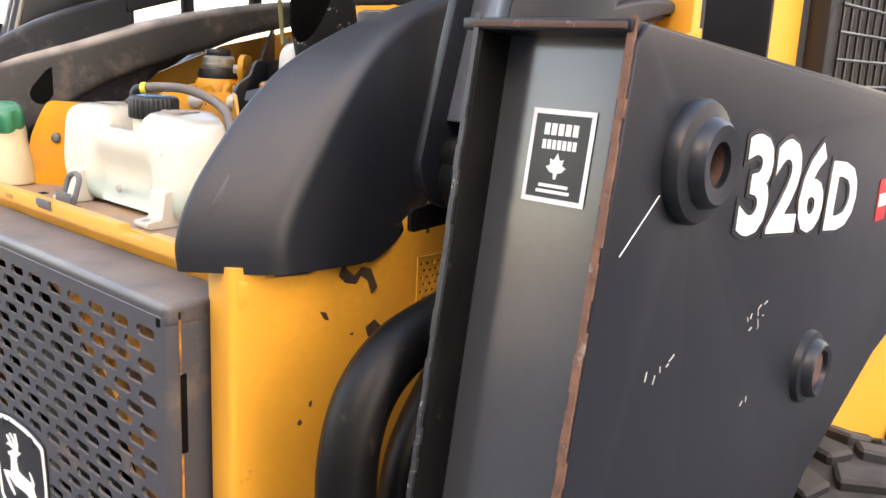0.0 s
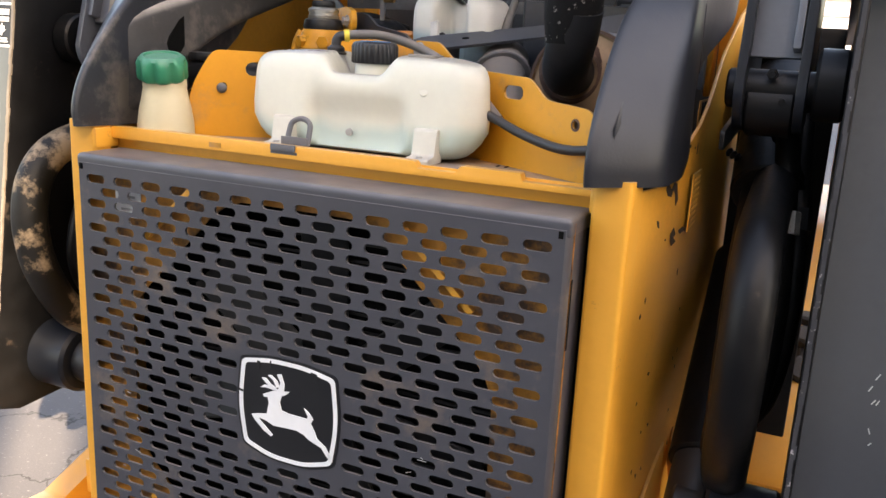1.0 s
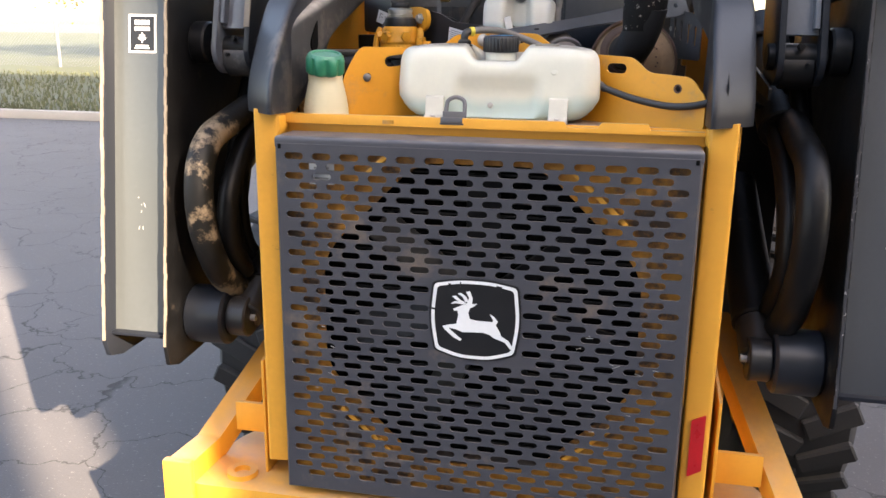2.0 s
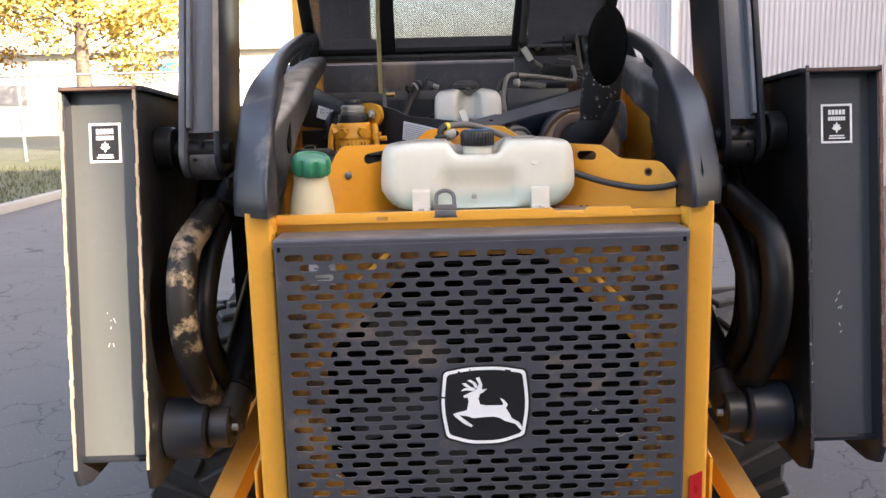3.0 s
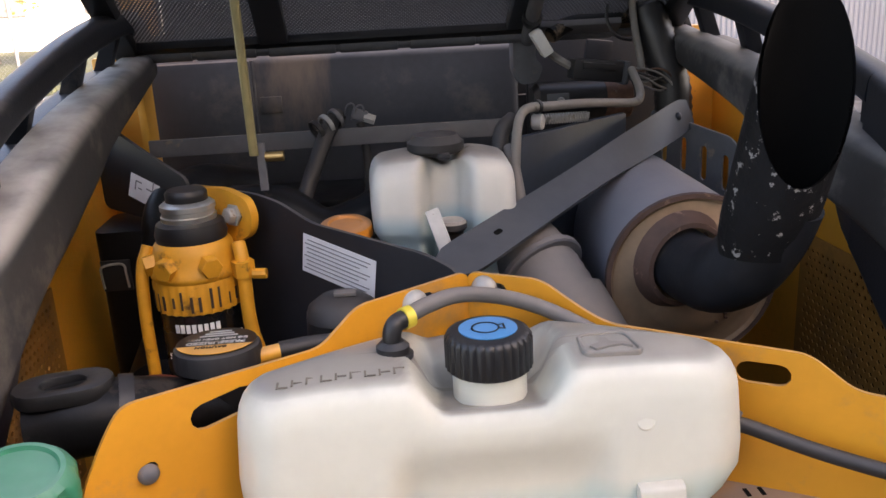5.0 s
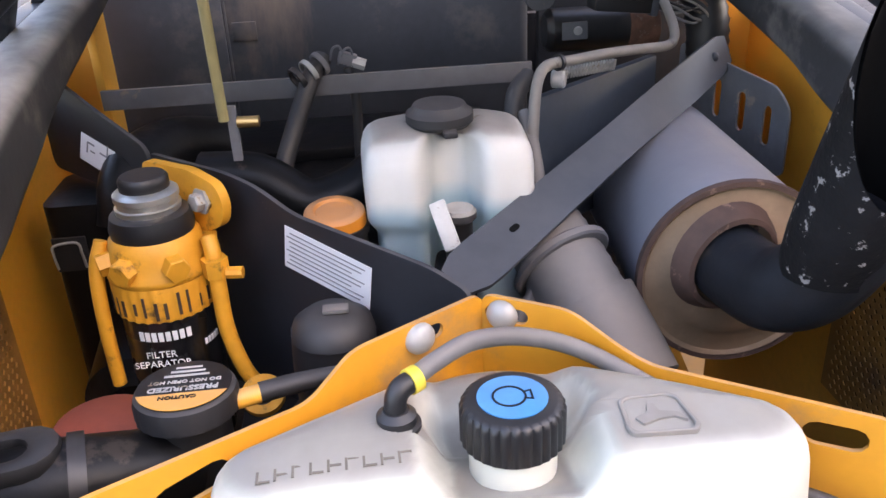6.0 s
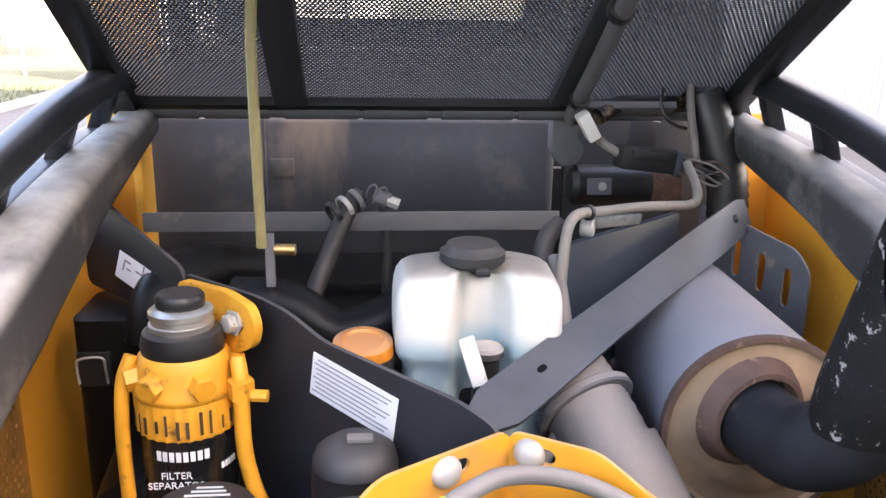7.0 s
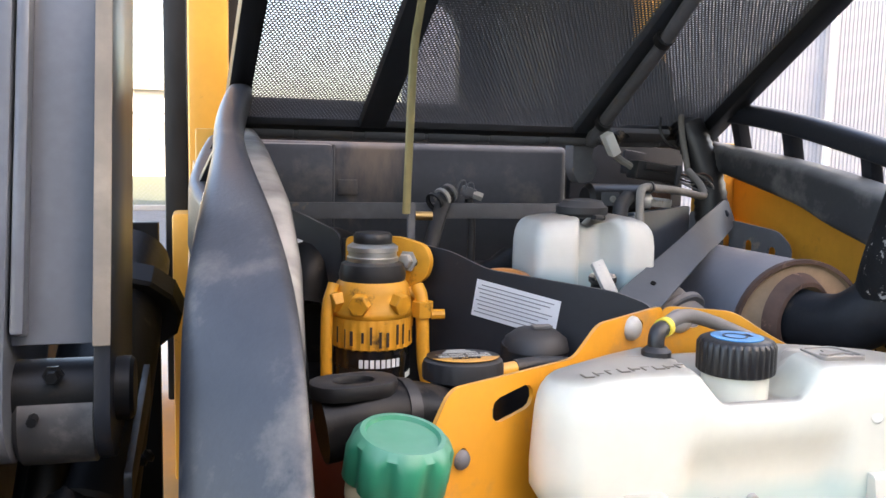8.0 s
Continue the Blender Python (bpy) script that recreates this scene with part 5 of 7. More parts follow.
def rear_link(s):
    t = thing("rear_link", (s * 0.555, 0.2, 1.30), "black painted steel channel link standing behind the bay", "lift link", "upright links of the loader arms")
    zc, zt = 1.365, 2.02

    def plate(x0, x1, rr_, back):
        pts = [(mast_y(zc), zc)] + [(mast_y(zc) + rr_ - rr_ * math.cos(radians(a)), zc - rr_ * math.sin(radians(a))) for a in range(12, 91, 13)] + [(mast_y(zc) + back * 0.7, zc - rr_ * 0.8), (mast_y(zc) + back, zc), (mast_y(zt) + back, zt), (mast_y(zt), zt)]
        return prism(pts, s * x0, s * x1, "x", bev=0.002)

    # the left outer flange takes the web's paler tone, the right one ARM_PAINT
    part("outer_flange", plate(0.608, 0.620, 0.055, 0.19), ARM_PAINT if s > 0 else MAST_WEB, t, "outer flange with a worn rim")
    part("inner_flange", plate(0.534, 0.546, 0.055, 0.20), ARM_PAINT, t, "inner flange with a worn rim")
    ang = math.degrees(math.atan(0.27))
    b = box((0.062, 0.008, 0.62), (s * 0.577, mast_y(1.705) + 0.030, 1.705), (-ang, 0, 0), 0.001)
    part("web", b, MAST_WEB, t, "recessed pale channel web")
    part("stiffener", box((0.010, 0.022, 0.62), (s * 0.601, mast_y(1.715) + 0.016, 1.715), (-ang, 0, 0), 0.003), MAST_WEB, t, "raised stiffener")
    if s < 0:
        part("worn_rim", box((0.013, 0.004, 0.60), (s * 0.540, mast_y(1.70) - 0.0035, 1.70), (-ang, 0, 0), 0.001), WORN_CREAM, t, "worn tan rim of the inner flange")
    part("foot_block", rod((s * 0.546, mast_y(zc) + 0.065, zc - 0.022), (s * 0.608, mast_y(zc) + 0.065, zc - 0.022), 0.040, 24, 0.004), GREASY if s > 0 else RAIL_GREY, t, "dark foot block")
    part("pivot_pin", rod((s * 0.520, mast_y(zc) + 0.055, zc), (s * 0.652, mast_y(zc) + 0.055, zc), 0.026, 20, 0.003), GREASY, t, "black pivot pin")
    # wide inner plate that bends in under the cross beam
    pts = [(s * 0.550, 1.62), (s * 0.546, 1.70), (s * 0.535, 1.765), (s * 0.518, 1.82), (s * 0.498, 1.858), (s * 0.478, 1.873), (s * 0.43, 1.858), (s * 0.38, 1.90), (s * 0.38, 2.05), (s * 0.56, 2.05)]
    b = prism(pts, 0.0, 0.012, "y", bev=0.003)
    for v in b.verts:
        v.co.y += mast_y(v.co.z) + 0.170
    part("inner_gusset", b, ARM_PAINT, t, "curved inner gusset")
    bolt("keeper_bolt", (s * 0.577, mast_y(1.40) + 0.018, 1.385), (s * 0.577, mast_y(1.40) + 0.006, 1.385), 0.0055, GREASY, t, False, "greasy bolt head")
    part("zerk", rod((s * 0.592, mast_y(1.37) + 0.03, 1.352), (s * 0.592, mast_y(1.37) + 0.015, 1.351), 0.004, 8), GREASY, t, "grease nipple")
    t.location.x += 0.0 if s < 0 else -0.004
    return t


for s in (-1, 1):
    rear_link(s)
beam = thing("cross_beam", (0, 0.45, 1.90), "dark steel cross beam between the upright links", "cross beam")
part("beam", box((1.0, 0.12, 0.13), (0, 0.46, 1.965), bev=0.01), DARK_STEEL, beam, "dark steel beam")
part("rust_plate", box((0.12, 0.13, 0.10), (-0.42, 0.452, 1.955), bev=0.008), RUST_BROWN, beam, "rusty brown end plate")


def lift_gear(s):
    t = thing("lift_cylinder", (s * 0.55, 0.3, 0.7), "black hydraulic lift cylinder with hoses beside the frame", "hydraulic cylinder", "lift cylinders")
    part("barrel", rod((s * 0.548, 0.20, 0.825), (s * 0.535, 0.60, 1.045), 0.047, 24, 0.004), GREASY, t, "black cylinder barrel")
    part("upper_barrel", rod((s * 0.580, 0.30, 1.215), (s * 0.560, 0.62, 1.420), 0.052, 24, 0.004), GREASY, t, "black upper cylinder barrel")
    part("gland_nut", rod((s * 0.5515, 0.530, 1.3624), (s * 0.5485, 0.560, 1.3816), 0.060, 12, 0.004), GREASY, t, "black gland nut", 20)
    part("clevis", rod((s * 0.55, 0.120, 0.780), (s * 0.548, 0.23, 0.841), 0.040, 18, 0.004), BLACK, t, "clevis end")
    loop = [(s * 0.590, 0.36, 1.25), (s * 0.590, 0.155, 1.205), (s * 0.592, 0.085, 1.185), (s * 0.593, 0.045, 1.15), (s * 0.594, 0.026, 1.10), (s * 0.594, 0.024, 1.04), (s * 0.592, 0.040, 0.97), (s * 0.588, 0.085, 0.89), (s * 0.585, 0.16, 0.83)]
    part("hose", sweep(loop, 0.030, 14, 8), HOSE_WORN if s < 0 else GREASY, t, "thick worn black hose loop")
    loop = [(s * 0.560, 0.42, 1.27), (s * 0.570, 0.24, 1.18), (s * 0.575, 0.145, 1.09), (s * 0.577, 0.115, 1.02), (s * 0.577, 0.12, 0.95), (s * 0.570, 0.17, 0.87)]
    part("hose", sweep(loop, 0.024, 12, 8), GREASY, t, "black hose")
    part("spring_guard", sweep([(s * 0.585, 0.325, 1.275), (s * 0.56, 0.32, 1.262), (s * 0.54, 0.32, 1.258), (s * 0.515, 0.33, 1.268)], 0.006, 8, 8, 0.25), GREASY, t, "coiled wire hose guard")
    for k, (dx_, dy_, rr_) in enumerate(((0.035, 0.02, 0.017), (0.022, 0.05, 0.014), (0.052, 0.06, 0.015))):
        pts = [(s * (0.560 + dx_), 0.30 + dy_, 1.33), (s * (0.572 + dx_), 0.24 + dy_, 1.20), (s * (0.582 + dx_), 0.20 + dy_, 1.06), (s * (0.580 + dx_ * 0.8), 0.20 + dy_, 0.93), (s * (0.560 + dx_ * 0.5), 0.24 + dy_, 0.85)]
        h_ = part("hose", sweep(pts, rr_, 12, 8), GREASY, t, "greasy black hose")
        part("hose_fitting", rod(pts[1], tuple(Vector(pts[1]).lerp(Vector(pts[2]), 0.22)), rr_ * 1.35, 6, 0.001), GREASY if k else ZINC, h_, "hex hose fitting", 20)
    part("hose_bracket", prism(rounded([(0.17, 1.285), (0.17, 1.31), (0.40, 1.34), (0.40, 1.30)], 0.006), s * 0.520, s * 0.526, "x", bev=0.001), GREASY, t, "bent black hose bracket")
    part("backing_plate", box((0.16 if s > 0 else 0.125, 0.02, 0.86), (0.570 if s > 0 else -0.5875, 0.70, 1.03), bev=0.004), GREASY, t, "dark plate behind the cylinder")
    return t


for s in (-1, 1):
    lift_gear(s)


LUGS = {}


def wheel(x, y, group="wheels of the loader"):
    s = 1 if x > 0 else -1
    t = thing("wheel", (x, y, 0), "black lugged rubber tyre on a yellow rim", "wheel", group)
    R, W = 0.415, 0.30
    prof = [(0.21, -W / 2 + 0.03), (0.25, -W / 2), (0.36, -W / 2 + 0.005), (0.395, -W / 2 + 0.03), (0.398, 0), (0.395, W / 2 - 0.03), (0.36, W / 2 - 0.005), (0.25, W / 2), (0.21, W / 2 - 0.03)]
    m = pose(x, y, R, 0, 90, 0)
    tyre = part("tyre", lathe(prof, 40, m), TYRE, t, "black rubber tyre")
    if "lug_1" not in LUGS:
        for side in (-1, 1):
            me = bpy.data.meshes.new("tread_lug")
            lug = box((0.028, 0.060, W * 0.50), (0.400, 0, side * W * 0.235), (side * 26, 0, 0), 0.006, 1)
            lug.to_mesh(me)
            lug.free()
            me.materials.append(TYRE)
            LUGS["lug_%d" % side] = me
    for k in range(22):
        for side in (-1, 1):
            ob = new("tread_lug", LUGS["lug_%d" % side])
            ob.parent = tyre
            ob.matrix_basis = m @ Matrix.Rotation(2 * math.pi * (k + (0.5 if side > 0 else 0)) / 22, 4, "Z")
    part("rim", lathe([(0, s * 0.02), (0.12, s * 0.02), (0.15, s * 0.05), (0.21, s * 0.06), (0.215, s * 0.12), (0.212, -s * 0.12), (0.20, -s * 0.10)], 32, m), YELLOW, t, "yellow steel rim")
    return t


for x in (-0.775, 0.775):
    for y in (1.06, 1.98):
        wheel(x, y)
chassis = thing("chassis", (0, 1.3, 0.3), "yellow steel lower chassis between the wheels", "machine frame")
part("chain_case", box((1.15, 1.7, 0.42), (0, 1.55, 0.50), bev=0.02), YELLOW_CHIPPED, chassis, "yellow chain case")
for s in (-1, 1):
    part("fender", prism(rounded([(0.60, 0.58), (0.72, 0.72), (1.0, 0.79), (1.3, 0.90), (1.5, 0.98), (2.3, 0.98), (2.3, 0.58)], 0.08), s * 0.50, s * 0.70, "x", bev=0.01), YELLOW, chassis, "rounded yellow fender")

# ---- cab ----
cab = thing("cab", (0, 1.7, 0.9), "operator cab with yellow posts, dark interior and wire-mesh side windows", "cab")
for s in (-1, 1):
    part("rear_post", box((0.065 if s < 0 else 0.07, 0.16, 1.15), (-0.4585 if s < 0 else 0.460, 1.03 if s < 0 else 1.24, 1.60), bev=0.012), YELLOW, cab, "yellow rear cab post")
    part("door_post", box((0.045, 0.05, 1.15), (-0.523 if s < 0 else 0.520, 1.36, 1.60), bev=0.006), BLACK, cab, "black edge strip")
    part("front_post", box((0.07, 0.08, 1.4), (s * 0.47, 2.30, 1.5), bev=0.01), BLACK, cab, "black front post")
    part("side_sill", box((0.06, 1.1, 0.62), (s * 0.50, 1.80, 1.12), bev=0.01), YELLOW, cab, "yellow cab side")
    gx = 0.018 if s < 0 else 0.0
    for k in range(16):
        part("guard_bar", rod((s * 0.545 + gx, 1.40 + 0.055 * k, 1.43), (s * 0.545 + gx, 1.40 + 0.055 * k, 2.05), 0.004, 6), BLACK, cab)
    for k in range(11):
        part("guard_bar", rod((s * 0.549 + gx, 1.38, 1.45 + 0.055 * k), (s * 0.549 + gx, 2.27, 1.45 + 0.055 * k), 0.004, 6), BLACK, cab)
part("roof", box((1.08, 1.25, 0.10), (0, 1.76, 2.14), bev=0.02), YELLOW, cab, "yellow cab roof")
part("rear_header", box((0.86, 0.06, 0.10), (0, 1.22, 2.06), bev=0.01), YELLOW, cab, "yellow header over the rear window")
part("back_sheet", prism([(-0.42, 1.30), (0.50, 1.30), (0.50, 1.74), (0.44, 1.80), (0.36, 1.79), (0.33, 1.90), (0.30, 2.03), (-0.33, 2.03), (-0.36, 1.92), (-0.415, 1.86), (-0.422, 1.80)], 1.140, 1.150, "y", holes=[rounded([(-0.40, 1.60), (0.225, 1.61), (0.225, 1.87), (0.12, 1.945), (-0.40, 1.945)], [0.01, 0.01, 0.06, 0.04, 0.03])]), BLACK, cab, "black cab back sheet", 0)
part("rear_sill", box((0.86, 0.05, 0.20), (0, 1.20, 1.56), bev=0.008), BLACK, cab, "black sill under the rear window")
wr = rounded([(-0.43, 1.63), (0.43, 1.63), (0.43, 2.03), (-0.43, 2.03)], 0.0)
wi = rounded([(-0.40, 1.635), (0.30, 1.635), (0.30, 1.985), (-0.40, 1.985)], 0.10)
part("rear_window_frame", prism(wr, 1.19, 1.205, "y", holes=[wi]), BLACK, cab, "black rear window frame", 0)
part("seat_back", prism(rounded([(-0.20, 1.20), (0.20, 1.20), (0.17, 1.62), (-0.17, 1.62)], 0.05), 1.62, 1.72, "y", bev=0.02), SEAT, cab, "dark seat back")
part("cab_floor", box((0.9, 1.1, 0.06), (0, 1.8, 0.85), bev=0), BLACK, cab, "", 0)
part("front_frame", prism([(-0.54, 0.95), (0.56, 0.95), (0.56, 2.12), (-0.54, 2.12)], 2.28, 2.33, "y", holes=[rounded([(-0.35, 1.70), (0.36, 1.70), (0.36, 2.07), (-0.35, 2.07)], [0.03, 0.03, 0.14, 0.05])]), BLACK, cab, "black front frame with a clear opening", 0)
part("cab_liner", box((0.012, 1.0, 0.66), (0.46, 1.80, 1.75), bev=0), SEAT, cab, "dark side liner", 0)
part("joystick_tower", box((0.12, 0.3, 0.25), (0.33, 1.9, 1.45), bev=0.02), BLACK, cab)


# ---- engine hood, propped open ----
HINGE = Vector((0, 0.880, 1.594))
HA = radians(28.5)
HD, HN = Vector((0, -math.cos(HA), math.sin(HA))), Vector((0, math.sin(HA), math.cos(HA)))
HPOSE = Matrix.Translation(HINGE) @ Matrix((Vector((1, 0, 0)), HD, HN)).transposed().to_4x4()
HX0, HX1, HV1 = -0.435, 0.412, 0.90
HTAPER = 0.135      # the hood narrows towards its free end, for each metre
hood = thing("engine_hood", HINGE, "open engine hood of dark perforated steel in a tube frame", "engine hood")


def hbox(name, x0, x1, v0, v1, n0, n1, mat, label="", bev=0.003, parent=None):
    b = box((x1 - x0, v1 - v0, n1 - n0), ((x0 + x1) / 2, (v0 + v1) / 2, (n0 + n1) / 2), bev=bev)
    for v in b.verts:
        v.co.x *= 1 - HTAPER * v.co.y
    b.transform(HPOSE)
    return part(name, b, mat, parent or hood, label)


def perforated(x0, x1, v0, v1, pitch, r, cut):
    """Steel sheet pierced by staggered six-sided holes, cell by cell."""
    dy = pitch * math.sqrt(3) / 2
    nx, ny = int((x1 - x0) / pitch), int((v1 - v0) / dy)
    ang = np.radians(30 + 60 * np.arange(6))
    co, si = np.cos(ang), np.sin(ang)
    big = pitch / math.sqrt(3)
    verts, faces = [], []
    k = 0
    for j in range(ny):
        cy = v0 + (j + 0.5) * dy
        for i in range(nx):
            cx = x0 + (i + 0.5 + 0.5 * (j % 2)) * pitch
            if (cx - cut[0]) ** 2 + (cy - cut[1]) ** 2 < cut[2] ** 2:
                continue
            verts.append(np.stack([cx + big * co, cy + big * si, np.zeros(6)], 1))
            verts.append(np.stack([cx + r * co, cy + r * si, np.zeros(6)], 1))
            verts.append(np.stack([cx + r * co, cy + r * si, np.full(6, 0.0014)], 1))
            faces += [(k + a, k + (a + 1) % 6, k + 6 + (a + 1) % 6, k + 6 + a) for a in range(6)]
            faces += [(k + 6 + a, k + 6 + (a + 1) % 6, k + 12 + (a + 1) % 6, k + 12 + a) for a in range(6)]
            k += 18
    me = bpy.data.meshes.new("perforated_sheet")
    pts = np.concatenate(verts)
    flat = pts.copy()
    pts[:, 0] *= 1 - HTAPER * pts[:, 1]
    _, first, back = np.unique(np.round(flat * 20000).astype(np.int64), axis=0, return_index=True, return_inverse=True)
    back = back.reshape(-1)
    me.from_pydata(pts[first].tolist(), [], [tuple(int(back[i]) for i in f) for f in faces])
    me.transform(HPOSE)
    me.materials.append(MESH_STEEL)
    return me


CUT = (0.285, 0.62, 0.050)
for x0, x1 in ((-0.412, -0.222), (-0.192, 0.150), (0.170, 0.392)):
    ob = new("perforated_sheet", perforated(x0, x1, 0.030, HV1 - 0.02, 0.0056, 0.00200, CUT))
    adopt(ob, hood)
hbox("side_channel", HX0 - 0.005, HX0 + 0.028, 0.0, HV1, -0.020, 0.012, BLACK, "dark side channel", 0.004)
hbox("side_channel", HX1 - 0.028, HX1 + 0.005, 0.0, HV1, -0.020, 0.012, BLACK, "dark side channel", 0.004)
hbox("hinge_channel", HX0, HX1, 0.004, 0.032, -0.012, 0.010, BLACK, "dark lower channel", 0.003)
hbox("end_channel", HX0, HX1, HV1 - 0.025, HV1 + 0.01, -0.03, 0.010, BLACK, "dark end channel", 0.004)
hbox("rib", -0.229, -0.186, 0.03, HV1, -0.014, 0.006, DARK_STEEL, "dark stiffening rib", 0.004)
hbox("rib", 0.143, 0.177, 0.03, HV1, -0.012, 0.006, DARK_STEEL, "dark stiffening rib", 0.004)
hbox("hinge_leaf", 0.190, 0.315, 0.026, 0.056, -0.022, -0.012, DUSTY_STEEL, "dusty bolted leaf", 0.002)
ring = lathe([(CUT[2] + 0.004, -0.006), (CUT[2] + 0.006, 0.004), (CUT[2] - 0.004, 0.004), (CUT[2] - 0.002, -0.006), (CUT[2] + 0.004, -0.006)], 28)
ring.transform(HPOSE @ Matrix.Translation((CUT[0] * (1 - HTAPER * CUT[1]), CUT[1], 0)))
part("exhaust_ring", ring, BLACK, hood, "rim of the exhaust opening")
cable = [HPOSE @ Vector(p) for p in ((0.172, 0.035, -0.030), (0.170, 0.09, -0.024), (0.166, 0.20, -0.024), (0.160, 0.31, -0.026), (0.152, 0.42, -0.024), (0.145, 0.60, -0.024), (0.14, 0.85, -0.024))]
cab_loom = part("cable", sweep([(0.180, 0.800, 1.590), (0.174, 0.830, 1.598)] + cable, 0.0105, 10, 6), DUSTY_STEEL, hood, "taped dusty cable")
for v in (0.09, 0.32, 0.55):
    c = lathe([(0.010, -0.007), (0.0145, -0.006), (0.0145, 0.006), (0.010, 0.007)], 12)
    c.transform(HPOSE @ Matrix.Translation((0.175 - 0.055 * v, v, -0.024)) @ Matrix.Rotation(radians(90), 4, "X"))
    part("cable_clip", c, BLACK, cab_loom, "black cable tie")
part("connector", box((0.017, 0.020, 0.040), (0.182, 0.786, 1.581), (10, -32, 0), 0.003), WHITE_PLASTIC, cab_loom, "white plug connector")
# hinge rod with its knuckles
rodp = part("hinge_rod", rod((HX0, 0.868, 1.588), (HX1, 0.868, 1.588), 0.0078, 12), DUSTY_STEEL, hood, "dull steel hinge rod")
for k in range(8):
    x = HX0 + 0.005 + 0.1065 * k
    part("hinge_knuckle", rod((x, 0.868, 1.588), (x + (0.088 if k % 2 else 0.10), 0.868, 1.588), 0.0098, 12, 0.001), DUSTY_STEEL, rodp)
prop = thing("prop_rod", (-0.215, 0.562, 1.482), "flat olive-yellow prop rod hooked to the open hood", "prop rod")
top = Vector((-0.208, 0.524, 1.752))
b = sweep([(-0.2150, 0.562, 1.482), (-0.2148, 0.554, 1.56), (-0.2140, 0.540, 1.68), tuple(top - Vector((0.002, -0.004, 0.02))), tuple(top)], 0.0054, 8, 8, 0.0, 0.7)
part("rod", b, YELLOW_ROD, prop, "olive-yellow rod")
part("hook", sweep([tuple(top), tuple(top + Vector((0.006, 0.0, 0.012))), tuple(top + Vector((0.018, 0.002, 0.012))), tuple(top + Vector((0.022, 0.004, 0.018)))], 0.0055, 8, 6), YELLOW_ROD, prop, "bent hook end")

# ---- coolant tank on the shelf ----
tank = thing("coolant_tank", (0.0, 0.17, 1.234), "milky white coolant tank with a grimy top on the shelf", "tank")


def ease(a, z, v):
    k = max(0.0, min(1.0, (v - a) / (z - a)))
    return k * k * (3 - 2 * k)


def dense(pts, step):
    out = []
    for i, p in enumerate(pts):
        a, c = Vector(p), Vector(pts[(i + 1) % len(pts)])
        n = max(1, int((c - a).length / step))
        out += [a.lerp(c, k / n) for k in range(n)]
    return out


def moulded_tank():
    """Plan outlines stacked up, drawn in towards the base and the top."""
    plan = dense(rounded([(-0.198, 0.136), (-0.176, 0.106), (0.180, 0.106), (0.206, 0.128), (0.206, 0.156), (0.085, 0.230), (0.018, 0.266), (-0.026, 0.264), (-0.120, 0.207), (-0.198, 0.163)], 0.020, 5), 0.007)
    c = Vector((0.003, 0.172))
    levels = [(1.238, 0.026), (1.242, 0.012), (1.250, 0.003), (1.262, 0.0), (1.280, 0.0), (1.300, 0.0), (1.318, 0.0015), (1.335, 0.003), (1.350, 0.0045), (1.361, 0.007), (1.369, 0.011), (1.375, 0.017), (1.379, 0.026), (1.381, 0.040), (1.3825, 0.060), (1.383, 0.08), (1.383, 0.11)]
    b = bmesh.new()
    rows = []
    for z, inset in levels:
        ring_ = []
        for p in plan:
            d = p - c
            q = c + Vector((d.x * (1 - inset * 0.80 / 0.197 - 0.13 * (1 - ease(1.236, 1.285, z))), d.y * (1 - min(0.98, inset / 0.100))))
            x, y = q
            zz = z
            front = 1 - ease(0.115, 0.16, y)
            hollow = ease(-0.085, -0.060, x) * (1 - ease(0.075, 0.100, x)) * (1 - ease(1.300, 1.325, z)) * ease(1.240, 1.255, z)
            y += 0.013 * hollow * front
            dip = ease(-0.062, -0.034, x) * (1 - ease(0.040, 0.068, x)) * ease(1.330, 1.368, z)
            zz -= (0.013 + 0.026 * math.exp(-(((y - 0.163) / 0.046) ** 4))) * dip
            zz -= 0.004 * ease(0.10, 0.20, abs(x - 0.005)) * ease(1.33, 1.38, z)
            ring_.append(b.verts.new((x, y, zz)))
        rows.append(ring_)
    n = len(plan)
    for p, q in zip(rows, rows[1:]):
        for i in range(n):
            b.faces.new((p[i], p[(i + 1) % n], q[(i + 1) % n], q[i]))
    b.faces.new(rows[0])
    b.faces.new(rows[-1])
    return b


b = moulded_tank()
part("tank_body", b, TANK, tank, "milky white blow-moulded body", 60)
neck = part("neck", lathe([(0.030, 0), (0.030, 0.026), (0, 0.026)], 28, Matrix.Translation((0.006, 0.163, 1.343))), TANK, tank, "short milky neck")
cap = part("cap", lathe([(0, 0.032), (0.029, 0.032), (0.033, 0.030), (0.0355, 0.026), (0.0355, 0.002), (0.033, 0.0), (0, 0)], 120, Matrix.Translation((0.006, 0.163, 1.367)), 30, 0.055, 0.002, 0.027), BLACK, tank, "black ribbed screw cap")
part("cap_label", lathe([(0.0, 0.0008), (0.0235, 0.0008), (0.0235, 0.0)], 32, Matrix.Translation((0.006, 0.163, 1.3992))), BLUE, cap, "blue label with an engine symbol")
sq = plane_pose((0.006, 0.163, 1.4004), (1, 0, 0), (0, 1, 0))
sym = prism(circle(-0.002, 0, 0.0115, 24), -0.0002, 0.0002, "z", holes=[circle(-0.002, 0, 0.0100, 24)])
join(sym, prism([(0.008, -0.004), (0.0135, -0.0055), (0.0135, 0.0055), (0.008, 0.004), (0.008, 0.0028), (0.0122, 0.0040), (0.0122, -0.0040), (0.008, -0.0028)], -0.0002, 0.0002, "z"))
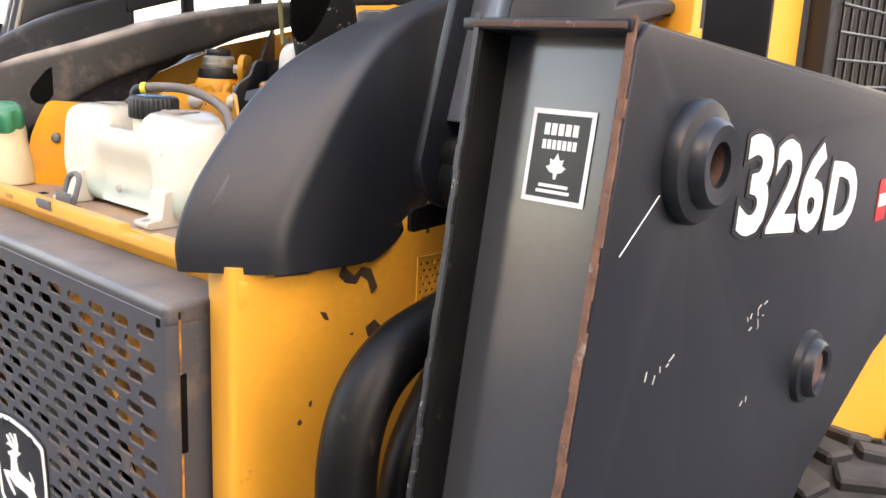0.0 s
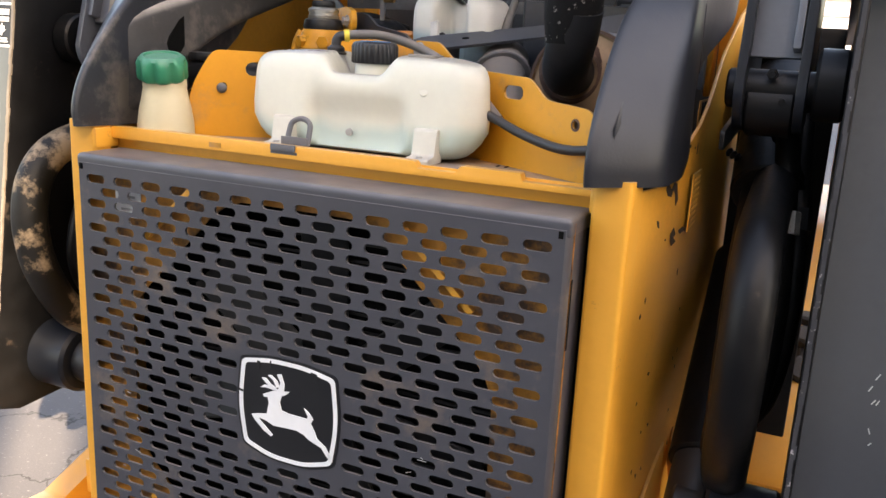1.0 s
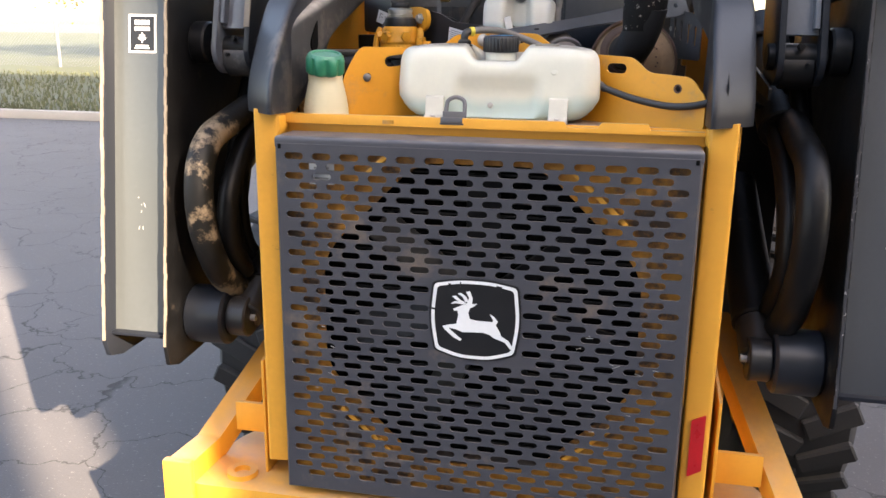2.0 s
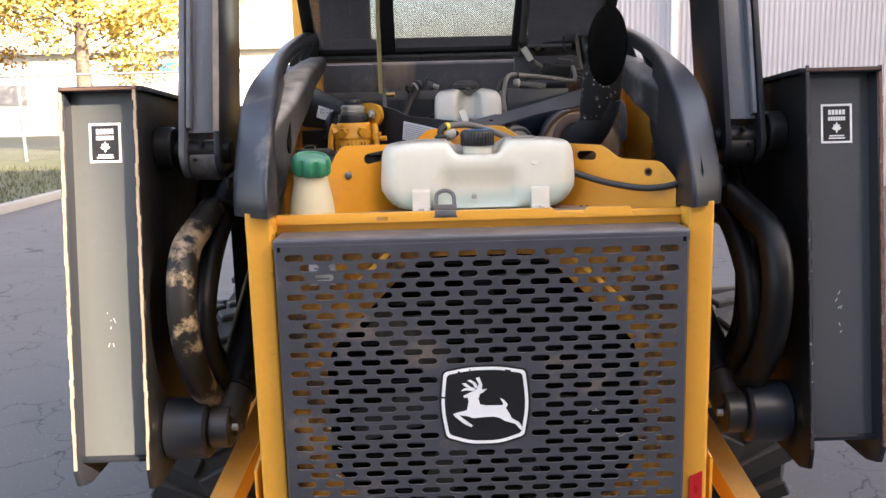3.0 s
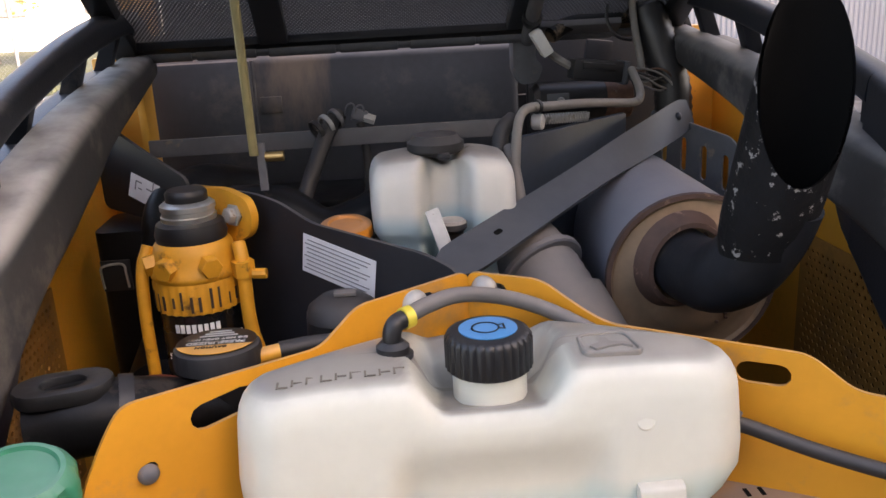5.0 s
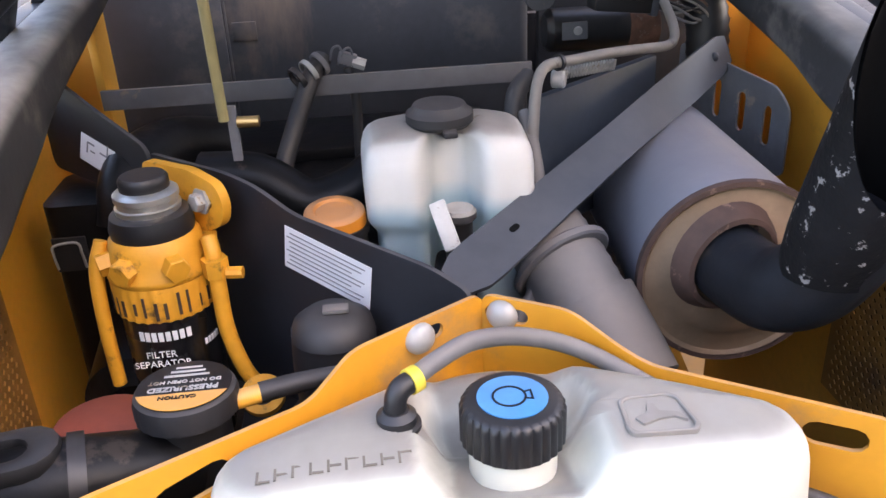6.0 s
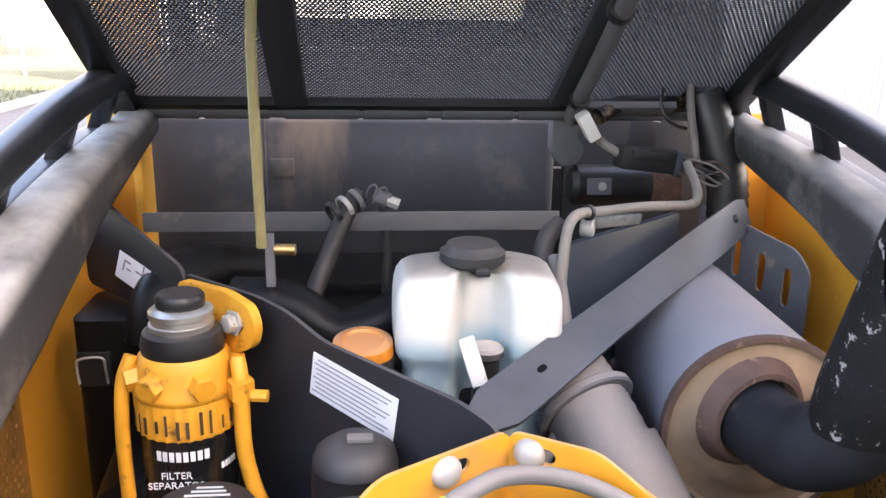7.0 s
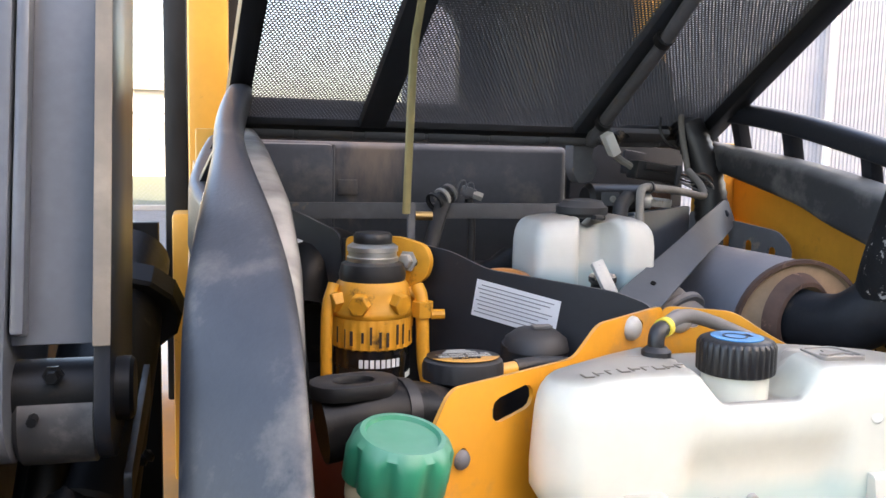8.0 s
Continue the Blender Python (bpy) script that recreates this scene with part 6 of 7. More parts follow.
join(sym, prism(stadium(-0.002, 0, 0.002, 0.010, 3), -0.0002, 0.0002, "z"))
sym.transform(sq)
part("cap_symbol", sym, INK, cap, "black line symbol", 0)
part("grommet", lathe([(0.0, 0.014), (0.009, 0.014), (0.0135, 0.010), (0.0135, 0.004), (0.0165, 0.003), (0.0165, 0.0)], 24, Matrix.Translation((-0.070, 0.174, 1.377))), BLACK, tank, "black rubber grommet")
part("elbow", sweep([(-0.070, 0.174, 1.385), (-0.070, 0.175, 1.397), (-0.066, 0.178, 1.404), (-0.058, 0.183, 1.406)], 0.0078, 10, 5), BLACK, tank, "black elbow nipple")
part("clamp", lathe([(0.0075, -0.004), (0.0092, -0.004), (0.0092, 0.004), (0.0075, 0.004)], 16, aim((-0.057, 0.184, 1.406), (-0.045, 0.192, 1.407))), YELLOW_TAPE, tank, "yellow spring clamp")
part("overflow_hose", sweep([(-0.060, 0.182, 1.406), (-0.04, 0.199, 1.409), (-0.01, 0.222, 1.408), (0.03, 0.238, 1.397), (0.07, 0.240, 1.381), (0.11, 0.222, 1.362), (0.17, 0.186, 1.332), (0.215, 0.160, 1.300)], 0.0070, 12, 8), GREY_HOSE, tank, "grey rubber overflow hose")
part("drain_hose", sweep([(0.190, 0.140, 1.312), (0.216, 0.142, 1.302), (0.27, 0.116, 1.286), (0.33, 0.082, 1.277), (0.375, 0.066, 1.280), (0.412, 0.060, 1.290)], 0.0066, 12, 8), RUBBER, tank, "grey rubber hose")
for x in (-0.114, 0.129):
    b = prism(rounded([(0.070, 1.235), (0.070, 1.243), (0.091, 1.246), (0.097, 1.282), (0.113, 1.284), (0.116, 1.235)], 0.004), x - 0.018, x + 0.018, "x", bev=0.002)
    tab = part("mounting_tab", b, TAB_PLASTIC, tank, "white moulded mounting tab")
    bolt("tab_screw", (x, 0.079, 1.2435), (x, 0.079, 1.2465), 0.005, ZINC, tab)
bx, by = 0.100, 0.151
shield = [(bx - 0.024, by - 0.014), (bx - 0.021, by - 0.019), (bx + 0.020, by - 0.021), (bx + 0.024, by - 0.016), (bx + 0.020, by + 0.016), (bx + 0.014, by + 0.021), (bx - 0.016, by + 0.021), (bx - 0.022, by + 0.016)]
badge = part("moulded_badge", prism(rounded(shield, 0.004), 1.374, 1.3846, "z", holes=[rounded([(bx + (x - bx) * 0.88, by + (y - by) * 0.88) for x, y in shield], 0.004)], bev=0.0006, seg=1), BADGE_PLASTIC, tank, "raised moulded badge rim")
part("badge_figure", prism(rounded([(bx - 0.016, by - 0.003), (bx - 0.006, by + 0.002), (bx - 0.004, by + 0.010), (bx + 0.001, by + 0.010), (bx + 0.002, by + 0.002), (bx + 0.014, by - 0.001), (bx + 0.018, by - 0.010), (bx + 0.010, by - 0.005), (bx, by - 0.006), (bx - 0.012, by - 0.010)], 0.0015), 1.376, 1.3842, "z", bev=0.0005, seg=1), BADGE_PLASTIC, badge, "plain raised shape")
for k in range(9):
    mx = -0.162 + 0.0111 * (k + 0.5)
    mz = float(np.interp(mx, (-0.16, -0.135, -0.112, -0.065), (1.3774, 1.3797, 1.3811, 1.3815))) + 0.0004
    for ox, oy, w_, h_ in ((-0.003, 0, 0.0016, 0.011), (0.0015, (k % 3 - 1) * 0.0042, 0.0070, 0.0018)):
        bars("moulded_mark", [(mx + 0.112 + ox, oy, w_, h_)], plane_pose((-0.112, 0.136, mz), (1, 0.02, 0), (0, 1, 0)), GRIME, tank, "grimy moulded mark")
part("nub", lathe([(0.006, 0), (0.005, 0.004), (0, 0.005)], 12, pose(-0.005, 0.112, 1.266, 90, 0, 0)), ZINC, tank)
part("moulded_dimple", lathe([(0.009, 0), (0.007, 0.002), (0, 0.0025)], 14, pose(0.118, 0.110, 1.335, 75, 0, 0)), TANK, tank, "moulded dimple")
loop = thing("hasp", (-0.066, 0.06, 1.234), "bent steel hasp loop on the shelf edge", "hasp")
part("hasp_plate", box((0.046, 0.003, 0.022), (-0.066, 0.0565, 1.2465), bev=0.0012), DUSTY_STEEL, loop, "flat steel hasp plate")
part("loop_rod", sweep([(-0.084, 0.060, 1.236), (-0.084, 0.069, 1.262), (-0.081, 0.074, 1.277), (-0.066, 0.076, 1.283), (-0.051, 0.074, 1.277), (-0.048, 0.069, 1.262), (-0.048, 0.060, 1.236)], 0.0042, 8, 6), DUSTY_STEEL, loop, "bent steel rod")
part("base_plate", box((0.046, 0.042, 0.004), (-0.066, 0.050, 1.2365), bev=0.001), DUSTY_STEEL, loop, "steel base plate")
part("plate_front", box((0.042, 0.004, 0.010), (-0.066, 0.0275, 1.2440), bev=0.001), DUSTY_STEEL, loop)

# ---- hydraulic filler ----
fill = thing("hydraulic_filler", (-0.338, 0.085, 1.20), "cream filler neck with a green lobed screw cap", "filler cap")
part("neck", lathe([(0, 0.031), (0.045, 0.031), (0.0445, 0.048), (0.041, 0.072), (0.0365, 0.092), (0.034, 0.105), (0.0345, 0.108), (0.0345, 0.112), (0.033, 0.125), (0, 0.125)], 32, Matrix.Translation((-0.334, 0.082, 1.205))), CREAM, fill, "cream plastic neck")
gm = Matrix.Translation((-0.333, 0.077, 1.323)) @ Euler((radians(10), radians(6), 0)).to_matrix().to_4x4()
part("cap", lathe([(0, 0.037), (0.026, 0.037), (0.0275, 0.040), (0.031, 0.040), (0.036, 0.035), (0.0395, 0.028), (0.0395, 0.005), (0.037, 0.002), (0.034, 0.0), (0, 0)], 96, gm, 8, 0.12, 0.0, 0.034), GREEN, fill, "green lobed cap")

# ---- fuel filter ----
ff = thing("fuel_filter", (-0.285, 0.452, 1.22), "fuel filter with a yellow cast head and a black can", "fuel filter")
FX, FY = -0.285, 0.452
fl = lambda prof, seg=32, **k: lathe(prof, seg, Matrix.Translation((FX, FY, 0)), **k)
def round_bars(rows, r, cz):
    """Print that follows the can's curve: (angle, height, width, tall)."""
    b = bmesh.new()
    for ang, z, w, h in rows:
        c = box((w, 0.0008, h), (0, -r - 0.0003, 0), bev=0)
        c.transform(Matrix.Translation((FX, FY, z)) @ Matrix.Rotation(radians(ang), 4, "Z"))
        join(b, c)
    return b


can = part("can", fl([(0, 1.185), (0.038, 1.185), (0.0445, 1.195), (0.0445, 1.347), (0, 1.347)]), CAN_BLACK, ff, "glossy black can")
part("clamp_ring", fl([(0.0445, 1.343), (0.0475, 1.345), (0.0485, 1.376), (0.046, 1.381), (0, 1.381)], 84, lobes=28, lobe=0.065, lobe_from=1.342, lobe_to=1.3765), YELLOW_CAST, ff, "ribbed yellow clamp ring")
head = part("head", fl([(0, 1.379), (0.047, 1.379), (0.0490, 1.382), (0.0490, 1.386), (0.0465, 1.390), (0.0440, 1.404), (0.0425, 1.414), (0.038, 1.420), (0, 1.420)]), YELLOW_CAST, ff, "yellow cast head")
for a in (-160, -118, -60, 10):
    c, s = math.cos(radians(a)), math.sin(radians(a))
    part("port_plug", rod((FX + 0.034 * c, FY + 0.034 * s, 1.399), (FX + 0.0545 * c, FY + 0.0545 * s, 1.396), 0.0122, 6, 0.001), YELLOW_CAST, head, "hex port plug", 20)
rr = random.Random(3)
for k in range(11):
    part("ring_gap", round_bars([(-62 + 12.4 * k + rr.uniform(-3, 3), 1.360 + rr.uniform(-0.003, 0.003), rr.uniform(0.0012, 0.0036), rr.uniform(0.010, 0.024))], 0.0482, 0), CHIP, ff, "dark grimy gap between the ribs", 0)
part("primer_boot", fl([(0.038, 1.418), (0.039, 1.426), (0.036, 1.438), (0.030, 1.441), (0, 1.441)]), BLACK, ff, "black rubber boot")
part("primer_knob", fl([(0.0, 1.438), (0.029, 1.438), (0.030, 1.446), (0.028, 1.447), (0.028, 1.452), (0.0295, 1.453), (0.0295, 1.458), (0.024, 1.462), (0, 1.462)]), ALUMINIUM, ff, "stepped aluminium primer knob")
part("primer_cap", fl([(0, 1.460), (0.021, 1.460), (0.0225, 1.462), (0.0225, 1.471), (0.020, 1.474), (0, 1.4745)], 24), BLACK, ff, "black push cap")
ear = prism(rounded([(-0.030, 1.412), (-0.030, 1.462), (0.045, 1.466), (0.082, 1.458), (0.090, 1.440), (0.084, 1.418), (0.052, 1.402), (0.010, 1.396)], [0.004, 0.01, 0.01, 0.014, 0.012, 0.014, 0.012, 0.006]), -0.005, 0.005, "y", holes=[stadium(0.060, 1.438, 0.026, 0.012, 5, -8)], bev=0.0018)
ear.transform(Matrix.Translation((-0.279, 0.512, 0)) @ Matrix.Rotation(math.atan2(-0.687, 0.726), 4, "Z"))
part("mount_ear", ear, YELLOW_CAST, ff, "upright yellow mounting ear")
bolt("ear_bolt", (-0.2395, 0.467, 1.438), (-0.2470, 0.459, 1.439), 0.009, ZINC, ff, False, "plated bolt")
part("drain_tube", sweep([(-0.234, 0.440, 1.412), (-0.231, 0.432, 1.400), (-0.230, 0.428, 1.37), (-0.228, 0.424, 1.32), (-0.216, 0.420, 1.275), (-0.20, 0.42, 1.25)], 0.0078, 12, 8), YELLOW_CAST, ff, "yellow painted tube")
part("tube_nut", rod((-0.230, 0.429, 1.378), (-0.230, 0.4285, 1.396), 0.0125, 6), YELLOW_CAST, ff, "", 20)
part("bleed_screw", rod((-0.220, 0.426, 1.381), (-0.205, 0.424, 1.381), 0.006, 8), YELLOW_CAST, ff)
part("left_tube", sweep([(-0.331, 0.444, 1.416), (-0.339, 0.436, 1.39), (-0.341, 0.430, 1.34), (-0.340, 0.428, 1.27)], 0.0068, 12, 8), YELLOW_CAST, ff, "yellow painted tube")
part("drain_ring", lathe([(0.012, -0.004), (0.021, -0.004), (0.021, 0.004), (0.012, 0.004), (0.012, -0.004)], 20, pose(-0.200, 0.395, 1.262, 30, 0, 0)), YELLOW_CAST, ff, "yellow drain ring")


for k in range(8):
    part("can_mark", round_bars([(-26 + 8.2 * k, 1.329, 0.0045, 0.0095)], 0.0445, 0), WHITE_DECAL, can, "white print", 0)
for k in range(5):
    part("can_code", round_bars([(52 + 5.5 * k, 1.311, 0.003, 0.006)], 0.0445, 0), WHITE_DECAL, can, "white print", 0)
for txt, z in (("FILTER", 1.310), ("SEPARATOR", 1.300)):
    words("can_text", txt, 0.0098, plane_pose((FX - 0.004, FY - 0.0449, z), (1, 0, 0), (0, 0, 1)), WHITE_DECAL, can, "small white words", 0.0003)
part("can_mark", round_bars([(-6, 1.283, 0.008, 0.010)], 0.0445, 0), PRINT, can, "small grey symbol", 0)

ff.location += Vector((0.007, 0.007, -0.006))

# ---- radiator cap, hoses and oil parts round the filter ----
rc = thing("radiator_cap", (-0.226, 0.262, 1.30), "black radiator cap with a yellow and black warning label", "radiator cap")
RCM = Matrix.Translation((-0.226, 0.262, 1.345)) @ Euler((radians(-3), 0, 0)).to_matrix().to_4x4()
part("filler_neck", lathe([(0, -0.06), (0.030, -0.06), (0.030, 0.0), (0, 0)], 24, RCM), BLACK, rc, "black filler neck")
rcap = part("cap", lathe([(0, 0.022), (0.034, 0.022), (0.038, 0.019), (0.0395, 0.014), (0.0395, 0.002), (0.036, 0.0), (0, 0)], 72, RCM, 24, 0.03, 0.002, 0.015), RUBBER, rc, "black ribbed cap")
disc = [(0.0355 * math.cos(radians(a)), 0.0355 * math.sin(radians(a))) for a in range(0, 360, 10)]
lab = prism(disc, 0.0222, 0.0228, "z")
lab.transform(RCM)
part("label_black", lab, INK, rcap, "black label", 0)
seg_ = [(x, y) for x, y in ((0.0355 * math.cos(radians(a)), 0.0355 * math.sin(radians(a))) for a in range(200, 341, 7))]
lab = prism(seg_, 0.0229, 0.0234, "z")
lab.transform(RCM)
part("label_yellow", lab, YELLOW, rcap, "yellow caution band", 0)
flip = RCM @ Matrix.Rotation(radians(180), 4, "Z")
words("label_text", "PRESSURIZED", 0.0088, flip @ Matrix.Translation((0, 0.0055, 0.0234)), TAG_WHITE, rcap, "white words", 0.0003, 0.0002)
words("label_text", "DO NOT OPEN HOT", 0.0058, flip @ Matrix.Translation((0, -0.0045, 0.0234)), TAG_WHITE, rcap, "white words", 0.0003, 0.0001)
bars("label_print", [(0, -0.013, 0.034, 0.0025), (0, -0.019, 0.026, 0.0025), (0, -0.025, 0.020, 0.002)], flip @ Matrix.Translation((0, 0, 0.0234)), TAG_WHITE, rcap)
words("label_text", "CAUTION", 0.0062, flip @ Matrix.Translation((0.002, 0.0185, 0.0240)), INK, rcap, "black word", 0.0003, 0.0001)
part("overflow_nipple", rod((-0.190, 0.262, 1.350), (-0.170, 0.266, 1.352), 0.0075, 12), YELLOW, rc, "yellow clamp")
part("overflow_hose", sweep([(-0.172, 0.266, 1.352), (-0.14, 0.275, 1.352), (-0.10, 0.29, 1.345), (-0.06, 0.31, 1.33)], 0.0085, 10, 6), RUBBER, rc, "black hose")

hs = thing("coolant_hose", (-0.12, 0.36, 1.15), "thick black rubber coolant hoses with clamps", "hose")
part("upper_hose", sweep([(-0.116, 0.352, 1.352), (-0.118, 0.356, 1.32), (-0.12, 0.37, 1.26), (-0.14, 0.42, 1.20)], 0.037, 20, 6), RUBBER, hs, "thick black hose")
part("hose_dome", lathe([(0.037, 0), (0.034, 0.012), (0.022, 0.021), (0, 0.024)], 24, Matrix.Translation((-0.116, 0.350, 1.350))), RUBBER, hs, "rounded hose end")
part("hose_tab", box((0.022, 0.012, 0.004), (-0.112, 0.345, 1.375), bev=0.001), GREY_HOSE, hs)
part("lower_hose", sweep([(-0.37, 0.205, 1.325), (-0.32, 0.21, 1.33), (-0.27, 0.225, 1.32), (-0.235, 0.25, 1.30)], 0.032, 18, 6), GREASY, hs, "thick black hose")
part("hose_clamp", lathe([(0.0325, -0.006), (0.0345, -0.006), (0.0345, 0.006), (0.0325, 0.006)], 24, aim((-0.30, 0.216, 1.327), (-0.27, 0.225, 1.322))), BLACK, hs, "black hose clamp")
part("oval_flange", prism(stadium(-0.342, 0.206, 0.080, 0.050, 8, 12), 1.352, 1.366, "z", holes=[stadium(-0.342, 0.206, 0.036, 0.024, 8, 12)], bev=0.004), BLACK, hs, "black oval flange")
part("downward_hose", sweep([(-0.30, 0.23, 1.30), (-0.28, 0.30, 1.26), (-0.29, 0.36, 1.18)], 0.03, 16, 6), RUBBER, hs)
red = thing("oil_filter", (-0.315, 0.335, 1.15), "red-brown painted oil filter can low in the bay", "oil filter")
part("can", lathe([(0, 0), (0.045, 0), (0.048, 0.01), (0.048, 0.125), (0.042, 0.137), (0.030, 0.141), (0, 0.141)], 28, Matrix.Translation((-0.318, 0.332, 1.155))), RED_BROWN, red, "red-brown can")
oil = thing("oil_filler", (-0.118, 0.490, 1.33), "black oil filler neck with a dusty orange cap", "filler cap")
part("neck", lathe([(0, 0), (0.030, 0), (0.030, 0.062), (0.0325, 0.064), (0.0325, 0.072), (0, 0.072)], 28, Matrix.Translation((-0.110, 0.468, 1.328))), BLACK, oil, "black neck")
part("cap", lathe([(0, 0.016), (0.018, 0.016), (0.020, 0.0185), (0.0255, 0.0185), (0.029, 0.016), (0.030, 0.012), (0.030, 0.0), (0, 0)], 36, Matrix.Translation((-0.110, 0.468, 1.398)) @ Euler((radians(8), 0, 0)).to_matrix().to_4x4()), ORANGE_CAP, oil, "dusty orange cap")
part("collar_tag", box((0.018, 0.003, 0.008), (-0.092, 0.439, 1.371), (0, 0, 15), 0.001), YELLOW, oil, "yellow tag")

# ---- washer bottle ----
wb = thing("washer_bottle", (0.0, 0.50, 1.22), "milky washer bottle half full of blue fluid with a black cap", "bottle")


def bottle():
    """A two-lobed blow-moulded bottle, broad at the shoulders and waisted below them."""
    plan = dense(rounded([(-0.088, 0.452), (-0.034, 0.444), (-0.018, 0.490), (0.016, 0.490), (0.030, 0.444), (0.080, 0.450), (0.086, 0.545), (0.020, 0.556), (0.0, 0.540), (-0.022, 0.556), (-0.090, 0.548)],
                         [0.016, 0.014, 0.008, 0.008, 0.014, 0.016, 0.018, 0.012, 0.012, 0.012, 0.018], 5), 0.006)
    levels = ((1.20, 0.012), (1.33, 0.011), (1.386, 0.0105), (1.396, 0.008), (1.403, 0.0030), (1.409, 0.0), (1.430, -0.0005), (1.455, 0.0), (1.468, 0.0012), (1.477, 0.0035), (1.484, 0.008), (1.488, 0.014), (1.490, 0.024), (1.491, 0.045))
    c = Vector((-0.003, 0.500))
    b = bmesh.new()
    rows = []
    for z, inset in levels:
        ring_ = []
        for p in plan:
            d = p - c
            q = c + Vector((d.x * (1 - inset / 0.088), d.y * (1 - inset / 0.054)))
            up = ease(1.44, 1.485, z)
            groove = max(0.0, 1 - abs(q.x) / 0.034)
            zz = z - 0.017 * up * groove * groove * (3 - 2 * groove) - 0.007 * up * ease(0.03, 0.09, abs(q.x)) * (1 if q.x > 0 else 0.5)
            ring_.append(b.verts.new((q.x, q.y, zz)))
        rows.append(ring_)
    n = len(plan)
    for p, q in zip(rows, rows[1:]):
        for i in range(n):
            b.faces.new((p[i], p[(i + 1) % n], q[(i + 1) % n], q[i]))
    b.faces.new(rows[0])
    b.faces.new(rows[-1])
    return b


part("bottle_body", bottle(), BOTTLE, wb, "milky two-lobed body", 60)
wc = part("cap", lathe([(0, 0.020), (0.012, 0.022), (0.026, 0.020), (0.030, 0.014), (0.034, 0.012), (0.034, 0.004), (0.030, 0.0), (0, 0)], 32, Matrix.Translation((-0.008, 0.498, 1.488))), RUBBER, wb, "black snap cap")
part("cap_hinge", box((0.014, 0.016, 0.006), (-0.002, 0.462, 1.489), bev=0.002), RUBBER, wc, "cap tab")
part("pump", rod((0.002, 0.452, 1.415), (0.002, 0.452, 1.330), 0.014, 14, 0.003), BLACK, wb, "black washer pump")
part("pump_wire", sweep([(-0.004, 0.442, 1.412), (-0.012, 0.436, 1.420), (-0.020, 0.432, 1.416)], 0.0028, 6, 5), BLACK, wb, "short black lead")
part("pump_collar", rod((0.002, 0.450, 1.408), (0.002, 0.450, 1.420), 0.018, 16, 0.003), DIRTY_PLASTIC, wb, "grimy pump collar")
part("plug_tag", box((0.016, 0.009, 0.046), (-0.016, 0.411, 1.420), (-30, -18, 0), 0.002), TAG_WHITE, wb, "grimy white plug tag")
part("tube", sweep([(0.055, 0.42, 1.31), (0.075, 0.43, 1.335), (0.092, 0.46, 1.38), (0.090, 0.50, 1.44), (0.088, 0.54, 1.48)], 0.008, 10, 8), GREY_HOSE, wb, "grey tube round the bottle")

wb.location += Vector((0.005, -0.008, -0.003))
wb.scale.x = 0.95

# ---- braces over the engine ----
def brace(name, a, z, prof, label, holes=()):
    t = thing(name, (a[0], a[1], 1.3), label, "bracket")
    d = Vector((z[0] - a[0], z[1] - a[1], 0))
    ln = d.length
    b = prism(rounded([(u * ln, h) for u, h in prof], 0.014, 5), -0.0025, 0.0025, "y", holes=holes, bev=0.001, seg=1)
    b.transform(Matrix.Translation((a[0], a[1], 0)) @ Matrix.Rotation(math.atan2(d.y, d.x), 4, "Z"))
    part("plate", b, SHROUD_STEEL, t, "near-black steel plate")
    return t, d.normalized(), ln


rb = thing("steel_brace", (0.2, 0.6, 1.40), "flat dark steel brace across the bay beside the muffler", "bracket")
RA0, RA1 = Vector((-0.004, 0.342, 1.398)), Vector((0.392, 0.752, 1.476))
rdir = (RA1 - RA0).normalized()
side = rdir.cross(Vector((0, 0, 1))).normalized()
up_ = side.cross(rdir)
rl = (RA1 - RA0).length


def brace_at(u):
    """Middle and width direction of the twisted brace at a share of its length: flat at the foot, on edge at the far end."""
    tilt = radians(24 + 46 * smooth_step(0.35, 1.0, u))
    return RA0 + rdir * (rl * u), side * math.cos(tilt) - up_ * math.sin(tilt)


b = bmesh.new()
rings = []
for k in range(31):
    u = -0.02 + 1.02 * k / 30
    c, w = brace_at(u)
    n_ = rdir.cross(w).normalized() * 0.0025
    hi, lo = float(np.interp(u, (-0.02, 0.02, 0.55, 0.8, 0.96, 1.0), (0.018, 0.026, 0.023, 0.026, 0.027, 0.020))), float(np.interp(u, (-0.02, 0.02, 0.5, 0.75, 0.96, 1.0), (-0.014, -0.022, -0.019, -0.020, -0.021, -0.014)))
    rings.append([b.verts.new(c + w * x + n_ * z) for x, z in ((lo, -1), (hi, -1), (hi, 1), (lo, 1))])
for p, q in zip(rings, rings[1:]):
    for i in range(4):
        b.faces.new((p[i], p[(i + 1) % 4], q[(i + 1) % 4], q[i]))
b.faces.new(rings[0])
b.faces.new(rings[-1])
bmesh.ops.recalc_face_normals(b, faces=b.faces[:])
part("plate", b, DARK_STEEL, rb, "flat dark steel plate, twisted towards its end", 30)
c, w = brace_at(0.14)
n_ = rdir.cross(w).normalized()
b = prism(stadium(0, 0, 0.013, 0.006, 6), -0.0032, 0.0032, "z")
b.transform(Matrix.Translation(c) @ Matrix((rdir, w, n_)).transposed().to_4x4())
# near-black insert painted in for the shade of an open slot
part("slot", b, SOOT_AND_SHADE, rb, "dark slot", 0)
c, w = brace_at(0.93)
n_ = rdir.cross(w).normalized() * (1 if rdir.cross(w).z > 0 else -1)
bolt("brace_bolt", c + n_ * 0.0024, c + n_ * 0.010, 0.0060, DARK_STEEL, rb, True, "domed dark bolt head")
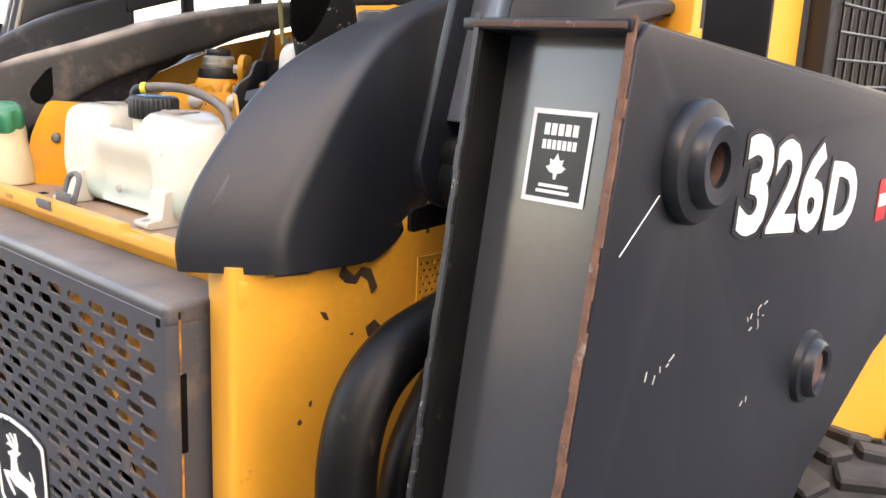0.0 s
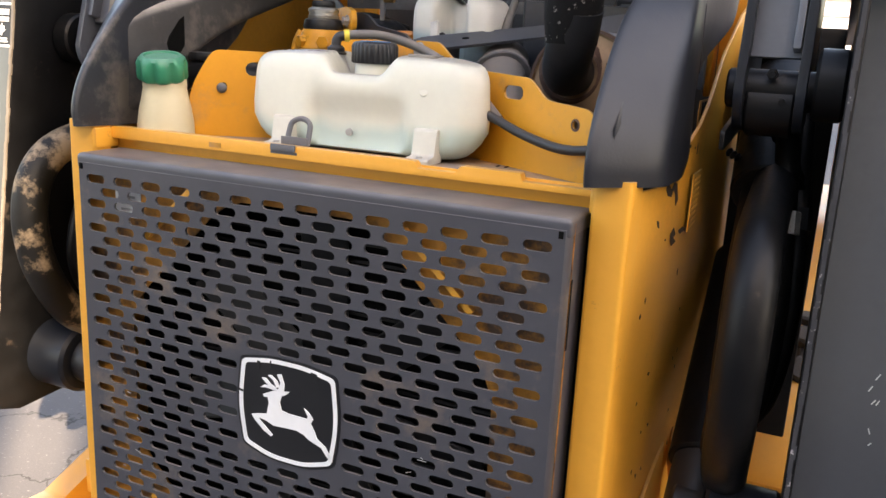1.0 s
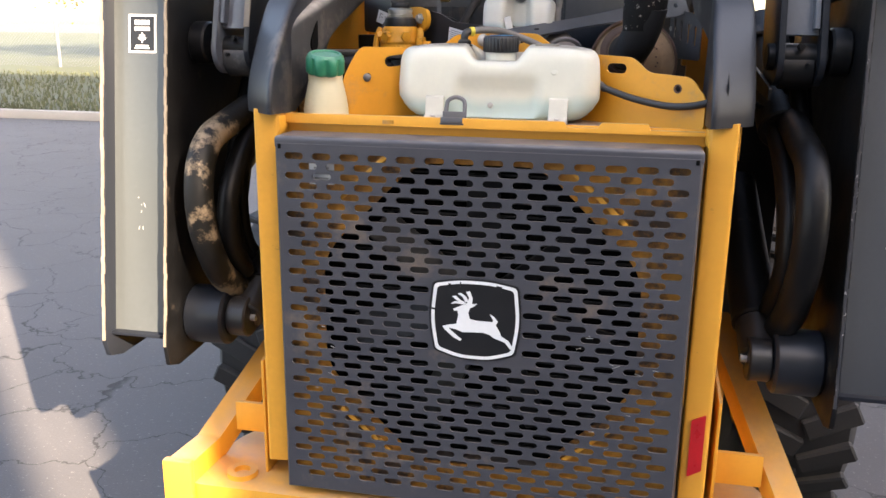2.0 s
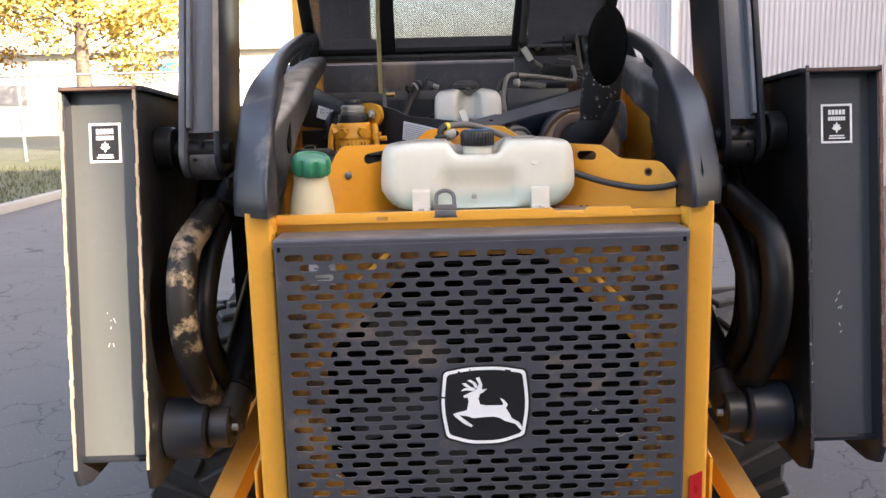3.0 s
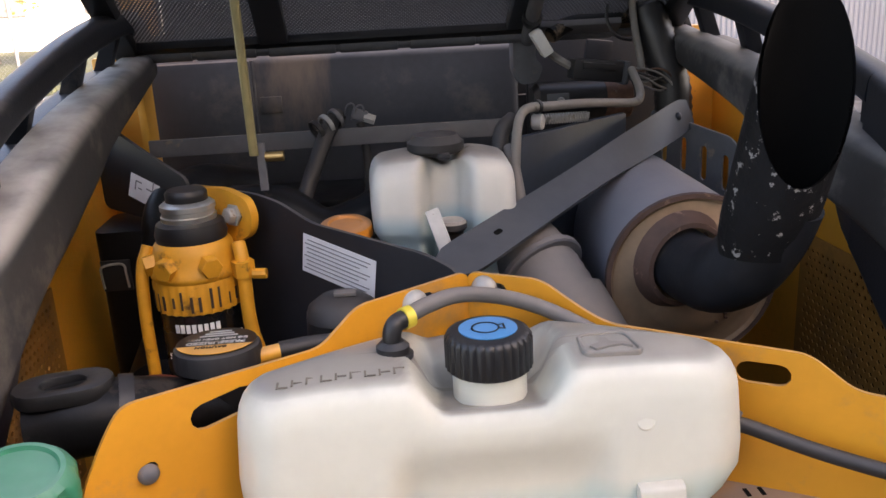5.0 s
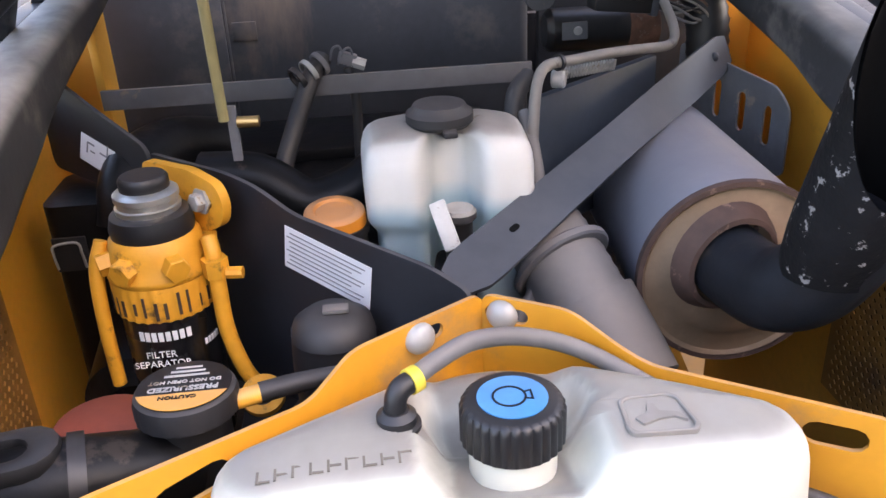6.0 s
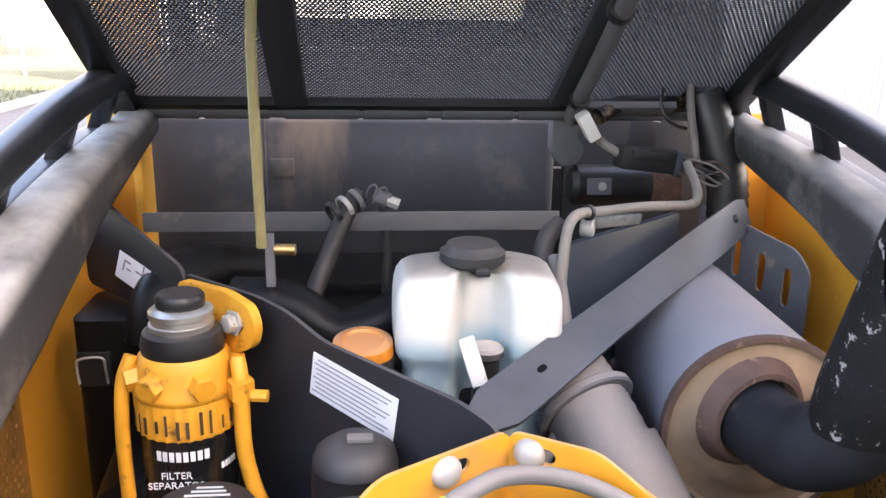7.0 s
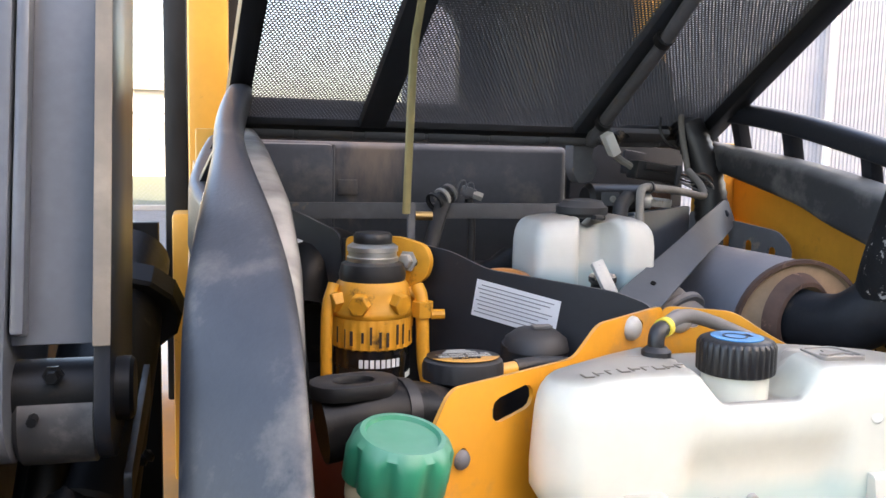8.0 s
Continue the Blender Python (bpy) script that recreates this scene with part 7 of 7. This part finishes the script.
lb2, ld, ll = brace("short_brace", (-0.440, 0.708), (-0.296, 0.570), [(0.0, 1.40), (0.0, 1.530), (0.20, 1.512), (0.55, 1.486), (0.97, 1.458), (1.0, 1.437), (1.0, 1.39)], "short dark steel brace with a white instruction label")
pp = plane_pose((-0.363 - 0.69 * 0.0036, 0.6345 - 0.722 * 0.0036, 1.442), (0.722, -0.692, -0.22), (0.1, 0.12, 1))
c = box((0.062, 0.048, 0.0006), bev=0)
c.transform(pp)
l2 = part("label", c, PAPER, lb2, "white label with faint drawings", 0)
bars("label_drawing", [(-0.012, 0.000, 0.012, 0.0018), (-0.018, -0.006, 0.0018, 0.012), (0.012, -0.004, 0.014, 0.0018), (0.018, 0.003, 0.0018, 0.012), (-0.008, -0.008, 0.008, 0.0016)], pp @ Matrix.Translation((0, 0, 0.0006)), PRINT, l2)
lb3, ld, ll = brace("shroud_plate", (-0.301, 0.581), (0.0, 0.302), [(0.0, 1.20), (0.0, 1.450), (0.30, 1.450), (0.40, 1.444), (0.52, 1.426), (0.90, 1.414), (1.0, 1.402), (1.0, 1.20)], "dark steel shroud plate with a white text label")
nrm = Vector((ld.y, -ld.x, 0))
mid = Vector((-0.301, 0.581, 0)) + ld * ll * 0.610 + nrm * 0.0032 + Vector((0, 0, 1.384))
pp = plane_pose(mid, ld + Vector((0, 0, -0.16)), (0, 0, 1))
c = box((0.106, 0.044, 0.0006), bev=0)
c.transform(pp)
l3 = part("label", c, PAPER, lb3, "white printed label", 0)
bars("label_print", [(-0.004 * (k % 3), 0.0165 - 0.0047 * k, 0.092 - 0.014 * (k % 3 == 2), 0.0012) for k in range(8)], pp @ Matrix.Translation((0, 0, 0.0006)), PRINT, l3, "rows of fine print")

# ---- muffler and exhaust ----
mf = thing("muffler", (0.24, 0.55, 1.23), "dull grey steel muffler with a rusty heat-stained end", "muffler")
MA, MZ = Vector((0.266, 0.400, 1.342)), Vector((0.286, 0.715, 1.338))
MS = 0.90
mlen = (MZ - MA).length
mm = aim(MA, MZ)
part("shell", lathe([(0.102, 0.006), (0.1035, 0.012), (0.1025, 0.016), (0.1025, mlen - 0.015), (0.092, mlen), (0, mlen)], 48, mm @ Matrix.Diagonal((MS, MS, 1, 1))), MUFFLER, mf, "dull grey shell")
part("end_seam", lathe([(0.100, -0.002), (0.1055, -0.002), (0.1060, 0.006), (0.1030, 0.010)], 48, mm @ Matrix.Diagonal((MS, MS, 1, 1))), RUST_BROWN, mf, "rusty end seam")
part("end_cap", lathe([(0.1005, 0.0), (0.096, 0.003), (0.076, 0.001), (0.071, -0.003), (0.066, -0.006), (0.052, -0.010), (0.045, -0.011), (0, -0.012)], 48, mm @ Matrix.Diagonal((MS, MS, 1, 1))), HEAT_STEEL, mf, "dished heat-stained end cap")
rnd = random.Random(8)
for k in range(14):
    a = rnd.uniform(60, 240)
    p = mm @ Vector((rnd.uniform(0.05, 0.062) * math.cos(radians(a)), rnd.uniform(0.05, 0.062) * math.sin(radians(a)), -0.0105))
    part("spot_weld", lathe([(0.0022, 0.001), (0.0016, -0.001), (0, -0.0012)], 8, Matrix.Translation(p) @ mm.to_3x3().to_4x4()), RUST_BROWN, mf)
ex = thing("exhaust_stack", (0.29, 0.30, 1.28), "sooty black exhaust elbow and stack with a slant-cut mouth", "exhaust pipe")
part("outlet_ring", lathe([(0.042, 0.014), (0.047, 0.013), (0.051, 0.007), (0.054, 0.0), (0.056, -0.004), (0.042, -0.004)], 32, aim((0.250, 0.390, 1.366), (0.262, 0.33, 1.362))), RUST_BROWN, ex, "rusty outlet ring")
part("elbow", sweep([(0.250, 0.396, 1.366), (0.253, 0.360, 1.365), (0.260, 0.318, 1.371), (0.272, 0.286, 1.393), (0.284, 0.266, 1.428), (0.291, 0.255, 1.462)], 0.0370, 28, 8), ELBOW, ex, "dark blued elbow")


def stack():
    """The upright pipe, wider than the elbow, cut off on a slant so that its mouth faces back."""
    ax0, ax1 = Vector((0.279, 0.272, 1.410)), Vector((0.297, 0.203, 1.655))
    b = bmesh.new()
    n = 32
    prof = ((0.0385, 0.0), (0.0405, 0.07), (0.0425, 0.15), (0.0432, 0.23))
    rows = []
    for r, f in prof + ((0.0430, 1.0),):
        ring_ = []
        for i in range(n):
            a = 2 * math.pi * i / n
            x, y = r * math.cos(a), r * math.sin(a)
            if f < 1:
                p = ax0.lerp(ax1, f) + Vector((x, y, 0))
            else:
                k = (y + r) / (2 * r)
                p = ax0.lerp(ax1, 0.295 + 0.70 * k) + Vector((x, y, 0))
            ring_.append(b.verts.new(p))
        rows.append(ring_)
    for p, q in zip(rows, rows[1:]):
        for i in range(n):
            b.faces.new((p[i], p[(i + 1) % n], q[(i + 1) % n], q[i]))
    return b


def stack_inside():
    b = stack()
    a0, a1 = Vector((0.279, 0.272, 1.410)), Vector((0.297, 0.203, 1.655))
    for v in b.verts:
        c = a0.lerp(a1, (v.co.z - a0.z) / (a1.z - a0.z))
        d = Vector((v.co.x - c.x, v.co.y - c.y, 0))
        v.co -= d * 0.06
    b.faces.new([v for v in b.verts][:32])
    return b


part("stack_pipe", stack(), SOOT, ex, "sooty pipe with flaking paint")
part("stack_inside", stack_inside(), SOOT_AND_SHADE, ex, "sooty inside")
fl_ = thing("flex_pipe", (0.14, 0.45, 1.15), "grey wrapped flexible exhaust pipe below the brace", "exhaust pipe")
part("pipe", sweep([(0.085, 0.520, 1.37), (0.098, 0.465, 1.362), (0.115, 0.42, 1.335), (0.140, 0.37, 1.285), (0.165, 0.32, 1.23), (0.18, 0.28, 1.18)], 0.043, 20, 10, 0.012), GREY_HOSE, fl_, "grey wrapped pipe")
for a_, z_ in (((0.1050, 0.446, 1.352), (0.1085, 0.438, 1.347)), ((0.1545, 0.337, 1.252), (0.158, 0.330, 1.245))):
    part("pipe_clamp", rod(a_, z_, 0.0520, 28, 0.002), DUSTY_STEEL, fl_, "dull steel pipe clamp")
part("pipe_sleeve", sweep([(0.122, 0.405, 1.322), (0.140, 0.37, 1.285), (0.150, 0.345, 1.262)], 0.0495, 20, 5), GREY_HOSE, fl_, "grey pipe sleeve")
sb = thing("slotted_bracket", (0.37, 0.72, 1.36), "grey slotted steel bracket beside the muffler", "bracket")
b = prism(rounded([(0.0, 1.31), (0.0, 1.440), (0.18, 1.418), (0.205, 1.395), (0.205, 1.31)], 0.012), -0.002, 0.002, "y", holes=[stadium(0.035 + 0.045 * k, 1.388 - 0.007 * k, 0.050, 0.013, 5, 90) for k in range(4)], bev=0.0006, seg=1)
b.transform(Matrix.Translation((0.362, 0.825, 0.030)) @ Matrix.Rotation(math.atan2(-0.19, 0.062), 4, "Z"))
part("plate", b, DUSTY_STEEL, sb, "grey slotted plate")
bolt("bracket_bolt", (0.369, 0.819, 1.415), (0.362, 0.813, 1.415), 0.007, ZINC, sb, False, "plated bolt")

# ---- front of the bay ----
tk = thing("fuel_tank", (-0.13, 1.0, 1.30), "black steel tank across the front of the bay, dirt-streaked", "tank")
part("tank_shell", box((0.60, 0.12, 0.36), (-0.123, 1.006, 1.396), bev=0.014, seg=3), TANK_STEEL, tk, "black tank shell")
part("tank_fold", box((0.17, 0.13, 0.355), (-0.340, 1.003, 1.394), bev=0.010), TANK_STEEL, tk, "folded tank end")
part("stamped_plate", box((0.034, 0.003, 0.026), (-0.230, 0.9452, 1.498), bev=0.001), TANK_STEEL, tk, "small stamped plate")
part("weld_bead", rod((-0.255, 0.945, 1.57), (-0.255, 0.945, 1.24), 0.003, 8), TANK_STEEL, tk, "weld seam of the fold")
cb = thing("cross_bar", (-0.16, 0.74, 1.46), "flat grey steel bar across the bay", "bar")
part("bar", box((0.50, 0.006, 0.023), (-0.120, 0.700, 1.476), bev=0.001), DUSTY_STEEL, cb, "flat steel bar")
part("strut", box((0.010, 0.006, 0.17), (-0.207, 0.567, 1.411), bev=0.001), DUSTY_STEEL, cb, "thin upright strut")
part("fitting", rod((-0.202, 0.565, 1.479), (-0.180, 0.563, 1.479), 0.006, 10), BRASS, cb, "brass fitting")
ph = thing("pressure_hose", (-0.1, 0.75, 1.3), "black hose with metal clips rising to the cross bar", "hose")
part("hose", sweep([(-0.185, 0.66, 1.37), (-0.165, 0.69, 1.42), (-0.135, 0.73, 1.485), (-0.12, 0.75, 1.502)], 0.011, 12, 6), RUBBER, ph, "black hose")
for k in range(3):
    c = Vector((-0.150 + 0.013 * k, 0.722 + 0.008 * k, 1.486 + 0.006 * k))
    part("clip", lathe([(0.0115, -0.003), (0.0145, -0.003), (0.0145, 0.003), (0.0115, 0.003)], 16, aim(c, c + Vector((0.7, 0.45, 0.4)))), (BLACK, ZINC, DUSTY_STEEL)[k], ph, "worn hose clip")
for k in range(2):
    o = Vector((-0.112 + 0.012 * k, 0.742, 1.500 - 0.003 * k))
    part("wire_loop", sweep([o, o + Vector((0.004, -0.004, 0.014)), o + Vector((0.012, -0.003, 0.016)), o + Vector((0.014, 0.0, 0.003)), o + Vector((0.008, 0.002, -0.006))], 0.0014, 6, 5), DUSTY_STEEL, ph, "bent wire clip ear")
part("valve_body", box((0.022, 0.014, 0.014), (-0.092, 0.746, 1.500), (0, 18, 0), 0.003), DUSTY_STEEL, ph, "dull valve body")
part("valve_nut", rod((-0.086, 0.744, 1.497), (-0.072, 0.742, 1.492), 0.007, 6), ZINC, ph, "plated nut", 20)
part("thin_hose", sweep([(-0.092, 0.745, 1.49), (-0.086, 0.745, 1.45), (-0.088, 0.74, 1.38)], 0.006, 10, 5), RUBBER, ph, "thin black hose")

ph.location += Vector((0.005, -0.040, 0.004))

el = thing("wiring_harness", (0.28, 0.9, 1.5), "black wiring harness with plugs beside the hinge", "wiring")
plug = part("plug_body", box((0.084, 0.034, 0.030), (0.264, 0.880, 1.482), (0, 7, 4), 0.004), BLACK, el, "black plug block")
part("plug_latch", box((0.050, 0.006, 0.010), (0.262, 0.861, 1.489), (0, 7, 4), 0.001), BLACK, plug, "latch on the plug")
part("plug_seal", box((0.010, 0.038, 0.034), (0.302, 0.882, 1.477), (0, 7, 4), 0.003), DARK_STEEL, plug, "grey seal")
part("loom", sweep([(0.196, 0.892, 1.510), (0.208, 0.885, 1.500), (0.224, 0.880, 1.490)], 0.006, 8, 5), BEIGE_PIPE, el, "pale wires")
for k in range(7):
    lift = 0.010 * math.sin(k * 1.7)
    part("wire", sweep([(0.305, 0.874 + 0.003 * k, 1.484 - 0.002 * k), (0.328, 0.868 + lift * 0.4, 1.482 - 0.004 * k), (0.352, 0.862, 1.474 + lift - 0.003 * k), (0.374, 0.866 + 0.003 * k, 1.455 + lift), (0.372, 0.880, 1.430)], 0.0018, 6, 6), (BEIGE_PIPE, RUST_BROWN, BLACK, GREY_HOSE, BLACK, BEIGE_PIPE, DUSTY_STEEL)[k], el)
part("loom_sleeve", sweep([(0.335, 0.94, 1.60), (0.345, 0.925, 1.575), (0.356, 0.910, 1.54), (0.368, 0.900, 1.50), (0.382, 0.890, 1.45), (0.385, 0.885, 1.40)], 0.028, 16, 8, 0.035), BLACK, el, "ribbed black sleeve")
part("loom_branch", sweep([(0.200, 0.905, 1.535), (0.235, 0.925, 1.550), (0.285, 0.93, 1.552), (0.33, 0.94, 1.56)], 0.012, 10, 6), HOSE_WORN, el, "taped branch of the harness")
part("thin_lead", sweep([(0.285, 0.90, 1.575), (0.282, 0.895, 1.555), (0.290, 0.89, 1.535), (0.305, 0.888, 1.525), (0.318, 0.89, 1.522)], 0.0025, 6, 6), BLACK, el, "thin looped lead")
part("upright_pipe", sweep([(0.318, 0.895, 1.60), (0.322, 0.892, 1.55), (0.330, 0.885, 1.50), (0.332, 0.880, 1.47)], 0.0055, 10, 6), BEIGE_PIPE, el, "dusty upright pipe")
el.location += Vector((0.004, -0.085, 0.054))
mo = thing("starter_relay", (0.23, 0.94, 1.40), "black electric motor with a rusty orange band", "motor")
part("motor_body", rod((0.168, 0.918, 1.449), (0.330, 0.925, 1.446), 0.030, 24, 0.008), BLACK, mo, "black motor body")
part("orange_band", rod((0.284, 0.9232, 1.4468), (0.328, 0.925, 1.446), 0.0308, 24, 0.001), RUST_EDGE, mo, "rusty orange band")
tag = part("motor_plate", box((0.036, 0.003, 0.024), (0.205, 0.889, 1.452), (-6, 0, 2), 0.002), DUSTY_STEEL, mo, "pale tag plate")
part("plate_rivet", lathe([(0.0065, 0), (0.005, 0.002), (0, 0.0025)], 14, aim((0.209, 0.8875, 1.452), (0.209, 0.86, 1.452))), ZINC, tag, "round rivet")
part("bracket_casting", prism(rounded([(0.138, 1.568), (0.165, 1.572), (0.178, 1.545), (0.172, 1.520), (0.186, 1.505), (0.176, 1.482), (0.150, 1.478), (0.138, 1.500)], 0.008), 0.905, 0.940, "y", bev=0.006), DUSTY_STEEL, mo, "grimy pale bracket casting")
part("return_spring", sweep([(0.158 + 0.0012 * k, 0.908, 1.512 - 0.0014 * k + (0.010 if k % 2 else -0.002)) for k in range(14)], 0.0016, 5, 2), DUSTY_STEEL, mo, "small zigzag spring")
part("side_panel", box((0.24, 0.02, 0.36), (0.30, 1.02, 1.40), bev=0.004), BAY_STEEL, mo, "dark panel")
part("rust_bracket", box((0.045, 0.012, 0.045), (0.292, 0.975, 1.515), (0, 8, 0), 0.004), BAY_STEEL, mo, "grimy bracket")
mo.location += Vector((0.018, -0.030, 0.034))
gp = thing("heater_pipe", (0.1, 0.6, 1.35), "dusty beige heater pipe bent along the front of the bay", "pipe")
part("pipe", sweep([(0.086, 0.500, 1.36), (0.090, 0.505, 1.44), (0.096, 0.520, 1.492), (0.104, 0.535, 1.513), (0.117, 0.547, 1.520), (0.145, 0.566, 1.518), (0.195, 0.603, 1.514), (0.243, 0.637, 1.508), (0.280, 0.664, 1.503), (0.297, 0.684, 1.506), (0.302, 0.705, 1.520), (0.302, 0.740, 1.54)], 0.0058, 12, 8), BEIGE_PIPE, gp, "beige bent pipe")
part("pipe_insulation", sweep([(0.074, 0.530, 1.36), (0.076, 0.535, 1.44), (0.082, 0.548, 1.490), (0.10, 0.562, 1.506)], 0.0105, 12, 6), RUBBER, gp, "dark pipe beside it")
part("pipe_tie", lathe([(0.007, -0.002), (0.0088, -0.002), (0.0088, 0.002), (0.007, 0.002)], 12, aim((0.128, 0.555, 1.5195), (0.145, 0.566, 1.518))), BLACK, gp, "black tie")
part("pipe_boss", rod((0.124, 0.568, 1.500), (0.137, 0.562, 1.500), 0.010, 12, 0.002), ZINC, gp, "plated fitting")
part("spring", sweep([(0.140 + 0.0020 * k, 0.590 + 0.0014 * k, 1.499 - 0.0002 * k + (0.0055 if k % 2 else -0.0055)) for k in range(38)], 0.0018, 5, 2), ZINC, gp, "small coil spring")
part("blue_panel", box((0.235, 0.012, 0.16), (0.190, 0.628, 1.405), (0, 0, 40), 0.004), BLUE_STEEL, gp, "blue-grey metal panel")
ac = thing("air_cleaner", (-0.36, 0.55, 1.1), "black plastic air cleaner housing with a wire clip", "air cleaner")
part("side_box", prism(rounded([(-0.428, 0.592), (-0.315, 0.592), (-0.295, 0.615), (-0.295, 0.70), (-0.428, 0.70)], 0.018), 1.10, 1.392, "z", bev=0.014, seg=3), GREASY, ac, "black side box")
part("housing", rod((-0.330, 0.47, 1.200), (-0.335, 0.70, 1.240), 0.062, 32, 0.02), GREASY, ac, "black round housing")
part("latch_plate", box((0.036, 0.004, 0.040), (-0.405, 0.5895, 1.337), (0, 0, 0), 0.001), BLACK, ac, "black latch plate")
part("wire_clip", sweep([(-0.421, 0.585, 1.322), (-0.421, 0.581, 1.340), (-0.418, 0.580, 1.352), (-0.394, 0.580, 1.354), (-0.391, 0.581, 1.340), (-0.391, 0.585, 1.322)], 0.0016, 6, 5), ZINC, ac, "wire clip")
part("inlet", sweep([(-0.34, 0.60, 1.36), (-0.33, 0.62, 1.41), (-0.30, 0.68, 1.42), (-0.25, 0.74, 1.40)], 0.035, 18, 6), GREASY, ac, "black inlet duct")
en = thing("engine", (0, 0.6, 0.8), "dark grimy engine block deep in the bay", "engine")
part("block", box((0.42, 0.55, 0.42), (-0.02, 0.62, 1.00), bev=0.03), BLACK, en, "dark block")
part("valve_cover", box((0.22, 0.40, 0.13), (-0.07, 0.66, 1.29), bev=0.03, seg=3), GREASY, en, "black valve cover")
part("cover_ridge", sweep([(-0.25, 0.585, 1.415), (-0.19, 0.575, 1.412), (-0.14, 0.56, 1.385), (-0.09, 0.565, 1.395), (-0.06, 0.58, 1.41)], 0.028, 14, 6), GREASY, en, "curved black cover")
part("rear_tray", box((0.40, 0.15, 0.02), (-0.10, 0.86, 1.36), bev=0.004), GREASY, en, "dark tray")
part("belt_guard", box((0.30, 0.10, 0.30), (0.05, 0.26, 1.06), bev=0.02), BLACK, en)
